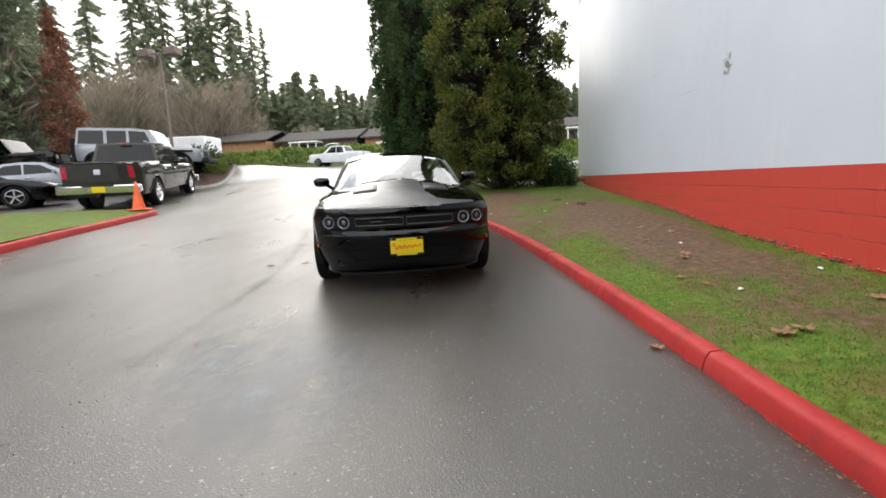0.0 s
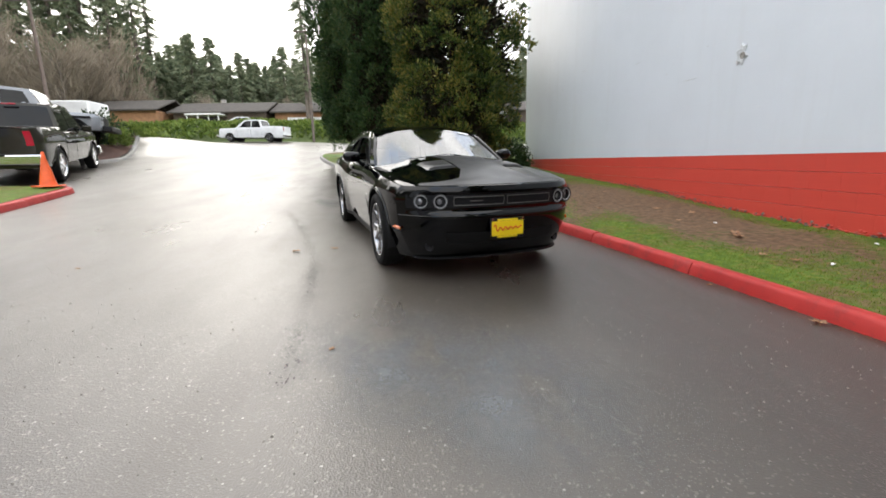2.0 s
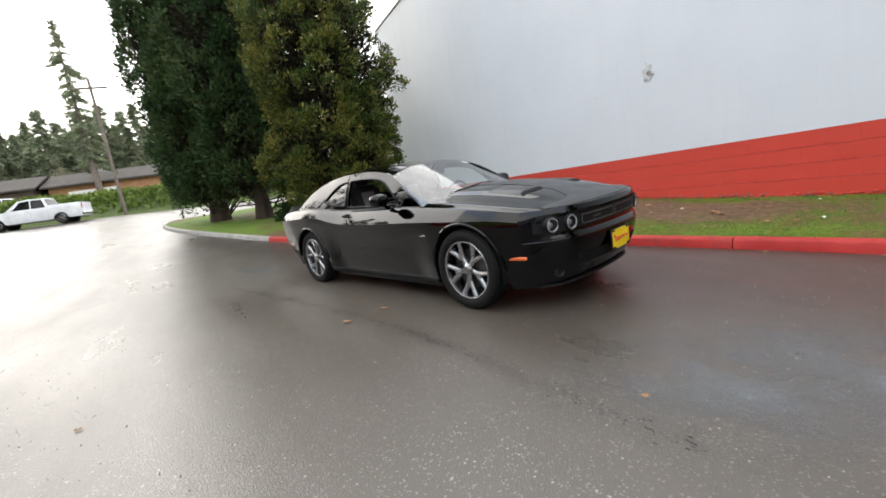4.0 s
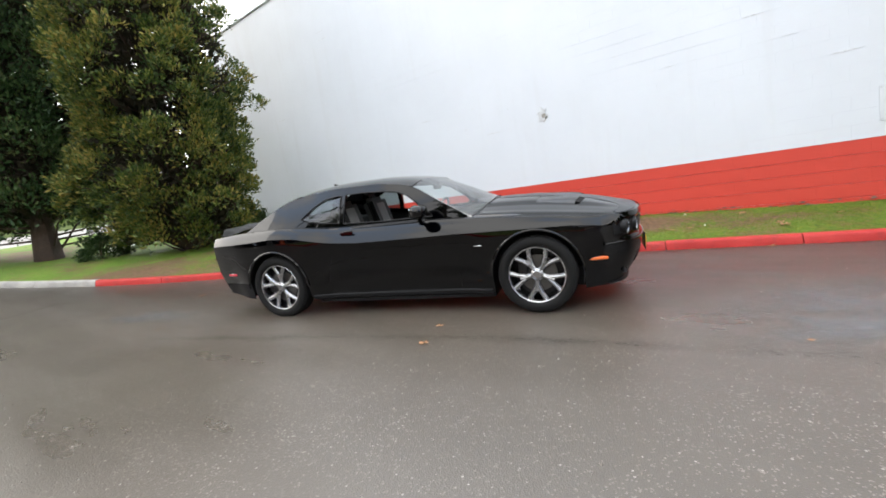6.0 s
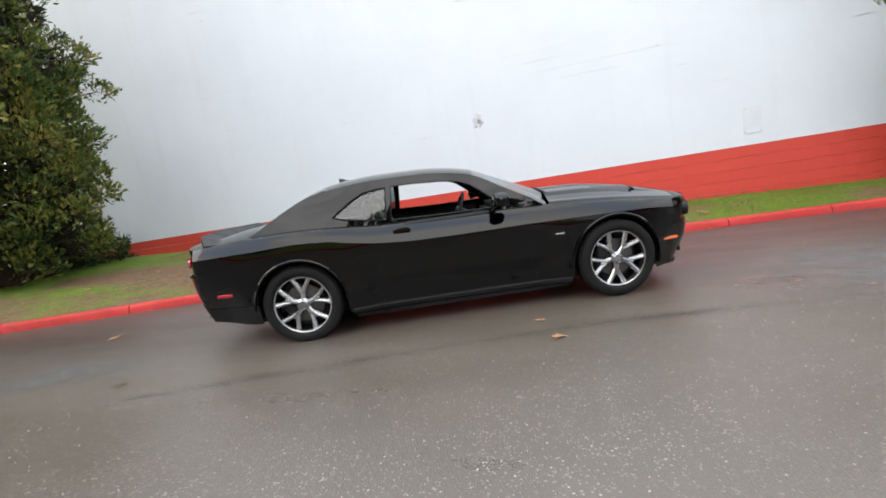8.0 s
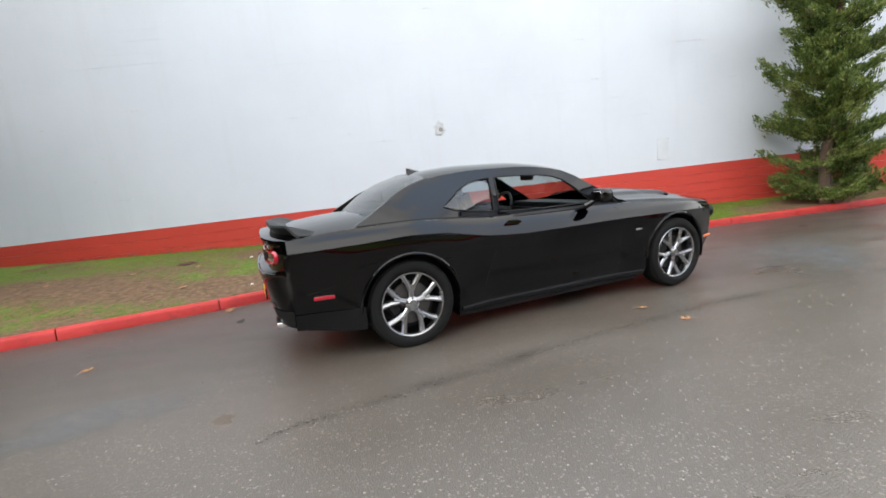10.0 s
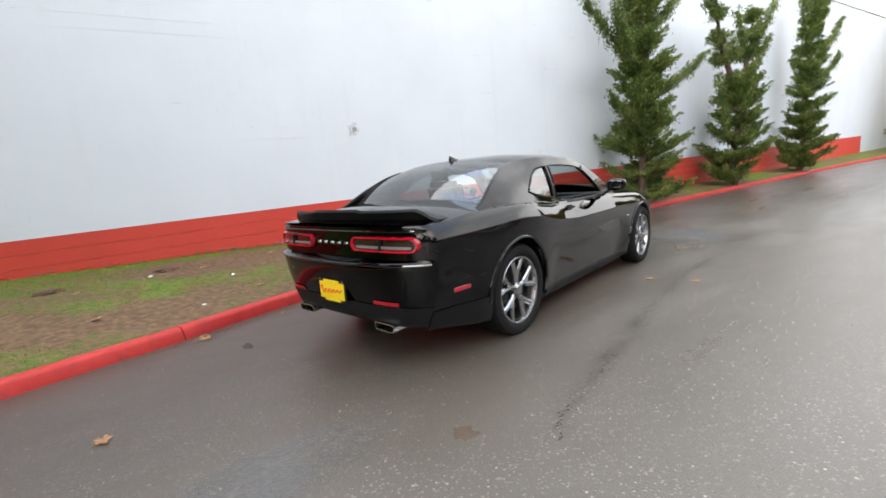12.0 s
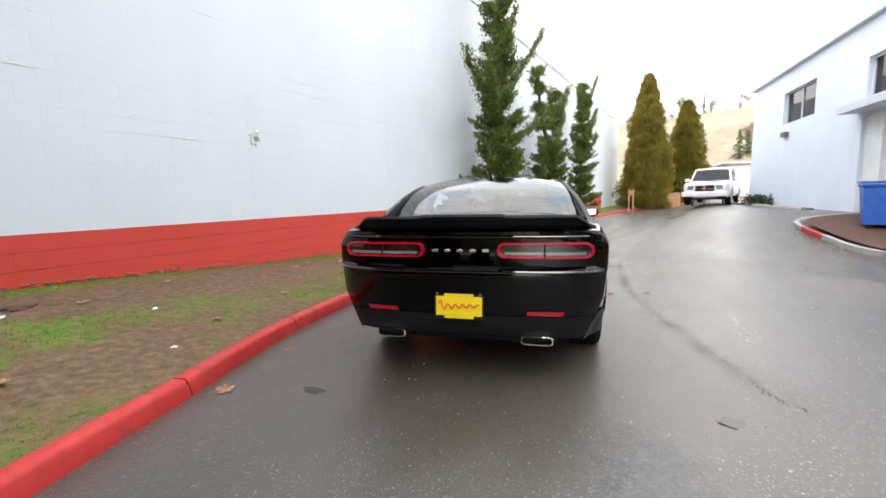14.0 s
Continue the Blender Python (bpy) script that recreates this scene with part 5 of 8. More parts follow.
# spoiler: a blade that stands off the deck, raised at its ends
bm = bmesh.new()
rows = []
for u in np.linspace(-1, 1, 41):
    s_c = 4.80 - 0.20 * abs(u) ** 3
    w = 0.845 * u
    base = shoulder(min(s_c, S1)) + 0.020 * (1 - abs(u) ** 3)
    step = 0.010 * soft_step((0.36 - abs(u)) / 0.05)
    h = 0.074 * soft_step((1.0 - abs(u)) / 0.16) + step
    rows.append([(s_c - 0.16, w, base + 0.006), (s_c - 0.06, w, base + 0.35 * h + 0.006), (s_c + 0.05, w, base + h * 0.85 + 0.006), (s_c + 0.095, w * 1.005, base + h + 0.006), (s_c + 0.105, w * 1.005, base + h - 0.010),
                 (s_c + 0.09, w, base + h * 0.45), (s_c + 0.075, w, base + 0.002), (s_c - 0.16, w, base - 0.004)])
vs = [[bm.verts.new(p) for p in r] for r in rows]
for a, b in zip(vs, vs[1:]):
    for k in range(8):
        bm.faces.new((a[k], a[(k + 1) % 8], b[(k + 1) % 8], b[k]))
bm.faces.new(vs[0])
bm.faces.new(vs[-1][::-1])
part("rear_spoiler", bm, M["paint_hood"], muscle_car, "satin black three-piece boot spoiler", angle=30)
part("rear_diffuser", tail_strip(-1.0, 1.0, 0.315, 0.455, 0.006, n=40, m=6), M["plastic_grey"], muscle_car, "dark grey lower bumper")
# tubes added along ledge and lip to carry the built-in highlight lines
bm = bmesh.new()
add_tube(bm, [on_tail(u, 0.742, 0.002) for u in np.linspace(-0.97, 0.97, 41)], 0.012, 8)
part("bumper_ledge", bm, M["glint_edge"], muscle_car, "black bumper edge, extra glossy for a bright highlight line")
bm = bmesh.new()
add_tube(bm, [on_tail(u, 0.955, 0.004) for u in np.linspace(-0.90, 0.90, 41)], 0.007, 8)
part("boot_lip", bm, M["glint_edge"], muscle_car, "black boot lid edge, extra glossy for a bright highlight line")
for sg in (1, -1):
    part("reflector", tail_strip(min(sg * 0.50, sg * 0.76), max(sg * 0.50, sg * 0.76), 0.462, 0.492, 0.007), M["lens_red"], muscle_car, "red bumper reflector")
    bm = bmesh.new()
    c = on_tail(sg * 0.62, 0.335, 0.0)
    ring = []
    for x, g in ((-0.12, 0.0), (0.028, 0.0), (0.030, -0.008), (-0.05, -0.012)):
        ring.append([bm.verts.new((c.x + x, c.y + math.copysign(abs(math.cos(a)) ** 0.35, math.cos(a)) * (0.100 + g), 0.300 + math.copysign(abs(math.sin(a)) ** 0.45, math.sin(a)) * (0.030 + g))) for a in np.linspace(0, math.tau, 32, endpoint=False)])
    for a, b in zip(ring, ring[1:]):
        for k in range(32):
            bm.faces.new((a[k], a[(k + 1) % 32], b[(k + 1) % 32], b[k]))
    ex = part("exhaust_tip", bm, M["chrome"], muscle_car, "flat oval chrome exhaust tip")
    part("pipe_inside", box(c.x - 0.05, c.y, 0.30, 0.01, 0.17, 0.04), M["plastic"], ex)
for sg in (1, -1):
    bm = bmesh.new()
    ss = np.linspace(WR + ARCH_R - 0.03, S1, 14)
    rows = [[(s, sg * (side_y(s, z) + 0.006), z) for s, z in ((s, sill(s) - 0.02 + k * (0.42 - sill(s) + 0.02)) for s in ss)] for k in (0, 0.3, 0.6, 0.9, 1.0)]
    vs = [[bm.verts.new(p) for p in r] for r in rows]
    for a, b in zip(vs, vs[1:]):
        for k in range(13):
            bm.faces.new((a[k], a[k + 1], b[k + 1], b[k]))
    part("bumper_side", bm, M["plastic_grey"], muscle_car, "dark grey lower bumper side")
plate("rear_plate", tail_x(0.03, 0.515) + 0.012, 0.0, 0.515, "rear")

# ---- plants ----
def leaf_mesh(name, cen, axis, size, aspect, rng, mat, parent=None, droop=0.0):
    """Many small pointed leaves or needle sprays: each a bent four-cornered blade of its own. cen, axis: N x 3."""
    n = len(cen)
    ax = axis + rng.normal(0, 0.45, (n, 3))
    ax[:, 2] -= droop
    ax /= np.linalg.norm(ax, axis=1)[:, None] + 1e-9
    up = rng.normal(0, 1, (n, 3))
    side = np.cross(ax, up)
    side /= np.linalg.norm(side, axis=1)[:, None] + 1e-9
    sz = size * rng.uniform(0.6, 1.35, (n, 1))
    w = sz * aspect
    nor = np.cross(ax, side)
    p0 = cen - ax * sz * 0.5
    p1 = cen + side * w * 0.5 + nor * w * 0.15
    p2 = cen + ax * sz * 0.5
    p3 = cen - side * w * 0.5 + nor * w * 0.15
    verts = np.stack([p0, p1, p2, p3], 1).reshape(-1, 3)
    me = bpy.data.meshes.new(name)
    me.vertices.add(n * 4)
    me.vertices.foreach_set("co", verts.ravel())
    me.loops.add(n * 4)
    me.loops.foreach_set("vertex_index", np.arange(n * 4))
    me.polygons.add(n)
    me.polygons.foreach_set("loop_start", np.arange(n) * 4)
    me.polygons.foreach_set("loop_total", np.full(n, 4))
    me.materials.append(mat)
    me.update(calc_edges=True)
    me.validate()
    ob = new(name, me)
    if parent is not None:
        ob.parent = parent
    return ob


def limb_bm(rng, h, r, limbs, reach, up, bend=0.15, start=0.2):
    """A tapered, slightly crooked trunk with limbs."""
    bm = bmesh.new()
    pts, x, y = [], 0.0, 0.0
    n = 8
    for i in range(n + 1):
        pts.append((x, y, h * i / n - 0.15))
        x += rng.normal(0, bend * 0.15)
        y += rng.normal(0, bend * 0.15)
    add_tube(bm, pts, [r * (1.25 if i == 0 else 1.0) * (1 - 0.88 * i / n) + 0.01 for i in range(n + 1)], 9)
    tips = []
    for _ in range(limbs):
        f = rng.uniform(start, 0.95)
        i = min(n - 1, int(f * n))
        p = Vector(pts[i]).lerp(Vector(pts[i + 1]), f * n - i)
        a = rng.uniform(0, math.tau)
        ln = reach * (1.05 - f * 0.75) * rng.uniform(0.6, 1.1)
        d = Vector((math.cos(a), math.sin(a), up + rng.normal(0, 0.12)))
        mid = p + d * ln * 0.5 + Vector((0, 0, -0.05 * ln))
        end = p + d * ln + Vector((0, 0, 0.08 * ln))
        add_tube(bm, [p, mid, end], [r * 0.32 * (1 - f * 0.6), r * 0.2 * (1 - f * 0.6), r * 0.07], 5)
        tips.append((p, mid, end))
    return bm, tips


def clump_tree(name, x, y, z, h, rad, label, category, mat, seed, clumps, per, size, aspect, profile, lean_up=0.25, trunk=0.2, bottom=0.1, bark="bark", csize=(0.28, 0.6)):
    """A bushy evergreen: a trunk with limbs, and a crown of leaf clumps that crowd its uneven outline."""
    rng = np.random.default_rng(seed)
    t = thing(name, pose(x, y, z), label, category)
    bm, tips = limb_bm(rng, h * 0.95, trunk, 26, rad * 0.8, 0.45)
    part("trunk", bm, M[bark], t)
    cen, axs = [], []
    lob = rng.uniform(0, math.tau, 4)
    for k in range(clumps):
        f = bottom + (1 - bottom) * (k + rng.uniform(0, 1)) / clumps
        a = rng.uniform(0, math.tau)
        rr = rad * profile(f) * (1 + 0.13 * math.sin(3 * a + lob[0] + f * 9) + 0.10 * math.sin(5 * a + lob[1] - f * 14))
        dist = rr * math.sqrt(rng.uniform(0.25, 1.0))
        c = np.array([dist * math.cos(a), dist * math.sin(a), h * f])
        cr = rng.uniform(*csize) * (0.55 + 0.45 * profile(f))
        m = int(per * (cr / 0.45) ** 2)
        d = rng.normal(0, 1, (m, 3))
        d /= np.linalg.norm(d, axis=1)[:, None]
        rad_k = cr * rng.uniform(0.35, 1.0, (m, 1)) ** 0.5
        p = c + d * rad_k * np.array([1, 1, 0.8])
        cen.append(p)
        out = np.array([math.cos(a), math.sin(a), 0.3])
        axs.append(d * 0.6 + out * 0.6 + np.array([0, 0, lean_up]))
    leaf_mesh("crown", np.concatenate(cen), np.concatenate(axs), size, aspect, rng, M[mat], t)
    return t


def column(f):
    return min(1.0, 0.72 + 1.6 * f) * (1 - soft_step((f - 0.35) / 0.75)) ** 0.55 if f < 1 else 0.05


def z_on(x, y):
    return verge_z(x, y)


def spray_tree(x, y, z, h, rad, label, mat, seed, boughs, per, size, bottom, trunk, profile, csize, low_twigs=0, squash=0.8):
    """A conifer with upswept boughs: every bough ends in a tuft of small sprays, with dark gaps between the tufts."""
    rng = np.random.default_rng(seed)
    t = thing("evergreen_tree", pose(x, y, z), label, "tree")
    bm = bmesh.new()
    n = 12
    sway = rng.uniform(0, math.tau, 2)
    mids = [Vector((0.06 * math.sin(i * 0.6 + sway[0]), 0.06 * math.sin(i * 0.5 + sway[1]), h * 0.95 * i / n - 0.15)) for i in range(n + 1)]
    sides = 12
    rings = []
    for i, p in enumerate(mids):
        f = i / n
        r = trunk * (1 - 0.9 * f) + 0.35 * trunk * math.exp(-f * 45)
        ring = []
        for k in range(sides):
            a = math.tau * k / sides
            rr = r * (1 + 0.10 * math.sin(3 * a + sway[0]) + 0.06 * math.sin(7 * a + i))
            ring.append(bm.verts.new((p.x + rr * math.cos(a), p.y + rr * math.sin(a), p.z)))
        rings.append(ring)
    for lo, hi in zip(rings, rings[1:]):
        for k in range(sides):
            f = bm.faces.new((lo[k], lo[(k + 1) % sides], hi[(k + 1) % sides], hi[k]))
            f.smooth = True
    for _ in range(low_twigs):
        a = rng.uniform(0, math.tau)
        d = Vector((math.cos(a), math.sin(a), 0))
        z0 = rng.uniform(0.25, 0.9)
        ln = rng.uniform(0.9, 1.7)
        add_tube(bm, [Vector((0, 0, z0)), d * ln * 0.6 + Vector((0, 0, z0 + 0.05)), d * ln + Vector((0, 0, z0 + 0.45))], [0.035, 0.022, 0.008], 5)
    cen, axs = [], []
    lob = rng.uniform(0, math.tau, 4)
    for k in range(boughs):
        f = bottom + (1 - bottom) * (k + rng.uniform(0, 1)) / boughs
        a = k * 2.399963 + rng.normal(0, 0.35)
        rr = rad * profile(f) * (1 + 0.16 * math.sin(3 * a + lob[0] + f * 9) + 0.12 * math.sin(5 * a + lob[1] - f * 17))
        dist = rr * (rng.uniform(0.82, 1.06))
        out = np.array([math.cos(a), math.sin(a), 0.0])
        c = out * dist + np.array([0, 0, h * f])
        if k % 2 == 0:
            j = min(n - 1, max(0, int((c[2] - 0.3 * dist + 0.15) / (h * 0.95) * n)))
            add_tube(bm, [mids[j], Vector(c * np.array([0.6, 0.6, 1]) - np.array([0, 0, 0.3])), Vector(c)], [0.035, 0.025, 0.01], 4)
        cr = rng.uniform(*csize) * (0.6 + 0.4 * profile(f))
        m = int(per * (cr / 0.45) ** 2)
        d = rng.normal(0, 1, (m, 3)) + out * 0.75 + np.array([0, 0, 0.55])
        d /= np.linalg.norm(d, axis=1)[:, None]
        sub_l = 1 + 0.28 * np.sin(d[:, 0] * 9 + k) * np.sin(d[:, 1] * 8 + d[:, 2] * 9 + k * 2)
        p = c + d * (cr * rng.uniform(0.25, 1.0, (m, 1)) ** 0.45) * sub_l[:, None] * np.array([1, 1, squash])
        cen.append(p)
        axs.append(d * 0.8 + out * 0.3 + np.array([0, 0, 0.55]))
    part("trunk", bm, M["cedar_bark"], t)
    leaf_mesh("crown", np.concatenate(cen), np.concatenate(axs), size, 0.42, rng, M[mat], t)
    # dry leaves fill the core; their dark colour paints shade into the gaps
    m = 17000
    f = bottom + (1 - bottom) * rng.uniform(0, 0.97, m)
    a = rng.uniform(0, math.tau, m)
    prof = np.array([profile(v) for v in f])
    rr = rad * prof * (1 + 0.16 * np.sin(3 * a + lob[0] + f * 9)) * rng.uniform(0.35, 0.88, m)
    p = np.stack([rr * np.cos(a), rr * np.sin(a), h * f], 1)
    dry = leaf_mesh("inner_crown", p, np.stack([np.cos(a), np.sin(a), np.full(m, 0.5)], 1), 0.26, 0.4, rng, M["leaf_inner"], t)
    tagged(dry, "dry inner twigs, brown-green darkened as the shade between tufts")
    return t


T_LAB = "tall dense olive-green evergreen tree beside the white wall"
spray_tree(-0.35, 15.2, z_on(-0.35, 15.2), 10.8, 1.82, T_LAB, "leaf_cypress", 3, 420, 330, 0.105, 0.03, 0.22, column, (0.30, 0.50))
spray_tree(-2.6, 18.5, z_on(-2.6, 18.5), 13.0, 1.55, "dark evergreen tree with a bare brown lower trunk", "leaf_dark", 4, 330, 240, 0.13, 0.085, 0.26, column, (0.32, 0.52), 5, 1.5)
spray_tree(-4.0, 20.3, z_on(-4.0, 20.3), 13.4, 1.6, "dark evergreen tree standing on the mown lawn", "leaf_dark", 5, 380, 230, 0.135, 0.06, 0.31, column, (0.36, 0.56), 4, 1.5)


def bush(x, y, z, r, h, mat, seed, label, n=2600, size=0.075, group=""):
    rng = np.random.default_rng(seed)
    t = thing("bush", pose(x, y, z), label, "bush", group)
    bm, _ = limb_bm(rng, h * 0.7, 0.03, 14, r * 0.8, 0.7, start=0.02)
    part("stems", bm, M["bark"], t)
    d = rng.normal(0, 1, (n, 3))
    d /= np.linalg.norm(d, axis=1)[:, None]
    d[:, 2] = np.abs(d[:, 2])
    lump = 1 + 0.25 * np.sin(d[:, 0] * 7 + seed) * np.sin(d[:, 1] * 6 + d[:, 2] * 8)
    p = d * (rng.uniform(0.3, 1, (n, 1)) ** 0.4) * lump[:, None] * np.array([r, r, h])
    p[:, 2] += 0.03
    leaf_mesh("foliage", p, d + np.array([0, 0, 0.3]), size, 0.55, rng, M[mat], t)
    return t


for i, (x, y, r, h) in enumerate([(1.75, 15.5, 0.62, 0.85), (0.9, 16.2, 0.8, 0.9), (1.9, 16.8, 0.8, 1.1)]):
    bush(x, y, z_on(x, y) - 0.03, r, h, "leaf_bush", 40 + i, "low dark green bush at the foot of the wall", 3000, group="bushes by the wall")
bush(-1.9, 16.6, z_on(-1.9, 16.6) - 0.02, 0.6, 0.7, "leaf_bush", 47, "low dark green bush under the evergreens", group="bushes by the wall")


# junipers against the wall: layered pads of foliage on boughs that turn up at their tips
def juniper(x, y, seed, label, stems, horns=()):
    """stems: (foot, top, radius low, radius high, number of boughs); horns: (start, tip), long bare-tipped boughs."""
    rng = np.random.default_rng(seed)
    t = thing("juniper_tree", pose(x, y, z_on(x, y)), label, "tree", "junipers along the wall")
    bm = bmesh.new()
    cen, axs = [], []

    def pads(c0, d, ln, lift, count, width):
        for q in range(count):
            s = 0.12 + 0.88 * (q + rng.uniform(0, 1)) / count
            c = c0 + d * ln * s + np.array([0, 0, s * s * ln * lift])
            c = c + rng.normal(0, 1, 3) * np.array([width, width, width * 0.3]) * (1.1 - 0.85 * s)
            td = d * 0.8 + rng.normal(0, 0.35, 3) * np.array([1, 1, 0.4]) + np.array([0, 0, 0.25 + 0.4 * s])
            td /= np.linalg.norm(td)
            m = int(rng.uniform(62, 100))
            u = rng.uniform(0, 1, (m, 1))
            tl = rng.uniform(0.24, 0.40)
            p = c + td * (u - 0.4) * tl + rng.normal(0, 1, (m, 3)) * np.array([0.085, 0.085, 0.034]) * (1.1 - 0.8 * u)
            p[:, 0] = np.minimum(p[:, 0], WALL_X - 0.06 - x)
            p[:, 2] = np.maximum(p[:, 2], 0.02)
            cen.append(p)
            axs.append(np.tile(td * 1.3 + np.array([0, 0, 0.2]), (m, 1)))

    for foot, top, r0, r1, boughs in stems:
        foot, top = np.array(foot, float), np.array(top, float)
        n = 9
        pts = [tuple(foot + (top - foot) * i / n + rng.normal(0, 0.035, 3) * np.array([1, 1, 0])) for i in range(n + 1)]
        add_tube(bm, pts, [0.10 * (1 - 0.88 * i / n) + 0.012 for i in range(n + 1)], 8)
        tier = max(4, int((top[2] - foot[2]) / 0.52))
        for k in range(boughs):
            f = (int(tier * (k + 0.5) / boughs) + rng.normal(0.5, 0.17)) / tier
            f = min(1.0, max(0.0, f))
            a = rng.uniform(0, math.tau)
            bulge = 0.70 + 0.45 * (0.5 + 0.5 * math.sin(tier * 1.9 * f + a * 2 + seed))
            ln = (r0 + (r1 - r0) * f ** 0.75) * bulge * (1.0 - 0.75 * max(0, f - 0.85) / 0.15) * rng.uniform(0.75, 1.08)
            c0 = foot + (top - foot) * f
            d = np.array([math.cos(a), math.sin(a), 0.10 + 0.35 * f])
            if x + c0[0] + d[0] * ln > WALL_X - 0.15:
                d[0] *= max(0.1, (WALL_X - 0.15 - x - c0[0]) / max(0.01, d[0] * ln))
            tip = c0 + d * ln + np.array([0, 0, 0.25 * ln])
            add_tube(bm, [tuple(c0), tuple(c0 + d * ln * 0.55), tuple(tip)], [0.022, 0.014, 0.004], 4)
            pads(c0, d, ln, 0.25, int(4 + 9 * ln), 0.13)
    for p0, p1 in horns:
        p0, p1 = np.array(p0, float), np.array(p1, float)
        ln = float(np.linalg.norm(p1 - p0))
        d = (p1 - p0) / ln
        d[2] -= 0.28
        add_tube(bm, [tuple(p0), tuple(p0 + d * ln * 0.5 + np.array([0, 0, 0.07 * ln])), tuple(p1)], [0.03, 0.02, 0.004], 5)
        pads(p0, d, ln, 0.28, int(16 * ln), 0.075)
    part("trunk", bm, M["bark"], t)
    leaf_mesh("foliage", np.concatenate(cen), np.concatenate(axs), 0.074, 0.28, rng, M["leaf_juniper"], t)


juniper(1.75, -1.55, 21, "tall green juniper with layered boughs against the wall", [((0, 0, 0), (0.1, -0.1, 8.6), 1.25, 0.20, 250)],
        [((0, 0.2, 3.6), (-0.2, 2.55, 5.0)), ((0, 0.1, 3.4), (-0.6, 2.0, 4.6)), ((0, -0.2, 4.6), (-0.5, -2.6, 6.9)), ((0, 0, 5.2), (-0.9, 0.9, 6.4)), ((0, -0.2, 2.8), (-0.6, -1.9, 3.9)), ((0, 0.2, 2.0), (-0.3, 1.7, 2.8))])
juniper(1.8, -6.7, 22, "ragged green juniper forked into two leaning stems", [((0, 0, 0), (0, -0.2, 3.4), 1.12, 0.7, 100), ((0, 0.1, 2.4), (-0.1, 1.85, 6.0), 0.40, 0.22, 46), ((0, -0.2, 2.6), (0.0, -1.2, 5.7), 0.52, 0.24, 50)],
        [((0, -0.6, 4.2), (-0.3, -1.9, 5.9)), ((0, -0.8, 4.0), (-0.1, 0.3, 5.4)), ((0, 0.4, 1.4), (-0.2, 1.55, 3.4)), ((0, -0.4, 3.4), (0, -2.3, 4.9))])
juniper(1.85, -12.4, 23, "green juniper with upswept horn-like boughs", [((0, 0, 0), (0, -0.5, 7.0), 1.1, 0.24, 180)],
        [((0, 0, 3.0), (-0.3, -2.6, 4.6)), ((0, 0, 3.8), (-0.2, -2.9, 6.0)), ((0, 0, 4.8), (-0.2, 1.3, 6.6)), ((0, -0.2, 5.4), (-0.5, -1.4, 7.4))])


def cone_profile(f):
    return min(1.0, 0.86 + f) * (1 - f) ** 0.62 if f < 1 else 0.02


for x, y, h, r, s in ((0.1, -27.0, 10.0, 1.95, 31), (-2.5, -31.0, 8.4, 1.85, 32)):
    clump_tree("golden_cypress", x, y, max(G(x, y), 0.3), h, r, "dense cone-shaped golden-green cypress beyond the wall end", "tree", "leaf_gold", s, 900, 230, 0.125, 0.40, cone_profile, lean_up=0.8, trunk=0.15, bottom=0.0, csize=(0.35, 0.6))

# grass blades on verge and lawn
rng = np.random.default_rng(77)
pts = []
while len(pts) < 60000:
    y = rng.uniform(-6, 15)
    xk = kerb_x(y) + 0.12
    if xk > WALL_X - 0.1:
        continue
    x = rng.uniform(xk, WALL_X - 0.02)
    f = (x - xk) / (WALL_X - xk)
    q = 0.46 + 0.9 * (noise.noise(Vector((x * 0.55, y * 0.22, 8))) + 0.35 * noise.noise(Vector((x * 1.7, y * 1.2, 2))))
    q += (0.38 * math.exp(-((f - 0.56) / 0.22) ** 2) + 0.16 * soft_step((y - 5.2) / 2.0)) * soft_step((y - 2.8) / 4) * soft_step((14.5 - y) / 3) - 0.45 * math.exp(-((1 - f) / 0.2) ** 2)
    if q > 0.42 + rng.normal(0, 0.09):
        continue
    pts.append((x, y, verge_z(x, y) + 0.006))
pts = np.array(pts)
ax = np.tile(np.array([0.0, 0.0, 1.1]), (len(pts), 1))
grass = leaf_mesh("grass", pts, ax, 0.024, 0.16, rng, M["grass_blade"])
tagged(grass, "short wet green grass on the verge", "grass", kind="stuff")

# ---- the lot's far side: islands, hedge, houses, woods, hill ----
# island with a cone, by the parked vehicles
ISL = [(-6.9, 0.6), (-7.1, 3.0), (-7.45, 5.2), (-7.95, 7.0), (-8.8, 9.6), (-9.0, 9.98), (-9.35, 10.08), (-9.8, 9.85)]
kerb_island = thing("kerb", Matrix(), "red-painted concrete kerb round a small grass island", "kerb", kind="structure")
isl_line = resample(ISL, 0.145)[::-1]
kerb_stones(kerb_island, isl_line, lambda p: M["kerb_red"], per=10)


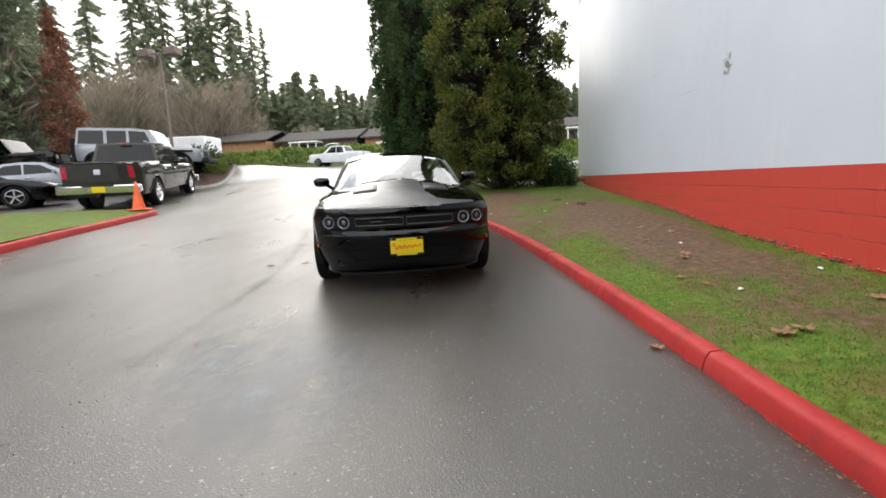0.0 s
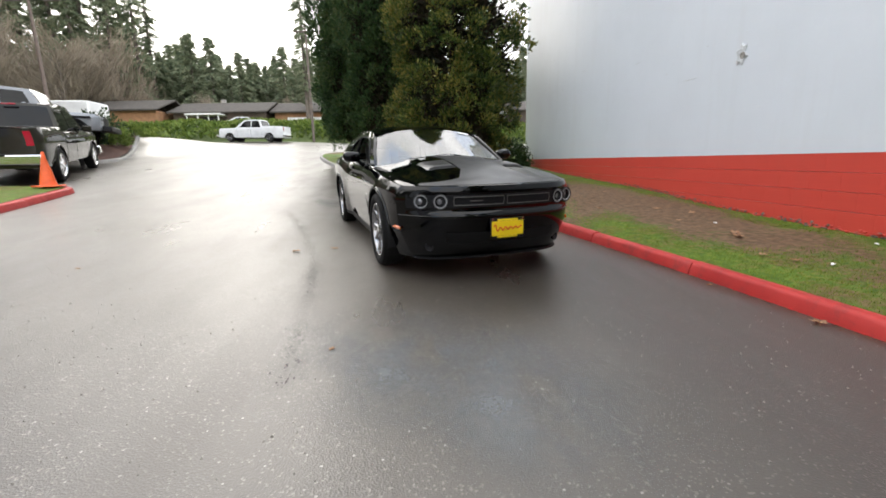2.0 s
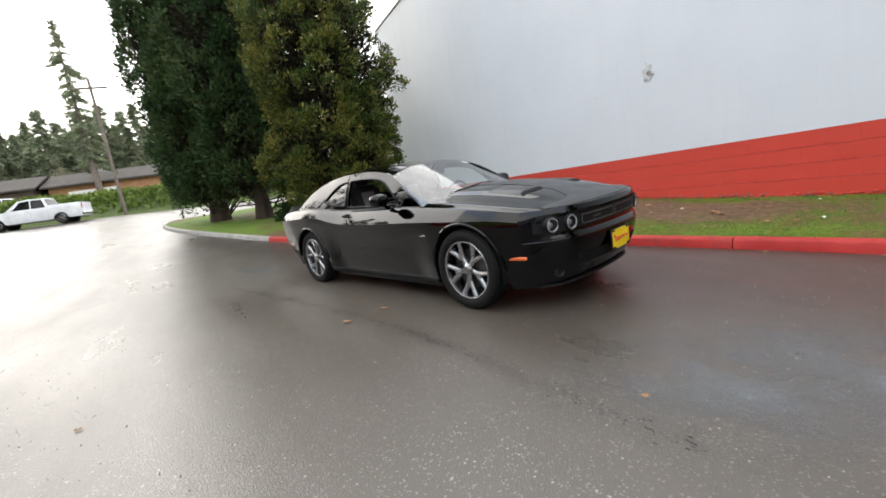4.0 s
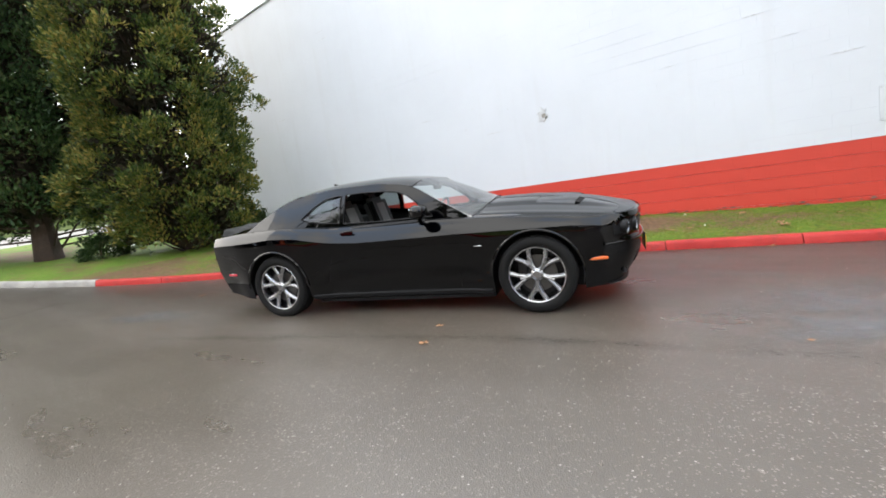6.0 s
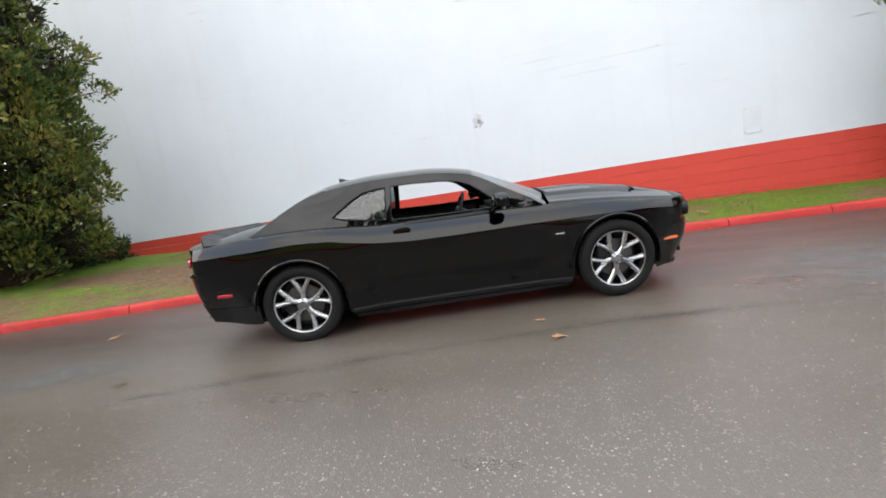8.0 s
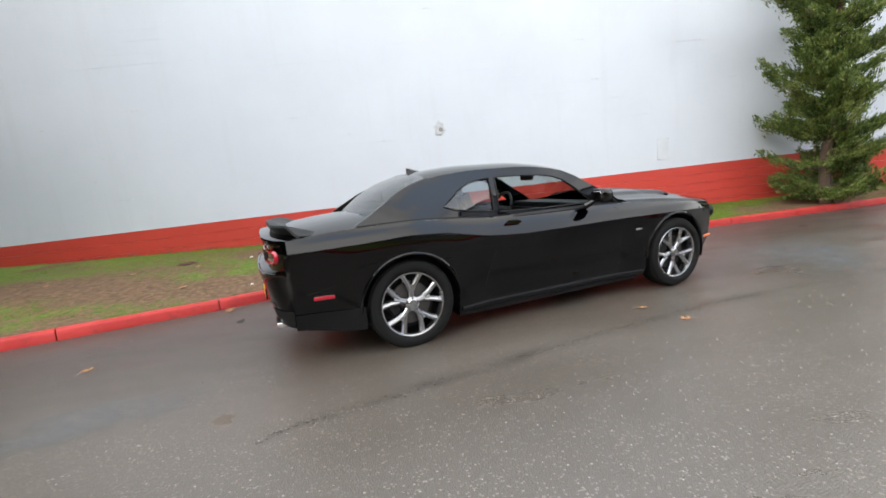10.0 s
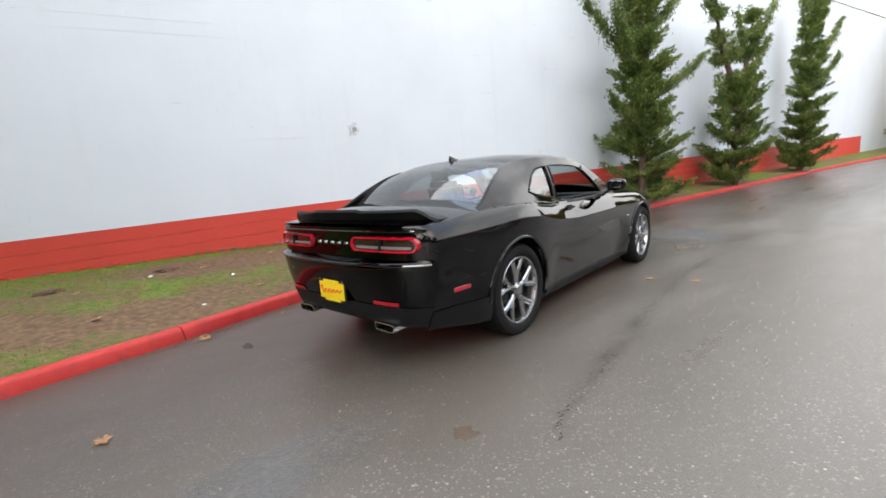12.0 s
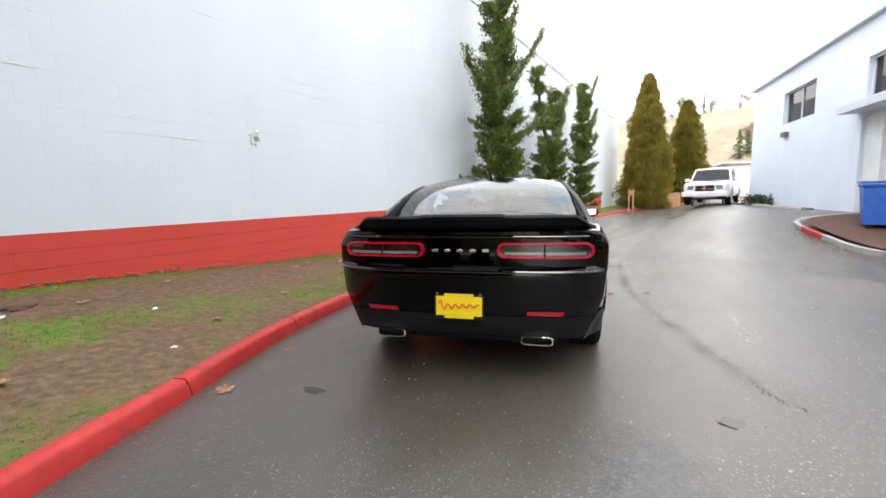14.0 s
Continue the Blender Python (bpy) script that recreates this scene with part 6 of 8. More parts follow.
def lawn_patch(name, poly, mat, label, dz=0.12, step=0.35, bareness=0.1):
    """A raised bed inside an outline, following the ground."""
    bm = bmesh.new()
    vs = [bm.verts.new((x, y, 0)) for x, y in poly]
    es = [bm.edges.new((vs[i], vs[(i + 1) % len(vs)])) for i in range(len(vs))]
    bmesh.ops.triangle_fill(bm, use_beauty=True, use_dissolve=False, edges=es)
    for _ in range(5):
        long = [e for e in bm.edges if e.calc_length() > step * 2]
        if not long:
            break
        bmesh.ops.subdivide_edges(bm, edges=long, cuts=1)
        bmesh.ops.triangulate(bm, faces=bm.faces)
    for v in bm.verts:
        v.co.z = G(v.co.x, v.co.y) + dz + 0.025 * noise.noise(Vector((v.co.x, v.co.y, 0)))
    ob = part(name, bm, mat)
    c2 = ob.data.color_attributes.new("bare", 'FLOAT_COLOR', 'POINT')
    c2.data.foreach_set("color", [bareness, bareness, bareness, 1.0] * len(ob.data.vertices))
    return tagged(ob, label, "lawn", kind="structure")


lawn_patch("lawn_island", [(p.x - 0.14, p.y - 0.02) for p in resample(ISL, 0.5)] + [(-11.6, 9.0), (-14, 8.2), (-20, 7.0), (-20, 0.6)], M["verge"], "bright green grass island edged with a red kerb")

# planted island past the pickup, with a lamp post
ISL2 = [(-14.0, 16.7), (-13.0, 16.9), (-13.1, 18.3), (-14.0, 20.6), (-15.4, 23.4), (-16.2, 24.4), (-17.5, 24.4)]
kerb_bed = thing("kerb", Matrix(), "plain grey concrete kerb round a planted bed", "kerb", kind="structure")
kerb_stones(kerb_bed, resample(ISL2, 0.145)[::-1], lambda p: M["concrete"], per=12)
lawn_patch("planting_bed", [(p.x - 0.14, p.y) for p in resample(ISL2, 0.5)] + [(-20, 23.0), (-19, 19.5), (-15.5, 17.6)], M["soil"], "planting bed of dark bark mulch", bareness=0.9)
for i, (x, y, r, h, m) in enumerate([(-14.6, 18.6, 0.7, 0.8, "leaf_bush"), (-14.3, 19.9, 0.55, 0.7, "leaf_hedge"), (-15.4, 20.6, 1.0, 1.1, "leaf_bush"), (-15.2, 22.4, 0.7, 0.7, "leaf_hedge"), (-16.4, 19.0, 0.9, 1.2, "leaf_bush"), (-16.3, 23.0, 0.6, 0.6, "leaf_rust")]):
    bush(x, y, G(x, y) + 0.1, r, h, m, 60 + i, "rounded shrub in the bark-mulched bed", 1500, 0.11, "shrubs in the bed")


def lamp_post(x, y, h, label):
    t = thing("street_lamp", pose(x, y, G(x, y)), label, "lamp post")
    part("post", cyl((0, 0, 0), (0, 0, h), 0.10, 0.06, 12), M["post_metal"], t)
    part("base", cyl((0, 0, 0), (0, 0, 0.7), 0.25, n=16), M["concrete"], t)
    for k in (-1, 1):
        arm = part("arm", cyl((0, 0, h - 0.1), (k * 0.5, 0, h - 0.05), 0.04, n=8), M["post_metal"], t)
        part("lamp_head", box(k * 0.85, 0, h - 0.02, 0.75, 0.6, 0.42, bevel=0.04), M["post_metal"], t, "brown box lamp head")
    return t


lamp_post(-19.2, 23.1, 8.8 - G(-19.2, 23.1) + 0.3, "tall brown steel car park lamp with two box heads")

# cone
def traffic_cone(x, y, z):
    t = thing("traffic_cone", pose(x, y, z), "bright orange plastic traffic cone on the island's end", "cone")
    bm = bmesh.new()
    lathe(bm, [(0.03, 0.15), (0.05, 0.145), (0.62, 0.035), (0.70, 0.026), (0.71, 0.018)], 24, axis='Z')
    part("cone_body", bm, M["cone"], t)
    part("cone_base", box(0, 0, 0.018, 0.40, 0.40, 0.036, bevel=0.012), M["cone"], t)


traffic_cone(-9.28, 9.75, G(-9.28, 9.75) + 0.13)

# hedge bank along the far edge
rng = np.random.default_rng(5)
BANK = [(-60, 41), (-30, 41), (-20, 41), (-8, 41), (4, 42.5), (30, 44)]
bm = bmesh.new()
rows = []
for x in np.arange(-62, 40, 1.5):
    y0 = interp(x, BANK)
    z0 = G(x, y0 - 2)
    rows.append([bm.verts.new((x, y0 + dy, z0 + dz + (0.15 * noise.noise(Vector((x * 0.3, dy, 0))) if dz > 0 else 0))) for dy, dz in ((-2.6, -0.1), (-1.8, 0.7), (-0.6, 1.45), (1.5, 1.7), (6, 1.7), (14, 1.65))])
for a, b in zip(rows, rows[1:]):
    for k in range(5):
        bm.faces.new((a[k], b[k], b[k + 1], a[k + 1]))
bank = part("bank", bm, M["field"])
tagged(bank, "grassy bank at the car park's far edge", "bank", kind="structure")
n = 24000
hx = rng.uniform(-60, 36, n)
hy0 = np.array([interp(x, BANK) for x in hx])
hd = rng.uniform(-2.3, 1.6, n)
lump = np.array([noise.noise(Vector((x * 0.35, d * 0.5, 4))) for x, d in zip(hx, hd)])
hz = np.array([G(x, y - 2) for x, y in zip(hx, hy0)]) + np.interp(hd, [-2.6, -1.8, -0.6, 1.6], [0.1, 0.85, 1.65, 1.9]) + 0.3 * lump + rng.uniform(-0.15, 0.25, n)
hedge = leaf_mesh("hedge", np.stack([hx, hy0 + hd, hz], 1), np.tile(np.array([0, -0.4, 0.8]), (n, 1)), 0.34, 0.6, rng, M["leaf_hedge"])
tagged(hedge, "low clipped green hedge along the bank", "hedge", kind="stuff")


# long low houses
def row_house(x0, x1, y, z, label, wall, gable=False, seed=0):
    r3 = random.Random(seed)
    t = thing("row_house", pose((x0 + x1) / 2, y, z), label, "house", "low houses beyond the hedge")
    L, D, H = x1 - x0, 8.0, 2.5
    part("wall", box(0, D / 2, H / 2 - 1.5, L, D, H + 3.0), M[wall], t, smooth=False)
    bm = bmesh.new()
    ov = 0.7
    pr = [(-ov, H - 0.05), (D / 2, H + 1.55), (D + ov, H - 0.05), (D + ov, H + 0.12), (D / 2, H + 1.75), (-ov, H + 0.12)]
    a = [bm.verts.new((-L / 2 - 0.5, p, q)) for p, q in pr]
    b = [bm.verts.new((L / 2 + 0.5, p, q)) for p, q in pr]
    for k in range(6):
        bm.faces.new((a[k], a[(k + 1) % 6], b[(k + 1) % 6], b[k]))
    bm.faces.new(a[::-1])
    bm.faces.new(b)
    rf = part("roof", bm, M["roof_tile"], t, "grey shingle roof", smooth=False)
    for k in range(int(L / 9)):
        x = -L / 2 + 4 + k * 9 + r3.uniform(-1, 1)
        if k % 2 == 0:
            part("chimney", box(x, D / 2 + 0.8, H + 1.9, 0.5, 0.5, 0.8), M["concrete"], rf, smooth=False)
        kind = r3.choice(("porch", "garage", "window"))
        if kind == "porch":
            pc = part("porch", box(x, -1.2, H - 0.35, 4.2, 2.2, 0.18, bevel=0.02), M["house_white"], t, "white porch roof on thin posts", smooth=False)
            for dx in (-1.9, -0.6, 0.7, 1.9):
                part("porch_post", box(x + dx, -2.1, 0.4, 0.12, 0.12, 3.3), M["house_white"], pc, smooth=False)
            part("window", box(x, -0.03, 1.3, 1.8, 0.08, 1.2), M["glass_dark"], t, smooth=False)
        elif kind == "garage":
            gd = part("garage_door", box(x, -0.04, 0.4, 4.6, 0.10, 3.0), M["house_white"], t, "wide white garage door", smooth=False)
            for q in range(3):
                part("door_panel", box(x, -0.10, 0.2 + q * 0.62, 4.4, 0.03, 0.54, bevel=0.01), M["house_white"], gd, smooth=False)
        else:
            wn2 = part("window", box(x, -0.03, 1.25, 2.2, 0.08, 1.2), M["glass_dark"], t, smooth=False)
            fr = part("window_frame", box(x, -0.06, 1.92, 2.4, 0.10, 0.10), M["house_white"], wn2, smooth=False)
            part("brick_panel", box(x + 2.4, -0.03, 0.6, 1.8, 0.10, 3.2), M["brick_tan"], t, smooth=False)
    return t


ZH = G(0, 60) + 2.7
row_house(-78, -52, 60, ZH + 0.4, "long low house with dark walls and a grey roof", "house_dark", seed=3)
row_house(-50, -33.5, 58, ZH + 0.3, "long low tan brick house with a gabled end", "brick_tan", seed=4)
row_house(-32.5, -21, 60, ZH + 0.1, "long low house with dark walls and porch", "house_dark", seed=6)
row_house(-20, -5, 61, ZH + 0.1, "long low house with white garage and brick", "brick_tan", seed=9)
row_house(-3, 26, 62, ZH, "long low house with dark walls and porch", "house_dark", seed=10)


# woods: a few kinds of fir and bare tree, repeated
def fir_mesh(seed, h, rad, mat, bare_to=0.25, gaps=0.25, n_br=190, dense=20):
    rng = np.random.default_rng(seed)
    cen, axs = [], []
    for k in range(n_br):
        f = bare_to + (1 - bare_to) * (k / n_br)
        if rng.uniform() < gaps * 0.5:
            continue
        a = rng.uniform(0, math.tau)
        ln = rad * (((1 - f) / (1 - bare_to)) ** 0.72) * (0.82 + 0.26 * math.sin(f * 23 + seed)) * rng.uniform(0.45, 1.2) + 0.18
        m = int(dense * ln) + 8
        s = rng.uniform(0.12, 1, m)
        d = np.array([math.cos(a), math.sin(a), -0.12])
        p = np.outer(s, d) * ln
        p[:, 2] += f * h - 0.28 * (s ** 2) * ln
        p += rng.normal(0, 0.15, (m, 3)) * np.array([1, 1, 0.45])
        cen.append(p)
        axs.append(np.tile(d, (m, 1)) + np.array([0, 0, -0.25]))
    return np.concatenate(cen), np.concatenate(axs), rng


def fir(x, y, z, h, rad, seed, label, bare_to=0.25, gaps=0.25, mat="leaf_fir", n_br=230, dense=44, leaf=0.36):
    t = thing("fir_tree", pose(x, y, z), label, "tree", "firs behind the houses")
    part("trunk", cyl((0, 0, -0.5), (0, 0, h * 0.97), 0.018 * h, 0.04, 8), M["grey_bark"], t)
    c, a, rng = fir_mesh(seed, h, rad, mat, bare_to, gaps, n_br, dense)
    leaf_mesh("crown", c, a, leaf, 0.36, rng, M[mat], t)
    return t


def bare_tree(x, y, z, h, seed, label):
    rng = np.random.default_rng(seed)
    t = thing("bare_tree", pose(x, y, z), label, "tree", "bare trees behind the houses")
    bm, tips = limb_bm(rng, h * 0.8, 0.16, 34, h * 0.42, 0.85, 0.5, 0.25)
    part("trunk", bm, M["grey_bark"], t)
    cen, axs = [], []
    for p, mid, end in tips:
        for _ in range(60):
            q = np.array(Vector(mid).lerp(Vector(end), rng.uniform(0, 1.25)))
            d = np.array(end - p)
            cen.append(q + rng.normal(0, h * 0.045, 3))
            axs.append(d / np.linalg.norm(d) + np.array([0, 0, 0.4]))
    leaf_mesh("crown", np.array(cen), np.array(axs), 1.3, 0.05, rng, M["twig"], t)
    return t


ZF = G(-50, 90) - 0.2
firs = [fir(-90, 95, ZF, 32, 4.6, 101, "tall dark fir with a dense crown", 0.2, 0.15),
        fir(-80, 92, ZF, 30, 4.0, 102, "tall fir with a bare lower trunk", 0.4, 0.35),
        fir(-62, 96, ZF, 27, 3.4, 103, "thin ragged fir with gaps in its crown", 0.3, 0.6),
        fir(-40, 110, ZF, 15, 4.2, 104, "young dense green fir", 0.04, 0.05, n_br=190, dense=34, leaf=0.40)]
bares = [bare_tree(-70, 80, ZF, 12, 111, "bare brown deciduous tree"), bare_tree(-60, 78, ZF, 14, 112, "bare grey-brown spreading tree"), bare_tree(-45, 76, ZF, 11, 113, "bare twiggy brown tree")]
r4 = random.Random(9)


def scatter(src, spots, size=1.0):
    for x, y, k in spots:
        o = src[k % len(src)]
        sc = r4.uniform(0.85, 1.12) * size
        copy_thing(o, pose(x, y, G(x, y) - 0.2, 0, 0, r4.uniform(0, 360)) @ Matrix.Diagonal((sc, sc, sc, 1)))


def at_az(az, d):
    return d * math.sin(radians(az)), d * math.cos(radians(az))


spots = []
for az, d, k in [(-62, 105, 0), (-58, 98, 1), (-55.5, 104, 0), (-53, 96, 0), (-51.5, 102, 2), (-49.8, 95, 0), (-48.5, 101, 1), (-45.6, 92, 2), (-41.9, 98, 0), (-40.6, 94, 1), (-39.2, 100, 0), (-36.9, 97, 0), (-35.6, 95, 1), (-34.6, 101, 0),
                 (-32.6, 96, 1), (-31.6, 103, 2), (-30.5, 97, 2), (-29.3, 104, 2), (-65, 100, 1), (-68, 104, 0), (-72, 96, 1), (-76, 100, 0), (-80, 96, 2), (-84, 102, 0)]:
    spots.append((*at_az(az, d), k))
scatter(firs[:3], spots, 1.32)
low = [(*at_az(az, r4.uniform(118, 150)), 0) for az in np.arange(-62, 20, 0.75)]
scatter(firs[3:], low, 1.65)
low2 = [(*at_az(az, r4.uniform(150, 175)), 0) for az in np.arange(-62, 20, 0.7)]
scatter(firs[3:], low2, 1.75)
scatter(firs[3:], [(*at_az(az, r4.uniform(100, 116)), 0) for az in np.arange(-40, 14, 0.95)], 1.4)
fx, fy = at_az(-14.4, 62)
copy_thing(firs[2], pose(fx, fy, G(fx, fy) - 0.2, 0, 0, 40) @ Matrix.Scale(0.8, 4))
fx, fy = at_az(-7.5, 75)
copy_thing(firs[1], pose(fx, fy, G(fx, fy) - 0.2, 0, 0, 40) @ Matrix.Scale(0.55, 4))
scatter(bares, [(*at_az(az, r4.uniform(72, 92)), i) for i, az in enumerate(np.arange(-66, -32, 1.5))], 1.25)
scatter(bares, [(*at_az(az, r4.uniform(72, 92)), i) for i, az in enumerate(np.arange(-31, 10, 1.5))], 0.6)

# rust-leaved columnar tree and the twiggy one beside it
def rust_profile(f):
    return min(1.0, 0.35 + 2.2 * f) * (1 - f ** 2.2) ** 0.7


rx, ry = at_az(-48.4, 34)
clump_tree("columnar_tree", rx, ry, G(rx, ry) - 0.1, 9.3, 1.0, "narrow columnar tree with rust-red dry leaves", "tree", "leaf_rust", 71, 260, 120, 0.13, 0.6, rust_profile, trunk=0.12, bottom=0.12, csize=(0.25, 0.45))
bx, by = at_az(-53.5, 36)
bare_tree(bx, by, G(bx, by) - 0.1, 9.5, 72, "bare brown deciduous tree on the bank")
px, py = at_az(-14.9, 38.5)
pole = thing("utility_pole", pose(px, py, G(px, py)), "weathered grey wooden utility pole", "pole")
part("pole", cyl((0, 0, 0), (0, 0, 9), 0.11, 0.08, 10), M["grey_bark"], pole)
part("cross_arm", box(0, 0, 8.4, 1.8, 0.1, 0.12), M["grey_bark"], pole)

# unseen firs added behind the camera: they close the west and darken reflections
for i, (x, y) in enumerate([(-34, -20), (-38, -12), (-33, -5), (-39, 2), (-36, 8), (-42, 14), (-34, 18), (-40, 24), (-36, 30), (-30, -27), (-42, 34)]):
    copy_thing(firs[i % 4], pose(x, y, G(x, y) - 0.2, 0, 0, i * 77) @ Matrix.Scale(0.55 if i % 4 < 3 else 0.9, 4))

# nearer unseen row, added to darken the car's lower side and the asphalt
for i in range(22):
    x, y = -29.5 + r4.uniform(-1.5, 1.5), -16 + i * 1.9
    copy_thing(firs[(3, 0, 3, 1)[i % 4]], pose(x, y, G(x, y) - 0.2, 0, 0, i * 67) @ Matrix.Scale((0.95, 0.62, 0.85, 0.66)[i % 4], 4))

# ---- beyond the wall's near end: pale building, bed, bin, hill ----
hv, hf = [], []
hx_l, hy_l = np.linspace(-120, 160, 57), np.linspace(-190, -62, 27)
for y in hy_l:
    for x in hx_l:
        rise = soft_step((-60 - y) / 60)
        z = 0.3 + 25 * rise * (0.62 + 0.25 * math.sin(x * 0.021 + 2.2) + 0.12 * noise.noise(Vector((x * 0.03, y * 0.03, 0)))) + 2.2 * noise.noise(Vector((x * 0.09, y * 0.09, 4))) * rise
        hv.append((x, y, z))
hf = grid_faces(27, 57)
hill = mesh_ob("backdrop_hill", hv, hf, M["hill"], smooth=True)
tagged(hill, "dry tan hillside with scattered shrubs", "hill", kind="structure")


def hill_z(x, y):
    rise = soft_step((-60 - y) / 60)
    return 0.3 + 25 * rise * (0.62 + 0.25 * math.sin(x * 0.021 + 2.2) + 0.12 * noise.noise(Vector((x * 0.03, y * 0.03, 0)))) + 2.2 * noise.noise(Vector((x * 0.09, y * 0.09, 4))) * rise


for i in range(42):
    x, y = r4.uniform(-70, 70), r4.uniform(-150, -78)
    copy_thing(bares[i % 3] if i % 3 else firs[3], pose(x, y, hill_z(x, y) - 0.3, 0, 0, i * 31) @ Matrix.Scale(r4.uniform(0.25, 0.5), 4))
for i, (az, d, sc) in enumerate([(187, 95, 0.62), (190.5, 88, 0.45), (183.5, 92, 0.35), (192.5, 99, 0.3), (180.0, 96, 0.4), (195, 93, 0.4)]):
    x, y = -3.6 + d * math.sin(radians(az)), 11 + d * math.cos(radians(az))
    copy_thing(firs[3], pose(x, y, hill_z(x, y) - 0.3, 0, 0, i * 50) @ Matrix.Scale(sc, 4))
for i in range(26):
    x = -75 + i * 6 + r4.uniform(-2, 2)
    copy_thing(firs[(i * 2) % 4], pose(x, -158, hill_z(x, -158) - 0.5, 0, 0, i * 31) @ Matrix.Scale(0.26 if i % 2 else 0.34, 4))

# ---- other parked vehicles ----
def road_wheel(r, w, parent, s, y, z, rim_mat="alloy", spokes=6):
    """Wheel with tyre, rim and spokes; the outer face looks along +y or -y by the sign of y."""
    k = 1 if y > 0 else -1
    bm = bmesh.new()
    lathe(bm, [(-w / 2, r * 0.66), (w / 2 - 0.03, r * 0.66), (w / 2, r * 0.70), (w / 2 + 0.004, r * 0.66), (w / 2 - 0.03, r * 0.60)], 28)
    wh = part("wheel", bm, M[rim_mat], parent)
    wh.matrix_basis = pose(s, y, z, 0, 0, 0 if k > 0 else 180)
    bm = bmesh.new()
    lathe(bm, [(-w / 2, r * 0.66), (-w / 2, r * 0.92), (-w / 2 + 0.03, r), (w / 2 - 0.03, r), (w / 2, r * 0.92), (w / 2, r * 0.70)], 32)
    part("tyre", bm, M["rubber"], wh)
    part("wheel_back", cyl((0, -0.03, 0), (0, -0.02, 0), r * 0.65, n=24), M["alloy_dark"], wh)
    bm = bmesh.new()
    for q in range(spokes):
        add_box(bm, 0, w / 2 - 0.03, r * 0.34, r * 0.17, 0.03, r * 0.62, bevel=0.008, m=Matrix.Rotation(q * math.tau / spokes, 4, 'Y'))
    add_cyl(bm, (0, w / 2 - 0.05, 0), (0, w / 2 + 0.005, 0), r * 0.16)
    part("spokes", bm, M[rim_mat], wh)
    return wh


def vehicle(name, m, label, category, paint, spec, group=""):
    """A car or truck: nose at 0, tail at L, lofted lower body with wheel arches, greenhouse with panes, lamps, bumpers and wheels."""
    t = thing(name, m, label, category, group)
    L, W, R, wf, wr, clear = spec["L"], spec["W"] / 2, spec["R"], spec["wf"], spec["wr"], spec["clear"]
    top = smooth_curve(spec["top"])
    AR = R * 1.17
    plan = smooth_curve([(0.0, 0.80), (0.12, 0.92), (0.5, 0.985), (L / 2, 1.0), (L - 0.5, 0.985), (L - 0.1, 0.94), (L, 0.86)])

    def hw(s, z):
        f = (z - clear) / max(0.1, top(s) - clear)
        return W * plan(s) * interp(f, [(0, 0.94), (0.2, 0.985), (0.6, 1.0), (0.85, 0.99), (1.0, 0.94)])

    def low(s):
        z = clear
        for c in (wf, wr):
            d = abs(s - c)
            if d < AR:
                z = max(z, R + math.sqrt(AR * AR - d * d))
        return min(z, top(s) - 0.03)

    st = set(np.round(np.linspace(0, L, 34), 3))
    for c in (wf, wr):
        for k in range(-8, 9):
            st.add(round(c + AR * math.sin(k / 8 * math.pi / 2), 3))
    st = sorted(s for s in st if 0 <= s <= L)
    sh = Sheets()
    for sg in (1, -1):
        sh.grid([[(s, sg * hw(s, low(s) + (top(s) - low(s)) * k / 8), low(s) + (top(s) - low(s)) * k / 8) for k in range(9)] for s in st])
    us = np.linspace(-1, 1, 13)
    bow = spec.get("bow", 0.14)
    sh.grid([[(s + bow * (u * u - 1) * (1 if s < 0.3 else 0) * (1 - s / 0.3) - bow * 0.5 * (u * u - 1) * (1 if s > L - 0.3 else 0) * (1 - (L - s) / 0.3), u * hw(s, top(s)), top(s) + 0.03 * (1 - u * u)) for u in us] for s in st])
    zf = np.linspace(clear, top(0), 9)
    sh.grid([[(bow * (u * u - 1), u * hw(0, z), z) for u in us] for z in zf])
    zr = np.linspace(clear, top(L), 9)
    sh.grid([[(L - bow * 0.5 * (u * u - 1), u * hw(L, z), z) for u in us] for z in zr])
    part("body", sh.bm(0.003), M[paint], t, angle=34)
    part("underbody", box(L / 2, 0, clear + 0.12, L * 0.94, W * 1.5, 0.2), M["plastic"], t, smooth=False)
    cabin = spec["cabin"]
    rw = spec.get("roof_w", 0.80)
    zb = min(z for _, z in cabin)
    zt = max(z for _, z in cabin)

    def cy(z):
        f = (z - zb) / (zt - zb)
        return W * (0.93 * (1 - f) + rw * f)

    sh = Sheets()
    for sg in (1, -1):
        merge_bm = fill_sheet([cabin], lambda s, z: cy(z), sg, 0)
        if sg == 1:
            cab2 = merge_bm
        else:
            merge(cab2, merge_bm)
    front_n = spec.get("front_n", 1)
    for i in range(len(cabin) - 1):
        (s0, z0), (s1, z1) = cabin[i], cabin[i + 1]
        q = Sheets()
        q.grid([[(s, u * cy(z), z + 0.03 * (1 - u * u) * ((z - zb) / (zt - zb))) for u in np.linspace(-1, 1, 9)] for s, z in ((s0 + (s1 - s0) * k / 3, z0 + (z1 - z0) * k / 3) for k in range(4))])
        merge(cab2, q.bm())
    part("cabin", cab2, M[paint], t, angle=30)
    for kind, i in (("windscreen", 0), ("rear_window", len(cabin) - 2)):
        (s0, z0), (s1, z1) = cabin[i], cabin[i + 1]
        q = Sheets()
        o = -0.012 if i == 0 else 0.012
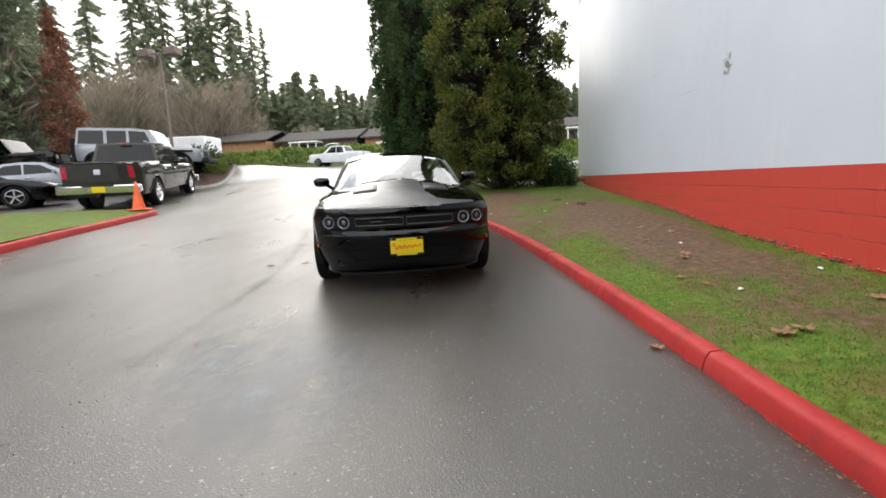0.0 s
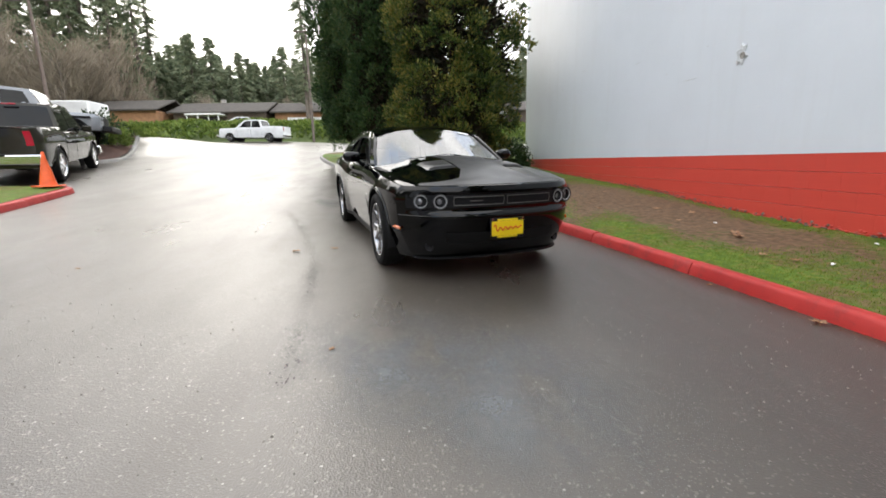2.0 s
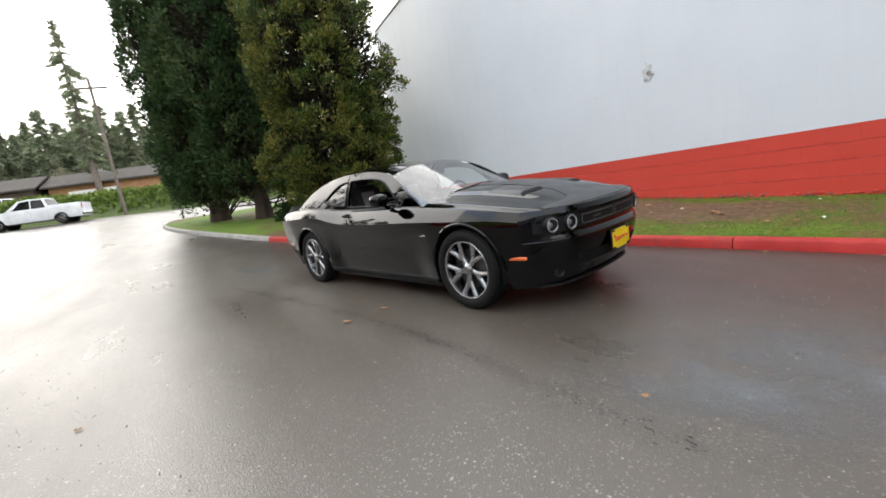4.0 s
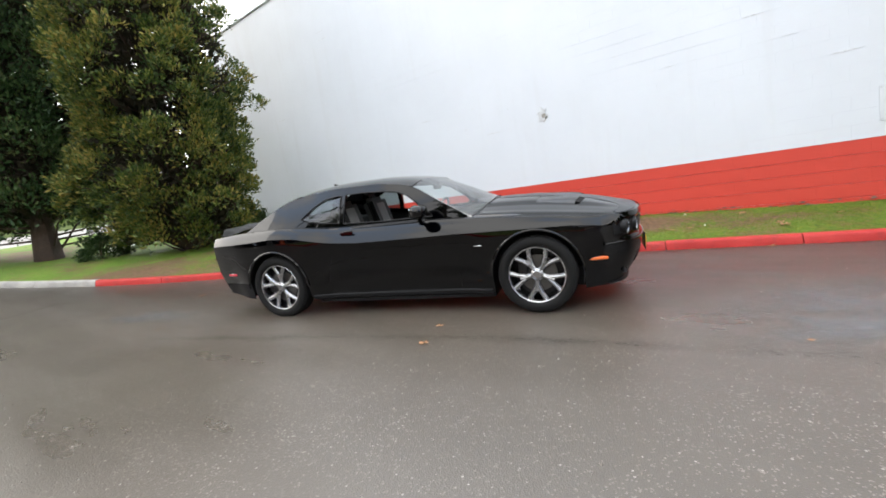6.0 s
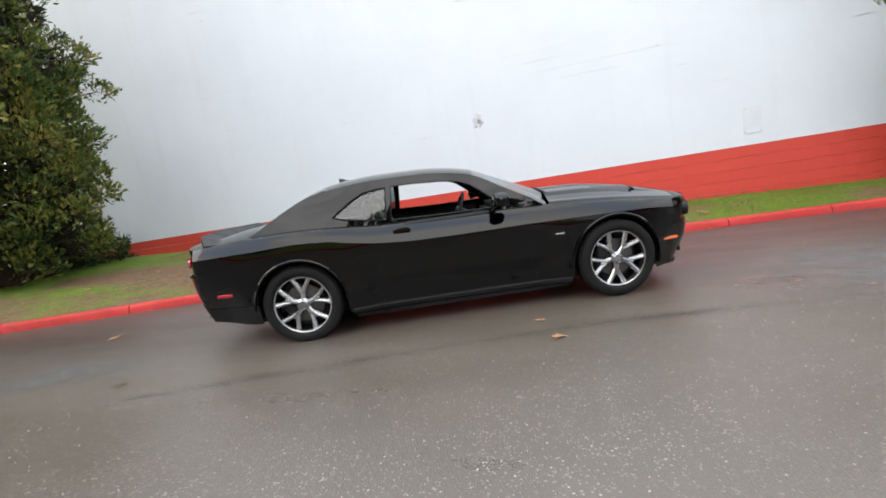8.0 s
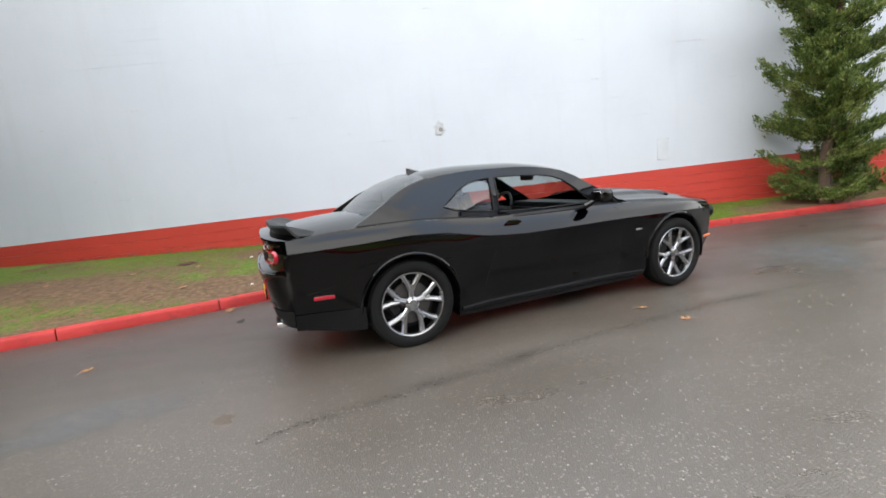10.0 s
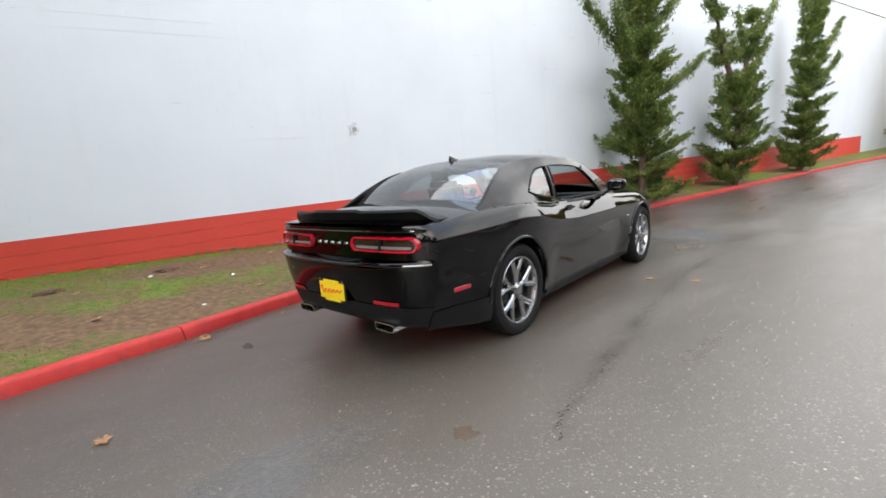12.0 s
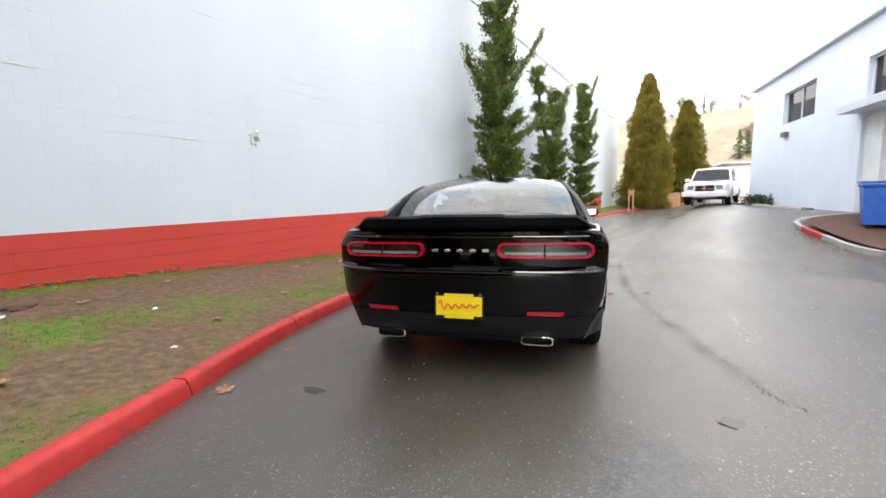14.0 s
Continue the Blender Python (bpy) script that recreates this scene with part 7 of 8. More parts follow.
        q.grid([[(s + o, u * cy(z) * 0.90, z + 0.012 + 0.03 * (1 - u * u) * ((z - zb) / (zt - zb))) for u in np.linspace(-1, 1, 9)] for s, z in ((s0 + (s1 - s0) * k, z0 + (z1 - z0) * k) for k in (0.10, 0.5, 0.90))])
        part(kind, q.bm(), M["glass_dark"], t)
    for sg in (1, -1):
        for pane in spec["panes"]:
            part("side_window", fill_sheet([pane], lambda s, z: cy(z) + 0.006, sg, 0), M["glass_dark"], t)
        mz = zb + 0.12
        mir = part("door_mirror", box(cabin[0][0] + 0.45, sg * (W + 0.10), mz, 0.12, 0.22, 0.17, bevel=0.03), M[paint], t)
        part("mirror_arm", cyl((cabin[0][0] + 0.45, sg * (W - 0.12), mz - 0.04), (cabin[0][0] + 0.45, sg * (W + 0.04), mz - 0.02), 0.025, n=8), M["plastic"], mir)
        for s in spec.get("seams", ()):
            bm = bmesh.new()
            add_tube(bm, [(s, sg * (hw(s, z) + 0.001), z) for z in np.linspace(clear + 0.1, top(s) - 0.02, 6)], 0.004, 4)
            part("panel_gap", bm, M["plastic"], t)
        for s in spec.get("handles", ()):
            part("door_handle", box(s, sg * (hw(s, top(s) - 0.12) + 0.02), top(s) - 0.12, 0.18, 0.03, 0.035, bevel=0.01), M["chrome"], t)
    for z0, z1, u0, u1, mat, nm, lab in spec.get("front", ()):
        q = Sheets()
        q.grid([[(bow * (u * u - 1) - 0.012, u * hw(0, z), z) for u in np.linspace(u0, u1, 8)] for z in np.linspace(z0, z1, 3)])
        part(nm, q.bm(), M[mat], t, lab)
    for z0, z1, u0, u1, mat, nm, lab in spec.get("rear", ()):
        q = Sheets()
        q.grid([[(L - bow * 0.5 * (u * u - 1) + 0.012, u * hw(L, z), z) for u in np.linspace(u0, u1, 8)] for z in np.linspace(z0, z1, 3)])
        part(nm, q.bm(), M[mat], t, lab)
    for nm, bx, mat, lab in spec.get("extra", ()):
        part(nm, box(*bx, bevel=min(0.03, min(bx[3:]) * 0.3)), M[mat], t, lab)
    for c in (wf, wr):
        for sg in (1, -1):
            road_wheel(R, 0.24, t, c, sg * (W - 0.13), R, spec.get("rim", "alloy"), spec.get("spokes", 6))
            bm = bmesh.new()
            pts = [(c + (AR + 0.01) * math.cos(a), sg * (hw(c, 0.7) + 0.004), R + (AR + 0.01) * math.sin(a)) for a in np.linspace(0.05, math.pi - 0.05, 18)]
            add_tube(bm, pts, spec.get("lip", 0.016), 6)
            part("arch_lip", bm, M[spec.get("lip_mat", paint)], t)
            well = cyl((c, sg * (W - 0.35), R), (c, sg * (W - 0.33), R), AR, n=24)
            part("wheel_well", well, M["plastic"], t, smooth=False)
    return t


def at_heading(x, y, hx, hy, L_half, slope=0.0, z=None):
    """Pose for a vehicle whose middle is at (x, y) and whose nose points along (hx, hy)."""
    n = math.hypot(hx, hy)
    hx, hy = hx / n, hy / n
    zz = G(x, y) if z is None else z
    rise = (G(x + hx * 1.5, y + hy * 1.5) - G(x - hx * 1.5, y - hy * 1.5)) / 3
    rot = Matrix(((-hx, hy, 0, 0), (-hy, -hx, 0, 0), (0, 0, 1, 0), (0, 0, 0, 1)))
    return Matrix.Translation((x, y, zz)) @ rot @ pose(0, 0, 0, 0, math.degrees(math.atan(rise)), 0) @ Matrix.Translation((-L_half, 0, 0))


PICKUP = dict(L=5.85, W=2.02, R=0.41, wf=1.05, wr=4.62, clear=0.42, bow=0.10,
              top=[(0, 1.02), (0.15, 1.10), (1.5, 1.17), (1.75, 1.18), (4.0, 1.20), (4.05, 1.32), (5.8, 1.32), (5.85, 1.30)],
              cabin=[(1.55, 1.15), (2.35, 1.84), (3.0, 1.90), (3.75, 1.87), (4.02, 1.18)], roof_w=0.76,
              panes=[[(1.98, 1.22), (2.42, 1.74), (2.98, 1.80), (2.98, 1.22)], [(3.05, 1.22), (3.05, 1.80), (3.66, 1.78), (3.85, 1.22)]],
              seams=(1.75, 2.98, 3.95), handles=(2.85, 3.75),
              front=[(0.72, 1.0, -0.52, 0.52, "chrome", "grille", "chrome crosshair grille"), (0.80, 0.99, -0.92, -0.60, "lens_clear", "headlight", ""), (0.80, 0.99, 0.60, 0.92, "lens_clear", "headlight", ""),
                     (0.76, 0.83, -0.48, -0.04, "plastic", "grille_opening", ""), (0.76, 0.83, 0.04, 0.48, "plastic", "grille_opening", ""), (0.87, 0.96, -0.48, -0.04, "plastic", "grille_opening", ""), (0.87, 0.96, 0.04, 0.48, "plastic", "grille_opening", "")],
              rear=[(0.92, 1.24, -0.99, -0.84, "lens_red", "tail_lamp", "red tail lamp"), (0.92, 1.24, 0.84, 0.99, "lens_red", "tail_lamp", "red tail lamp")],
              extra=[("front_bumper", (-0.10, 0, 0.55, 0.22, 1.95, 0.26), "chrome", "chrome front bumper"), ("rear_bumper", (5.93, 0, 0.62, 0.22, 1.98, 0.22), "chrome", "chrome rear step bumper"),
                     ("bumper_step", (5.98, 0, 0.72, 0.14, 0.75, 0.05), "plastic", ""), ("plate_card", (6.045, 0, 0.62, 0.012, 0.32, 0.16), "yellow", "yellow dealer card"),
                     ("bed_liner", (4.95, 0, 1.335, 1.55, 1.55, 0.012), "plastic", "dark bed cover"), ("tailgate_badge", (5.93, 0, 1.08, 0.02, 0.16, 0.14), "chrome", "chrome badge shape"),
                     ("third_brake_lamp", (3.90, 0, 1.865, 0.05, 0.30, 0.04), "lens_red", "red high brake lamp"), ("hitch", (5.98, 0, 0.45, 0.25, 0.10, 0.10), "plastic", "")])
pickup = vehicle("pickup_truck", at_heading(-12.2, 13.1, -0.405, 0.914, 3.0), "dark grey pickup truck with chrome bumper and wheels", "pickup truck", "paint_grey", dict(PICKUP, rim="chrome"))
vehicle("pickup_truck", at_heading(-4.25, -16.5, 0.15, 0.99, 2.9), "white pickup truck parked facing the lane", "pickup truck", "paint_white", dict(PICKUP, extra=[e for e in PICKUP["extra"] if e[0] not in ("front_bumper", "plate_card", "hitch")] + [("front_bumper", (-0.08, 0, 0.58, 0.20, 1.95, 0.24), "paint_white", ""), ("front_valance", (0.02, 0, 0.40, 0.16, 1.80, 0.16), "plastic", "black lower air dam")]))
vehicle("pickup_truck", at_heading(-13.6, 35.6, -0.97, 0.12, 2.9) @ Matrix.Scale(0.86, 4), "old white pickup truck standing across the far aisle", "pickup truck", "paint_white", dict(PICKUP, R=0.36, clear=0.34, extra=[("rear_bumper", (5.93, 0, 0.52, 0.18, 1.9, 0.16), "chrome", "chrome rear bumper"), ("front_bumper", (-0.10, 0, 0.48, 0.18, 1.9, 0.16), "chrome", "chrome front bumper"), ("bed_liner", (4.95, 0, 1.335, 1.55, 1.55, 0.012), "plastic", "dark bed floor")]))

SEDAN = dict(L=4.85, W=1.84, R=0.33, wf=0.92, wr=3.72, clear=0.22, bow=0.22,
             top=[(0, 0.62), (0.2, 0.74), (1.2, 0.90), (1.6, 0.94), (3.9, 0.98), (4.6, 0.98), (4.85, 0.90)],
             cabin=[(1.35, 0.90), (2.15, 1.38), (2.8, 1.44), (3.3, 1.41), (4.15, 0.98)], roof_w=0.68,
             panes=[[(1.78, 0.98), (2.25, 1.30), (2.72, 1.35), (2.72, 0.98)], [(2.78, 0.98), (2.78, 1.35), (3.25, 1.33), (3.75, 1.02)]],
             seams=(1.7, 2.75, 3.6), handles=(2.6, 3.5),
             front=[(0.52, 0.64, -0.95, -0.62, "lens_clear", "headlight", ""), (0.52, 0.64, 0.62, 0.95, "lens_clear", "headlight", ""), (0.30, 0.55, -0.5, 0.5, "plastic", "grille", "black grille")],
             rear=[(0.70, 0.86, -0.95, -0.55, "lens_red", "tail_lamp", ""), (0.70, 0.86, 0.55, 0.95, "lens_red", "tail_lamp", "")], spokes=5)
vehicle("sedan", at_heading(-16.55, 10.95, 0.78, 0.62, 2.4), "black sedan parked beside the grass island", "car", "paint_black", SEDAN)
vehicle("sedan", at_heading(-17.4, 14.3, 0.78, 0.55, 2.4), "silver sedan parked behind the pickup", "car", "paint_silver", SEDAN)
vehicle("sedan", at_heading(-19.5, 49.5, 1.0, 0.1, 2.4, z=G(-19.5, 49.5) + 1.62), "white sedan beyond the far hedge", "car", "paint_white", SEDAN)
vehicle("sedan", at_heading(-45.0, 46.5, 1.0, 0.1, 2.4, z=G(-45, 46.5) + 1.62), "white sedan beyond the far hedge", "car", "paint_white", SEDAN)
JEEP = dict(L=4.6, W=1.86, R=0.42, wf=0.80, wr=3.75, clear=0.55, bow=0.03, lip=0.05, lip_mat="plastic",
            top=[(0, 1.05), (0.1, 1.12), (1.4, 1.17), (1.5, 1.18), (4.6, 1.18)],
            cabin=[(1.50, 1.17), (1.85, 1.84), (2.6, 1.90), (4.45, 1.88), (4.56, 1.18)], roof_w=0.84,
            panes=[[(1.80, 1.24), (2.02, 1.76), (2.62, 1.79), (2.62, 1.24)], [(2.72, 1.24), (2.72, 1.79), (3.42, 1.79), (3.42, 1.24)], [(3.54, 1.24), (3.54, 1.79), (4.40, 1.77), (4.46, 1.24)]],
            seams=(1.7, 2.67, 3.48), handles=(2.5, 3.3),
            front=[(0.78, 0.98, -0.86, -0.60, "lens_clear", "headlight", ""), (0.78, 0.98, 0.60, 0.86, "lens_clear", "headlight", ""), (0.76, 1.02, -0.45, 0.45, "plastic", "grille", "slotted grille")],
            rear=[(0.88, 1.05, -0.99, -0.82, "lens_red", "tail_lamp", ""), (0.88, 1.05, 0.82, 0.99, "lens_red", "tail_lamp", "")],
            extra=[("front_bumper", (-0.20, 0, 0.62, 0.28, 1.70, 0.20), "plastic", "black steel bumper"), ("rear_bumper", (4.72, 0, 0.62, 0.2, 1.7, 0.18), "plastic", ""), ("spare_wheel", (4.76, 0.15, 1.10, 0.26, 0.74, 0.74), "rubber", "spare tyre on the tailgate"),
                   ("fender_flare", (0.8, 0.93, 0.99, 1.15, 0.20, 0.07), "plastic", ""), ("fender_flare", (0.8, -0.93, 0.99, 1.15, 0.20, 0.07), "plastic", "")])
vehicle("off_road_car", at_heading(-15.6, 17.2, 0.92, 0.38, 2.3), "silver boxy off-road car with a hard top", "off-road car", "paint_silver", JEEP)
vehicle("off_road_car", at_heading(-22.8, 17.2, 0.9, 0.35, 2.3), "black boxy off-road car on the upper row", "off-road car", "paint_black", JEEP)
trailer = thing("box_trailer", at_heading(-23.7, 29.8, 1.0, 0.1, 2.2), "plain white box trailer", "trailer")
part("box_body", box(2.2, 0, 1.45, 4.4, 2.2, 2.1, bevel=0.06), M["house_white"], trailer)
for sg in (1, -1):
    for c in (1.8, 2.6):
        road_wheel(0.34, 0.22, trailer, c, sg * 1.0, 0.34)
part("tow_bar", box(-0.5, 0, 0.5, 1.1, 0.12, 0.12), M["plastic"], trailer)

# ---- pale building, bed and bin at the lane's low end ----
BA = Vector((-5.86, -14.86, 0))
BU = Vector((-0.1876, 0.9823, 0))
BN = Vector((BU.y, -BU.x, 0))       # faces the lane
bz = 0.62
side_building = thing("side_building", Matrix(), "pale stucco building with a pitched roof edge and loading door", "building")


def on_bld(s, z, out=0.0):
    p = BA + BU * s + BN * out
    return (p.x, p.y, z)


def bld_sheet(loops, out, thick):
    b = bmesh.new()
    es = []
    for lp in loops:
        vs = [b.verts.new((s, 0, z)) for s, z in lp]
        es += [b.edges.new((vs[i], vs[(i + 1) % len(vs)])) for i in range(len(vs))]
    bmesh.ops.triangle_fill(b, use_beauty=True, use_dissolve=False, edges=es)
    geo = bmesh.ops.extrude_face_region(b, geom=list(b.faces))
    for v in [g for g in geo["geom"] if isinstance(g, bmesh.types.BMVert)]:
        v.co.y = -thick
    for v in b.verts:
        v.co = Vector(on_bld(v.co.x, v.co.z, out + v.co.y))
    return b


def rect(s0, s1, z0, z1):
    return [(s0, z0), (s1, z0), (s1, z1), (s0, z1)]


win1, win2, door1 = rect(3.05, 5.85, 4.02, 5.25), rect(9.0, 11.6, 3.95, 5.05), rect(8.9, 13.2, 0.2, 3.45)
part("wall", bld_sheet([rect(-0.6, 13.9, -0.2, 6.1), win1, win2, door1], 0, 0.3), M["building"], side_building, smooth=False)
bm = bmesh.new()
a = [bm.verts.new(on_bld(s, z, o)) for s, z, o in ((-0.6, -0.2, -0.3), (-0.6, 6.1, -0.3), (-0.6, 6.1, -9), (-0.6, -0.2, -9))]
bm.faces.new(a)
b = [bm.verts.new(on_bld(s, z, o)) for s, z, o in ((13.9, -0.2, -0.3), (13.9, 6.1, -0.3), (13.9, 6.1, -9), (13.9, -0.2, -9))]
bm.faces.new(b)
c = [bm.verts.new(on_bld(s, z, o)) for s, z, o in ((-0.6, -0.2, -9), (-0.6, 6.1, -9), (13.9, 6.1, -9), (13.9, -0.2, -9))]
bm.faces.new(c)
part("end_wall", bm, M["building"], side_building, smooth=False)
bm = bmesh.new()
q = [[bm.verts.new(on_bld(s, z, o)) for o, z in ((0.18, 6.08), (0.18, 6.22), (-9, 6.3), (-9, 6.1))] for s in (-0.9, 14.2)]
for k in range(4):
    bm.faces.new((q[0][k], q[0][(k + 1) % 4], q[1][(k + 1) % 4], q[1][k]))
bm.faces.new(q[0][::-1])
bm.faces.new(q[1])
part("roof", bm, M["panel"], side_building, "grey metal roof edge", smooth=False)
for w in (win1, win2):
    s0, s1, z0, z1 = w[0][0], w[1][0], w[0][1], w[2][1]
    wo = part("window", bld_sheet([rect(s0, s1, z0, z1)], -0.16, 0.02), M["glass_dark"], side_building, smooth=False)
    for r in (rect(s0, s1, z0 - 0.05, z0 + 0.05), rect(s0, s1, z1 - 0.05, z1 + 0.05), rect(s0 - 0.0, s0 + 0.06, z0 + 0.05, z1 - 0.05), rect(s1 - 0.06, s1, z0 + 0.05, z1 - 0.05), rect((s0 + s1) / 2 - 0.03, (s0 + s1) / 2 + 0.03, z0 + 0.05, z1 - 0.05)):
        part("window_frame", bld_sheet([r], -0.12, 0.05), M["panel"], wo, smooth=False)
ld = part("loading_door", bld_sheet([rect(9.25, 13.2, 0.2, 3.45)], -0.22, 0.06), M["house_white"], side_building, "white sectional loading door", smooth=False)
for k in range(6):
    part("door_panel", bld_sheet([rect(9.3, 13.15, 0.25 + k * 0.54, 0.25 + k * 0.54 + 0.50)], -0.19, 0.03), M["house_white"], ld, smooth=False)
part("door_jamb", bld_sheet([rect(8.9, 9.75, 0.2, 3.45)], -0.1, 0.14), M["house_white"], side_building, smooth=False)
part("canopy", bld_sheet([rect(8.7, 13.6, 3.55, 3.75)], 0.55, 0.6), M["panel"], side_building, "pale ledge over the loading door", smooth=False)
wl2 = part("wall_lamp", bld_sheet([rect(3.35, 3.75, 3.5, 3.68)], 0.16, 0.18), M["post_metal"], side_building, smooth=False)

BED = [(-7.7, 0.1), (-6.75, -0.9), (-6.3, -2.2), (-5.98, -3.3), (-6.0, -3.9), (-6.5, -4.5), (-7.5, -4.9)]
bed_kerb = thing("kerb", Matrix(), "pale concrete kerb with red painted patches round the bin's bed", "kerb", kind="structure")
kerb_stones(bed_kerb, resample(BED, 0.145)[::-1], lambda p: M["kerb_red"] if -2.9 < p.y < -2.0 else M["concrete"], per=6)
lawn_patch("bark_bed", [(p.x - 0.12, p.y) for p in resample(BED, 0.4)] + [(-8.0, -4.9), (-8.4, -2.5), (-8.6, 0.1)], M["soil"], "bed of reddish-brown bark mulch", bareness=0.9)
bin_x, bin_y = -7.55, -3.2
rubbish_bin = thing("rubbish_bin", pose(bin_x, bin_y, G(bin_x, bin_y) + 0.1, 0, 0, -8), "large blue plastic wheeled rubbish bin on the bed", "bin")
bm = bmesh.new()
rows = [[(sx * (0.50 + k), sy * (0.36 + k), z) for sx, sy in ((-1, -1), (1, -1), (1, 1), (-1, 1))] for z, k in ((0.08, 0.0), (0.95, 0.07), (1.0, 0.10), (1.04, 0.10))]
vs = [[bm.verts.new(p) for p in r] for r in rows]
for a, b in zip(vs, vs[1:]):
    for k in range(4):
        bm.faces.new((a[k], a[(k + 1) % 4], b[(k + 1) % 4], b[k]))
bm.faces.new(vs[0][::-1])
bm.faces.new(vs[-1])
part("bin_body", bm, M["blue_bin"], rubbish_bin, smooth=False)
part("lid", box(0, 0, 1.08, 1.24, 0.96, 0.06, bevel=0.02), M["blue_bin"], rubbish_bin)
for sx in (-0.4, 0.4):
    for sy in (-0.3, 0.3):
        part("castor", cyl((sx, sy - 0.03, 0.06), (sx, sy + 0.03, 0.06), 0.06, n=12), M["rubber"], rubbish_bin)

# signpost and low boards beyond the wall end
sx, sy = 0.55, -22.2
sign = thing("sign_post", pose(sx, sy, verge_z(sx, sy) if sx > kerb_x(sy) else G(sx, sy)), "short wooden posts with a small faded red sign", "sign")
for dx in (-0.14, 0.14):
    part("post", box(dx, 0, 0.8, 0.09, 0.09, 1.6), M["wood"], sign, smooth=False)
part("sign_board", box(0, 0.055, 1.35, 0.34, 0.02, 0.34, bevel=0.004), M["brick_tan"], sign, "small faded red sign board")
for bx, by, w, h in ((-1.6, -26.9, 1.6, 1.1),):
    brd = thing("board_fence", pose(bx, by, G(bx, by) + 0.1, 0, 0, 20), "low raw wooden board fence beside the cypresses", "fence")
    for k in range(6):
        part("board", box(-w / 2 + (k + 0.5) * w / 6, 0, h / 2, w / 6 - 0.012, 0.03, h, bevel=0.004), M["wood"], brd, smooth=False)
shed = thing("shed", pose(-9.5, -36, 0.5, 0, 0, 8), "white flat-roofed shed beyond the parked trucks", "shed")
part("wall", box(0, 0, 1.5, 9, 5, 3.0), M["house_white"], shed, smooth=False)
part("roof", box(0, 0, 3.08, 9.5, 5.5, 0.16, bevel=0.03), M["panel"], shed)
foot_kerb = thing("kerb", Matrix(), "pale low concrete edging along the building's foot", "kerb", kind="structure")
foot_line = resample([on_bld(s, 0, 0.75)[:2] for s in (7.4, 5.0, 2.5, 0.2, -0.4)], 0.145)
kerb_stones(foot_kerb, foot_line, lambda p: M["concrete"], per=8, width=0.15, h=0.10)
for s, o, w in ((6.4, 0.40, 1.5), (4.3, 0.45, 1.1), (5.2, 0.38, 0.5)):
    px, py, _ = on_bld(s, 0, o)
    bd = part("weathered_board", box(0, 0, 0.03, 0.24, w, 0.05, bevel=0.006), M["post_metal"], smooth=False)
    bd.matrix_world = pose(px, py, G(px, py) + 0.005, 0, 0, 11)
    tagged(bd, "dark weathered board lying at the building's foot", "board", "boards at the building")
for i, (x, y) in enumerate([(-5.75, -13.3), (-5.95, -12.4)]):
    bush(x, y, G(x, y), 0.5, 0.45, "leaf_bush", 80 + i, "low scruffy shrub at the building's foot", 700, 0.08)

# ---- small things on wall, verge and lane ----
def make_film(name, color, rough):
    """A thin film that lets the asphalt show through."""
    m, nt, b = base_mat(name)
    att = nt.nodes.new("ShaderNodeVertexColor")
    att.layer_name = "cover"
    streak = tex_noise(nt, 3.2, 6, 0.68, pos_vec(nt, (1.0, 0.6, 1)))
    fine = tex_noise(nt, 70, 3)
    fac = mixc(nt, 1.0, att.outputs["Color"], ramp(nt, mixc(nt, 0.25, streak, fine), [(0.40, 0.0), (0.62, 0.75)]), 'MULTIPLY')
    b.inputs["Base Color"].default_value = (*color, 1)
    b.inputs["Roughness"].default_value = rough
    tp = nt.nodes.new("ShaderNodeBsdfTransparent")
    mx = nt.nodes.new("ShaderNodeMixShader")
    nt.links.new(fac, mx.inputs[0])
    nt.links.new(tp.outputs[0], mx.inputs[1])
    nt.links.new(b.outputs[0], mx.inputs[2])
    nt.links.new(mx.outputs[0], nt.nodes["Material Output"].inputs["Surface"])
    return m


M["film"] = make_film("pale_soap_residue", (0.135, 0.142, 0.148), 0.36)
M["groove"] = make_film("dark_wet_grit", (0.022, 0.018, 0.014), 0.5)


def pale_film(cx, cy, half_l, half_w, turn):
    n, V, cov = 22, [], []
    c, s = math.cos(radians(turn)), math.sin(radians(turn))
    for j in range(n + 1):
        for i in range(n + 1):
            u, v = 2 * i / n - 1, 2 * j / n - 1
            x, y = cx + half_l * u * c - half_w * v * s, cy + half_l * u * s + half_w * v * c
            V.append((x, y, G(x, y) + 0.0045))
            cov.append(soft_step((1 - math.hypot(u, v)) / 0.75))
    ob = mesh_ob("pale_stain", V, grid_faces(n + 1, n + 1), M["film"], smooth=True)
    ca = ob.data.color_attributes.new("cover", 'FLOAT_COLOR', 'POINT')
    ca.data.foreach_set("color", [q for k in cov for q in (k, k, k, 1.0)])
    tagged(ob, "pale grey streaky residue dried on the asphalt", "stain", kind="structure")


pale_film(-1.55, 2.35, 1.35, 0.85, -40)
pale_film(-3.55, 9.45, 0.85, 0.36, 112)
rd = random.Random(21)
# patched hole in the wall, where a fitting was torn out
bm = bmesh.new()
ring = [(0.12 + 0.03 * math.sin(k * 1.7) + rd.uniform(-0.015, 0.015), k * math.tau / 22) for k in range(22)]
outer = [bm.verts.new((WALL_X - 0.004, 6.27 + r * 0.85 * math.cos(a), 2.50 + r * 1.15 * math.sin(a))) for r, a in ring]
mid = [bm.verts.new((WALL_X - 0.016, 6.27 + r * 0.70 * math.cos(a), 2.50 + r * 0.95 * math.sin(a))) for r, a in ring]
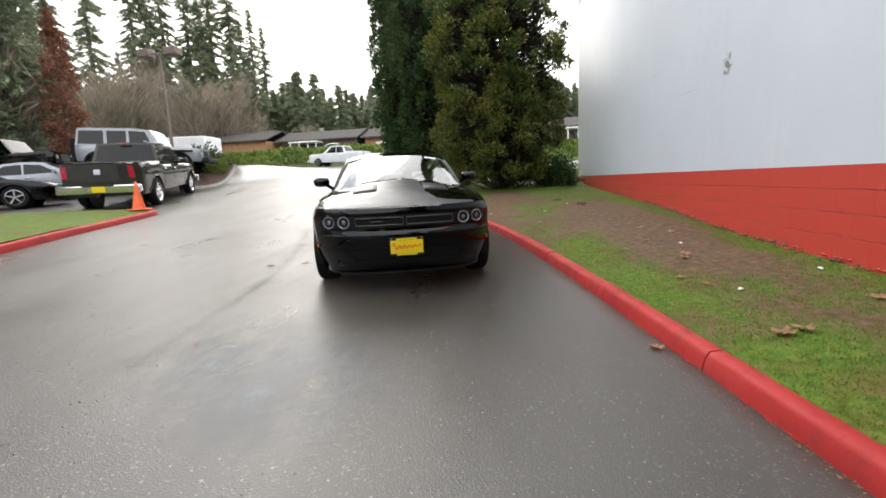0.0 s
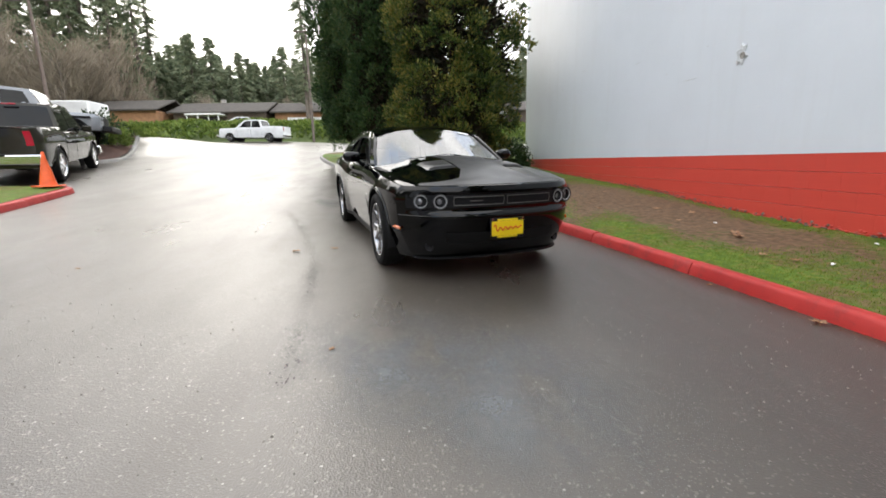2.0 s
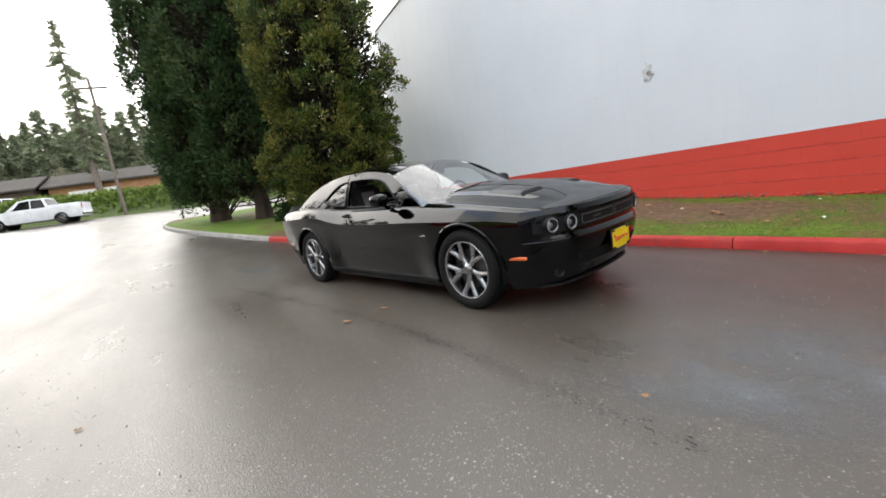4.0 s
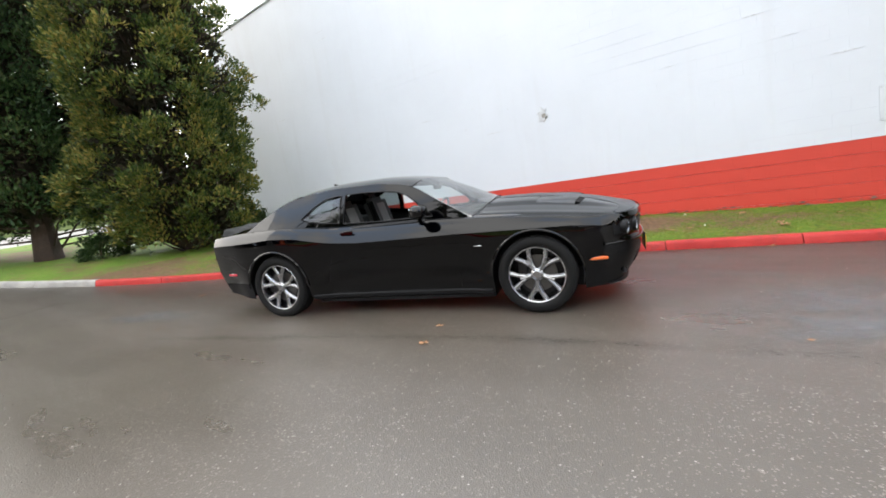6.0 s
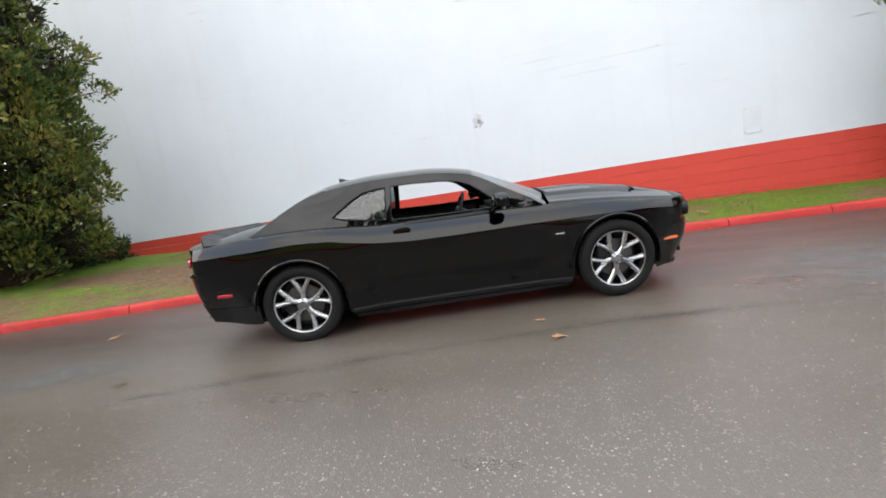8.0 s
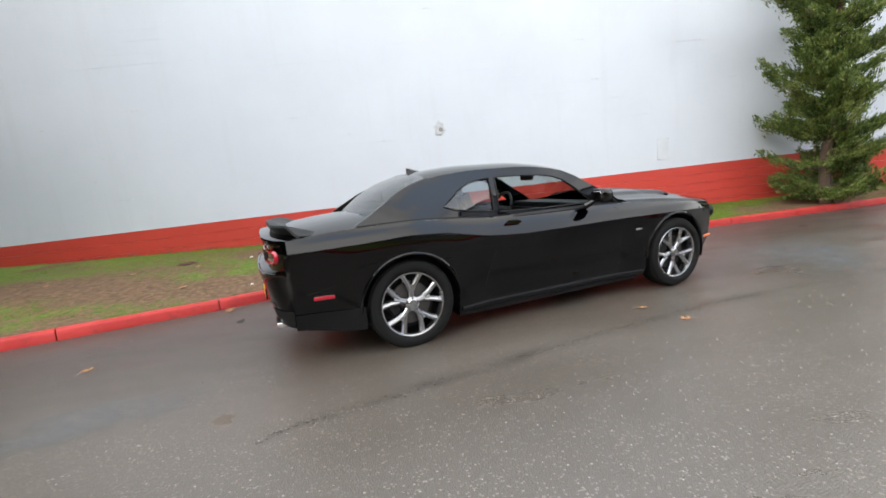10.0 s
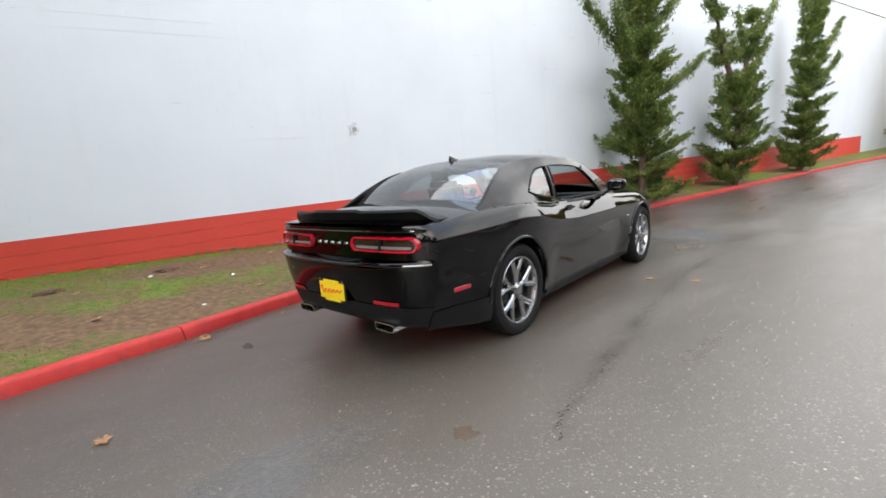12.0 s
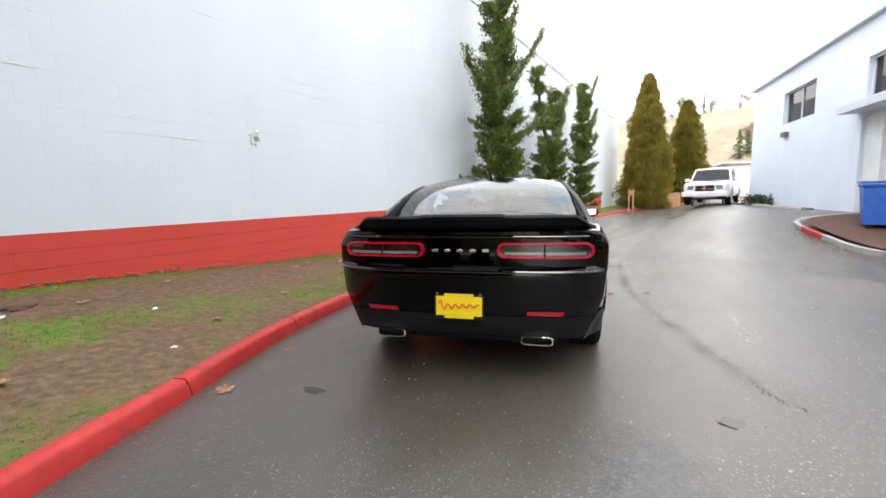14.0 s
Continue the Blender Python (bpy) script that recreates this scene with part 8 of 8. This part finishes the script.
inn = [bm.verts.new((WALL_X - 0.006, 6.26 + 0.055 * math.cos(a), 2.49 + 0.06 * math.sin(a))) for r, a in ring]
for a, b in ((outer, mid), (mid, inn)):
    for k in range(22):
        bm.faces.new((a[k], a[(k + 1) % 22], b[(k + 1) % 22], b[k]))
bm.faces.new(inn)
patch = part("wall_patch", bm, M["hole"])
tagged(patch, "rough round mortar patch on the white wall", "wall patch")
bm = bmesh.new()
lathe(bm, [(-0.004, 0.045), (-0.014, 0.042), (-0.012, 0.030), (-0.004, 0.026), (-0.003, 0.0005)], 18, axis='X')
pp = part("pipe_stub", bm, M["concrete"], patch)
pp.location = (WALL_X - 0.004, 6.25, 2.48)
cover = part("wall_cover", box(WALL_X - 0.006, 1.375, 1.59, 0.012, 0.28, 0.47, bevel=0.003), M["panel"])
tagged(cover, "flat grey cover plate on the white wall", "cover plate")
for dy in (-0.12, 0.12):
    for dz in (-0.21, 0.21):
        part("screw", cyl((WALL_X - 0.015, 1.375 + dy, 1.59 + dz), (WALL_X - 0.010, 1.375 + dy, 1.59 + dz), 0.006, n=8), M["steel"], cover)
# paint runs and flakes on the wall
V, Fc = [], []
for _ in range(150):
    y, row = rd.uniform(-12, 16), rd.randint(1, 24)
    z = BAND + row * BH + rd.uniform(-0.006, 0.006)
    ln = rd.choice((0.05, 0.08, 0.14, 0.3)) * rd.uniform(0.6, 1.3)
    th = rd.uniform(0.004, 0.011)
    k = len(V)
    n = 6
    for i in range(n + 1):
        yy = y + ln * (i / n - 0.5)
        w = th * math.sin(math.pi * (i + 0.35) / (n + 0.7)) * rd.uniform(0.6, 1.2)
        V += [(WALL_X - 0.002, yy, z + w), (WALL_X - 0.007, yy, z), (WALL_X - 0.002, yy, z - w * 0.8)]
    for i in range(n):
        for q in range(2):
            a = k + i * 3 + q
            Fc.append((a, a + 1, a + 4, a + 3))
flakes = mesh_ob("paint_flakes", V, Fc, M["hole"])
tagged(flakes, "small raised paint flakes on the block joints", "paint flakes", kind="stuff")
# crumbled footing along the wall
V, Fc = [], []
ico = [(0, 0, 1), (0.89, 0, 0.45), (0.28, 0.85, 0.45), (-0.72, 0.53, 0.45), (-0.72, -0.53, 0.45), (0.28, -0.85, 0.45), (0.72, 0.53, -0.45), (-0.28, 0.85, -0.45), (-0.89, 0, -0.45), (-0.28, -0.85, -0.45), (0.72, -0.53, -0.45), (0, 0, -1)]
icf = [(0, 1, 2), (0, 2, 3), (0, 3, 4), (0, 4, 5), (0, 5, 1), (1, 6, 2), (2, 7, 3), (3, 8, 4), (4, 9, 5), (5, 10, 1), (6, 7, 2), (7, 8, 3), (8, 9, 4), (9, 10, 5), (10, 6, 1), (11, 7, 6), (11, 8, 7), (11, 9, 8), (11, 10, 9), (11, 6, 10)]
rubble = {"footing": ([], []), "red_wall": ([], [])}
for _ in range(620):
    y = rd.gauss(6.5, 3.2) if rd.random() < 0.8 else rd.uniform(-1, 14)
    mat = "red_wall" if rd.random() < 0.55 else "footing"
    V, Fc = rubble[mat]
    s = rd.uniform(0.006, 0.021)
    c = (WALL_X - rd.uniform(0.0, 0.05), y, wall_foot(y) + rd.uniform(-0.01, 0.05))
    k = len(V)
    V += [(c[0] + s * 0.6 * p[0] * rd.uniform(0.7, 1.2), c[1] + s * 1.6 * p[1] * rd.uniform(0.7, 1.2), c[2] + s * 0.8 * p[2]) for p in ico]
    Fc += [tuple(i + k for i in f) for f in icf]
for mat, (V, Fc) in rubble.items():
    ob = mesh_ob("crumbled_footing", V, Fc, M[mat])
    tagged(ob, "crumbled concrete footing at the wall's base", "rubble", kind="stuff")


# fallen leaves
def leaf_shape(seed):
    r5 = random.Random(seed)
    bm = bmesh.new()
    c = bm.verts.new((0, 0, 0.012))
    pts = []
    n = 20
    for k in range(n):
        a = k * math.tau / n
        lobe = 0.45 + 0.55 * abs(math.cos(2.5 * a)) ** 0.7
        r = 0.055 * lobe * r5.uniform(0.8, 1.15)
        pts.append(bm.verts.new((r * math.cos(a), r * math.sin(a), 0.004 + 0.022 * (r / 0.055) ** 2 * r5.uniform(0.3, 1.0))))
    for k in range(n):
        bm.faces.new((c, pts[k], pts[(k + 1) % n]))
    add_tube(bm, [(0.0, 0, 0.012), (-0.05, 0.01, 0.012), (-0.085, 0.015, 0.006)], 0.0016, 4)
    me = bpy.data.meshes.new("fallen_leaf")
    bm.to_mesh(me)
    bm.free()
    me.materials.append(M["dead_leaf"])
    return me


leaf_meshes = [leaf_shape(k) for k in range(4)]


def fallen_leaf(x, y, s, lab, on_verge=False):
    z = (verge_z(x, y) + 0.012) if on_verge else G(x, y) + 0.004
    ob = new("fallen_leaf", rd.choice(leaf_meshes))
    ob.matrix_world = pose(x, y, z, rd.uniform(-8, 8), rd.uniform(-8, 8), rd.uniform(0, 360)) @ Matrix.Scale(s, 4)
    tagged(ob, lab, "leaf", "fallen leaves")


ROAD_LEAF, GRASS_LEAF = "curled brown dead leaf lying on wet asphalt", "pale brown dead leaf lying on the verge"
for x, y, s in ((-3.08, 5.15, 0.95), (-2.68, 5.28, 0.85), (-2.59, 10.06, 0.9), (-1.06, 9.48, 1.1), (0.92, 2.77, 0.9), (-2.22, 2.64, 0.4), (-2.38, 6.75, 0.5), (0.55, 4.55, 0.6), (0.2, 5.9, 0.6), (-0.75, 8.75, 0.6), (-3.05, 12.2, 0.6), (1.05, 1.3, 0.6), (0.75, 3.6, 0.5), (-4.9, 4.4, 0.4)):
    fallen_leaf(x, y, s, ROAD_LEAF)
for x, y, s in ((1.83, 4.75, 1.3), (1.78, 4.65, 1.1), (1.55, 2.62, 1.2), (1.68, 2.66, 1.1), (2.40, 3.1, 1.1), (1.6, 3.72, 0.7), (1.86, 6.4, 0.9), (2.1, 5.95, 0.9), (1.49, 3.95, 0.8), (1.35, 5.2, 0.6), (0.1, 8.8, 0.9), (1.45, 9.3, 0.9), (0.55, 7.7, 0.8), (-0.3, 10.3, 0.9),
                (0.9, 10.6, 0.8), (1.9, 8.3, 0.8), (2.2, 2.0, 0.8), (1.9, 1.2, 0.9), (2.3, 0.2, 0.8), (0.6, 11.4, 0.8), (2.4, 7.6, 0.8), (1.2, 6.9, 0.7), (0.2, 12.3, 0.8), (-0.9, 12.6, 0.9), (1.7, 5.6, 0.6)):
    fallen_leaf(x, y, s, GRASS_LEAF, True)
for x, y in ((1.78, 3.55), (-0.36, 9.42), (0.75, 9.0), (2.55, 3.9), (1.3, 9.9), (1.98, 5.3)):
    bm = bmesh.new()
    n = 9
    c = bm.verts.new((0, 0, 0.02))
    ps = [bm.verts.new((rd.uniform(0.014, 0.03) * math.cos(k * math.tau / n), rd.uniform(0.014, 0.03) * math.sin(k * math.tau / n), rd.uniform(0.0, 0.018))) for k in range(n)]
    for k in range(n):
        bm.faces.new((c, ps[k], ps[(k + 1) % n]))
    ob = part("paper_scrap", bm, M["paper"], smooth=False)
    ob.matrix_world = pose(x, y, verge_z(x, y) + 0.006)
    tagged(ob, "small crumpled white paper scrap on the verge", "litter", "litter on the verge")
for x, y in ((1.6, 9.75), (1.2, 10.9)):
    bm = bmesh.new()
    for v in bmesh.ops.create_icosphere(bm, subdivisions=3, radius=0.10)["verts"]:
        k = 1 + 0.5 * noise.noise(v.co * 18 + Vector((x, y, 0))) + 0.3 * noise.noise(v.co * 45)
        v.co = Vector((v.co.x * k, v.co.y * 1.4 * k, v.co.z * 0.35 * k))
    ob = part("earth_clod", bm, M["soil"])
    ob.matrix_world = pose(x, y, verge_z(x, y))
    tagged(ob, "dark clump of turned earth on the verge", "earth clod", "earth clods")

# litter of bark, paint chips and needles along the kerb's foot
V, Fc = [], []
for p in kerb_line:
    if not -3 < p.y < 14:
        continue
    for _ in range(16):
        w = abs(rd.gauss(0, 0.035))
        c = (p.x - 0.006 - w, p.y + rd.uniform(-0.09, 0.09), 0)
        if rd.random() < 0.45:
            continue
        z = G(c[0], c[1]) + 0.003
        a, s = rd.uniform(0, math.tau), rd.uniform(0.004, 0.016)
        k = len(V)
        for q in range(4):
            b = a + q * math.tau / 4
            ss = s * (1.0 if q % 2 else 0.35)
            V.append((c[0] + ss * math.cos(b), c[1] + ss * math.sin(b), z + rd.uniform(0, 0.006)))
        Fc.append((k, k + 1, k + 2, k + 3))
ob = mesh_ob("kerb_litter", V, Fc, M["dead_leaf"])
tagged(ob, "rusty brown litter along the kerb's foot", "litter", kind="stuff")
V, Fc = [], []
for p in kerb_line:
    if not -3 < p.y < 9 or rd.random() < 0.25:
        continue
    k = len(V)
    w = rd.uniform(0.003, 0.014)
    z = G(p.x, p.y) + 0.0035
    V += [(p.x + 0.01, p.y - 0.06, z), (p.x - w, p.y - 0.05 + rd.uniform(-0.02, 0.02), z), (p.x - w * rd.uniform(0.4, 1.2), p.y + 0.05, z), (p.x + 0.01, p.y + 0.06, z)]
    Fc.append((k, k + 1, k + 2, k + 3))
ob = mesh_ob("paint_overspill", V, Fc, M["kerb_red"])
tagged(ob, "spilled red kerb paint on the asphalt edge", "paint", kind="stuff")

# loose grit on the lane
V, Fc = [], []
for _ in range(5200):
    x, y = rd.uniform(-6.5, 1.2), rd.uniform(0.4, 11.5)
    if x > kerb_x(y) - 0.03:
        continue
    s = rd.uniform(0.0022, 0.0065) * (1.6 if rd.random() < 0.06 else 1)
    z = G(x, y) + s * 0.3
    a = rd.uniform(0, math.tau)
    k = len(V)
    V += [(x + s * math.cos(a + q * 2.09), y + s * math.sin(a + q * 2.09), z - s * 0.3) for q in range(3)] + [(x, y, z + s * 0.7)]
    Fc += [(k, k + 1, k + 3), (k + 1, k + 2, k + 3), (k + 2, k, k + 3)]
ob = mesh_ob("grit", V, Fc, M["pebble"])
tagged(ob, "pale loose grit scattered over the asphalt", "grit", kind="stuff")


# seams, cracks and stains in the asphalt
def road_strip(name, pts, w0, w1, mat, label, cat, seed, dz=0.0035, step=0.06):
    r6 = random.Random(seed)
    ln = resample(pts, step)
    V, Fc = [], []
    for i, p in enumerate(ln):
        q = ln[min(i + 1, len(ln) - 1)] - ln[max(i - 1, 0)]
        q.normalize()
        nrm = Vector((q.y, -q.x, 0))
        fade = min(1, i / 6, (len(ln) - 1 - i) / 6)
        fade *= min(1.0, max(0.0, 0.55 + 2.2 * noise.noise(Vector((p.x * 2.3, p.y * 2.3, seed)))))
        a, b = r6.uniform(w0, w1) * fade, r6.uniform(w0, w1) * fade
        wob = 0.02 * noise.noise(Vector((i * 0.13, seed, 0)))
        for u in (-a + wob, b + wob):
            v = p + nrm * u
            V.append((v.x, v.y, G(v.x, v.y) + dz))
    for i in range(len(ln) - 1):
        Fc.append((2 * i, 2 * i + 1, 2 * i + 3, 2 * i + 2))
    return tagged(mesh_ob(name, V, Fc, mat), label, cat, kind="structure")


SEAM = [(-4.75, 9.6), (-4.35, 8.8), (-3.93, 7.98), (-3.55, 7.02), (-3.25, 6.2), (-3.02, 5.5), (-2.82, 4.85), (-2.62, 3.85), (-2.48, 2.9), (-2.39, 2.1), (-2.3, 1.3), (-2.22, 0.1), (-2.2, -1.2)]
V, cov = [], []
seam_line = [p for p in resample(SEAM, 0.08) if 1.9 < p.y < 8.4]
for i, p in enumerate(seam_line):
    q = (seam_line[min(i + 1, len(seam_line) - 1)] - seam_line[max(i - 1, 0)]).normalized()
    wide = 0.12 + 0.07 * noise.noise(Vector((p.x * 2, p.y * 2, 3)))
    worn = max(0.0, 0.32 + 0.6 * noise.noise(Vector((p.x * 1.1, p.y * 1.1, 9))))
    for k in range(7):
        o = (k / 3 - 1) * wide
        x, y = p.x + q.y * o, p.y - q.x * o
        V.append((x, y, G(x, y) + 0.0028))
        cov.append((1 - abs(k / 3 - 1)) * worn * min(1, i / 8, (len(seam_line) - 1 - i) / 30))
groove = mesh_ob("asphalt_groove", V, grid_faces(len(seam_line), 7), M["groove"], smooth=True)
ca = groove.data.color_attributes.new("cover", 'FLOAT_COLOR', 'POINT')
ca.data.foreach_set("color", [q for k in cov for q in (k, k, k, 1.0)])
tagged(groove, "shallow groove of dark wet grit in the asphalt", "seam", kind="structure")
r7 = random.Random(8)
V, Fc = [], []
for p in resample(SEAM, 0.010):
    if noise.noise(Vector((p.x * 1.3, p.y * 1.3, 6))) < -0.18 + 0.25 * soft_step((p.y - 6.6) / 1.5) + 0.3 * soft_step((2.2 - p.y) / 1.2) or p.y > 8.6:
        continue
    x, y = p.x + r7.gauss(0, 0.028), p.y + r7.gauss(0, 0.01)
    n, s, a0 = 6, r7.uniform(0.002, 0.009), r7.uniform(0, math.tau)
    k = len(V)
    for q in range(n):
        a = a0 + q * math.tau / n
        r = s * r7.uniform(0.5, 1.1)
        vx, vy = x + r * math.cos(a) * 0.8, y + r * math.sin(a) * 1.7
        V.append((vx, vy, G(vx, vy) + 0.0035))
    Fc.append(tuple(range(k, k + n)))
tagged(mesh_ob("asphalt_seam", V, Fc, M["crack"]), "ragged open seam of dark pits in the asphalt", "seam", kind="stuff")
road_strip("asphalt_crack", [(-6.3, 11.2), (-5.4, 11.55), (-4.68, 11.93), (-3.95, 12.29), (-3.2, 12.75)], 0.004, 0.02, M["crack"], "thin crack across the lane", "crack", 5)
road_strip("line_paint", [(-10.6, 23.4), (-10.0, 21.8), (-9.3, 20.0)], 0.03, 0.06, M["line_paint"], "worn white parking line", "line", 6)


def road_blot(name, x, y, rx, ry, mat, label, seed):
    r6 = random.Random(seed)
    n = 26
    V = [(x, y, G(x, y) + 0.0035)]
    for k in range(n):
        a = k * math.tau / n
        r = 0.6 + 0.4 * r6.random()
        V.append((x + rx * r * math.cos(a), y + ry * r * math.sin(a), G(x, y) + 0.0035 + 0.029 * ry * r * math.sin(a)))
    return tagged(mesh_ob(name, V, [(0, k + 1, (k + 1) % n + 1) for k in range(n)], mat), label, "stain", kind="structure")


road_blot("oil_stain", -3.79, 8.56, 0.085, 0.07, M["stain"], "small rusty brown stain on the asphalt", 1)
road_blot("oil_stain", -1.55, 9.2, 0.09, 0.05, M["crack"], "small dark oil stain", 2)
slab = part("paving_slab", box(0, 0, 0.04, 0.9, 0.55, 0.08, bevel=0.01), M["paper"])
slab.matrix_world = pose(-1.15, 17.9, verge_z(-1.15, 17.9) + 0.01, 3, 0, 12)
tagged(slab, "pale flat slab lying on the lawn", "slab")

# ---- the wall's blocks, last: the nearest as single pieces, the rest joined ----


def block_geo(y0, y1, z0, z1, out, jz, jy, e):
    """Front of one block, standing proud of the joint, with a soft edge. Corners: (x, y, z)."""
    a, b, c, d = y0 + jy, y1 - jy, z0 + jz, z1 - jz
    xb, xf = WALL_X + 0.004, WALL_X - out
    vs = [(xb, a, c), (xb, b, c), (xb, b, d), (xb, a, d), (xf, a + e, c + e), (xf, b - e, c + e), (xf, b - e, d - e), (xf, a + e, d - e)]
    fs = [(4, 7, 6, 5), (0, 4, 5, 1), (1, 5, 6, 2), (2, 6, 7, 3), (3, 7, 4, 0)]
    return vs, fs


rb = random.Random(11)
joined = {"white_wall": ([], []), "red_wall": ([], [])}
single_count = 0
RED_END = -23.6
n_low = int(math.ceil((BAND + 0.3) / BH))
for row in range(-n_low, int((WALL_TOP - BAND) / BH) + 1):
    z0, z1 = BAND + row * BH, min(BAND + (row + 1) * BH, WALL_TOP)
    off = (row % 2) * BL / 2
    for col in range(int((WALL_N - WALL_S) / BL) + 1):
        y0, y1 = WALL_S + col * BL - off, WALL_S + (col + 1) * BL - off
        y0, y1 = max(y0, WALL_S), min(y1, WALL_N)
        if y1 - y0 < 0.03 or z1 < wall_foot((y0 + y1) / 2) - 0.25:
            continue
        run = noise.noise(Vector((y0 * 0.42, row * 3.7, 0.5)))
        open_joint = row >= 0 and run > 0.5
        jz = 0.0010 if row < 0 else (0.0014 if open_joint else 0.0)
        jy = -0.002 if row < 0 else -0.003 if open_joint else 0.0
        edge = 0.003 if row < 0 else (0.0015 if open_joint else 0.0003)
        cuts = [y0, RED_END, y1] if row < 0 and y0 + 0.02 < RED_END < y1 - 0.02 else [y0, y1]
        for a, b in zip(cuts, cuts[1:]):
            mat = "red_wall" if row < 0 and (a + b) / 2 > RED_END else "white_wall"
            vs, fs = block_geo(a, b, z0, z1, 0.0, jz, jy, edge)
            if 1.0 < (a + b) / 2 < 10.0 and -4 <= row <= 8 and single_count < 300:
                single_count += 1
                mesh_ob("block", vs, fs, M[mat], wall_east)
            else:
                V, Fc = joined[mat]
                k = len(V)
                V += vs
                Fc += [tuple(i + k for i in f) for f in fs]
for mat, (V, Fc) in joined.items():
    ob = mesh_ob("blockwork", V, Fc, M[mat], wall_east)
    ob["kind"] = "stuff"
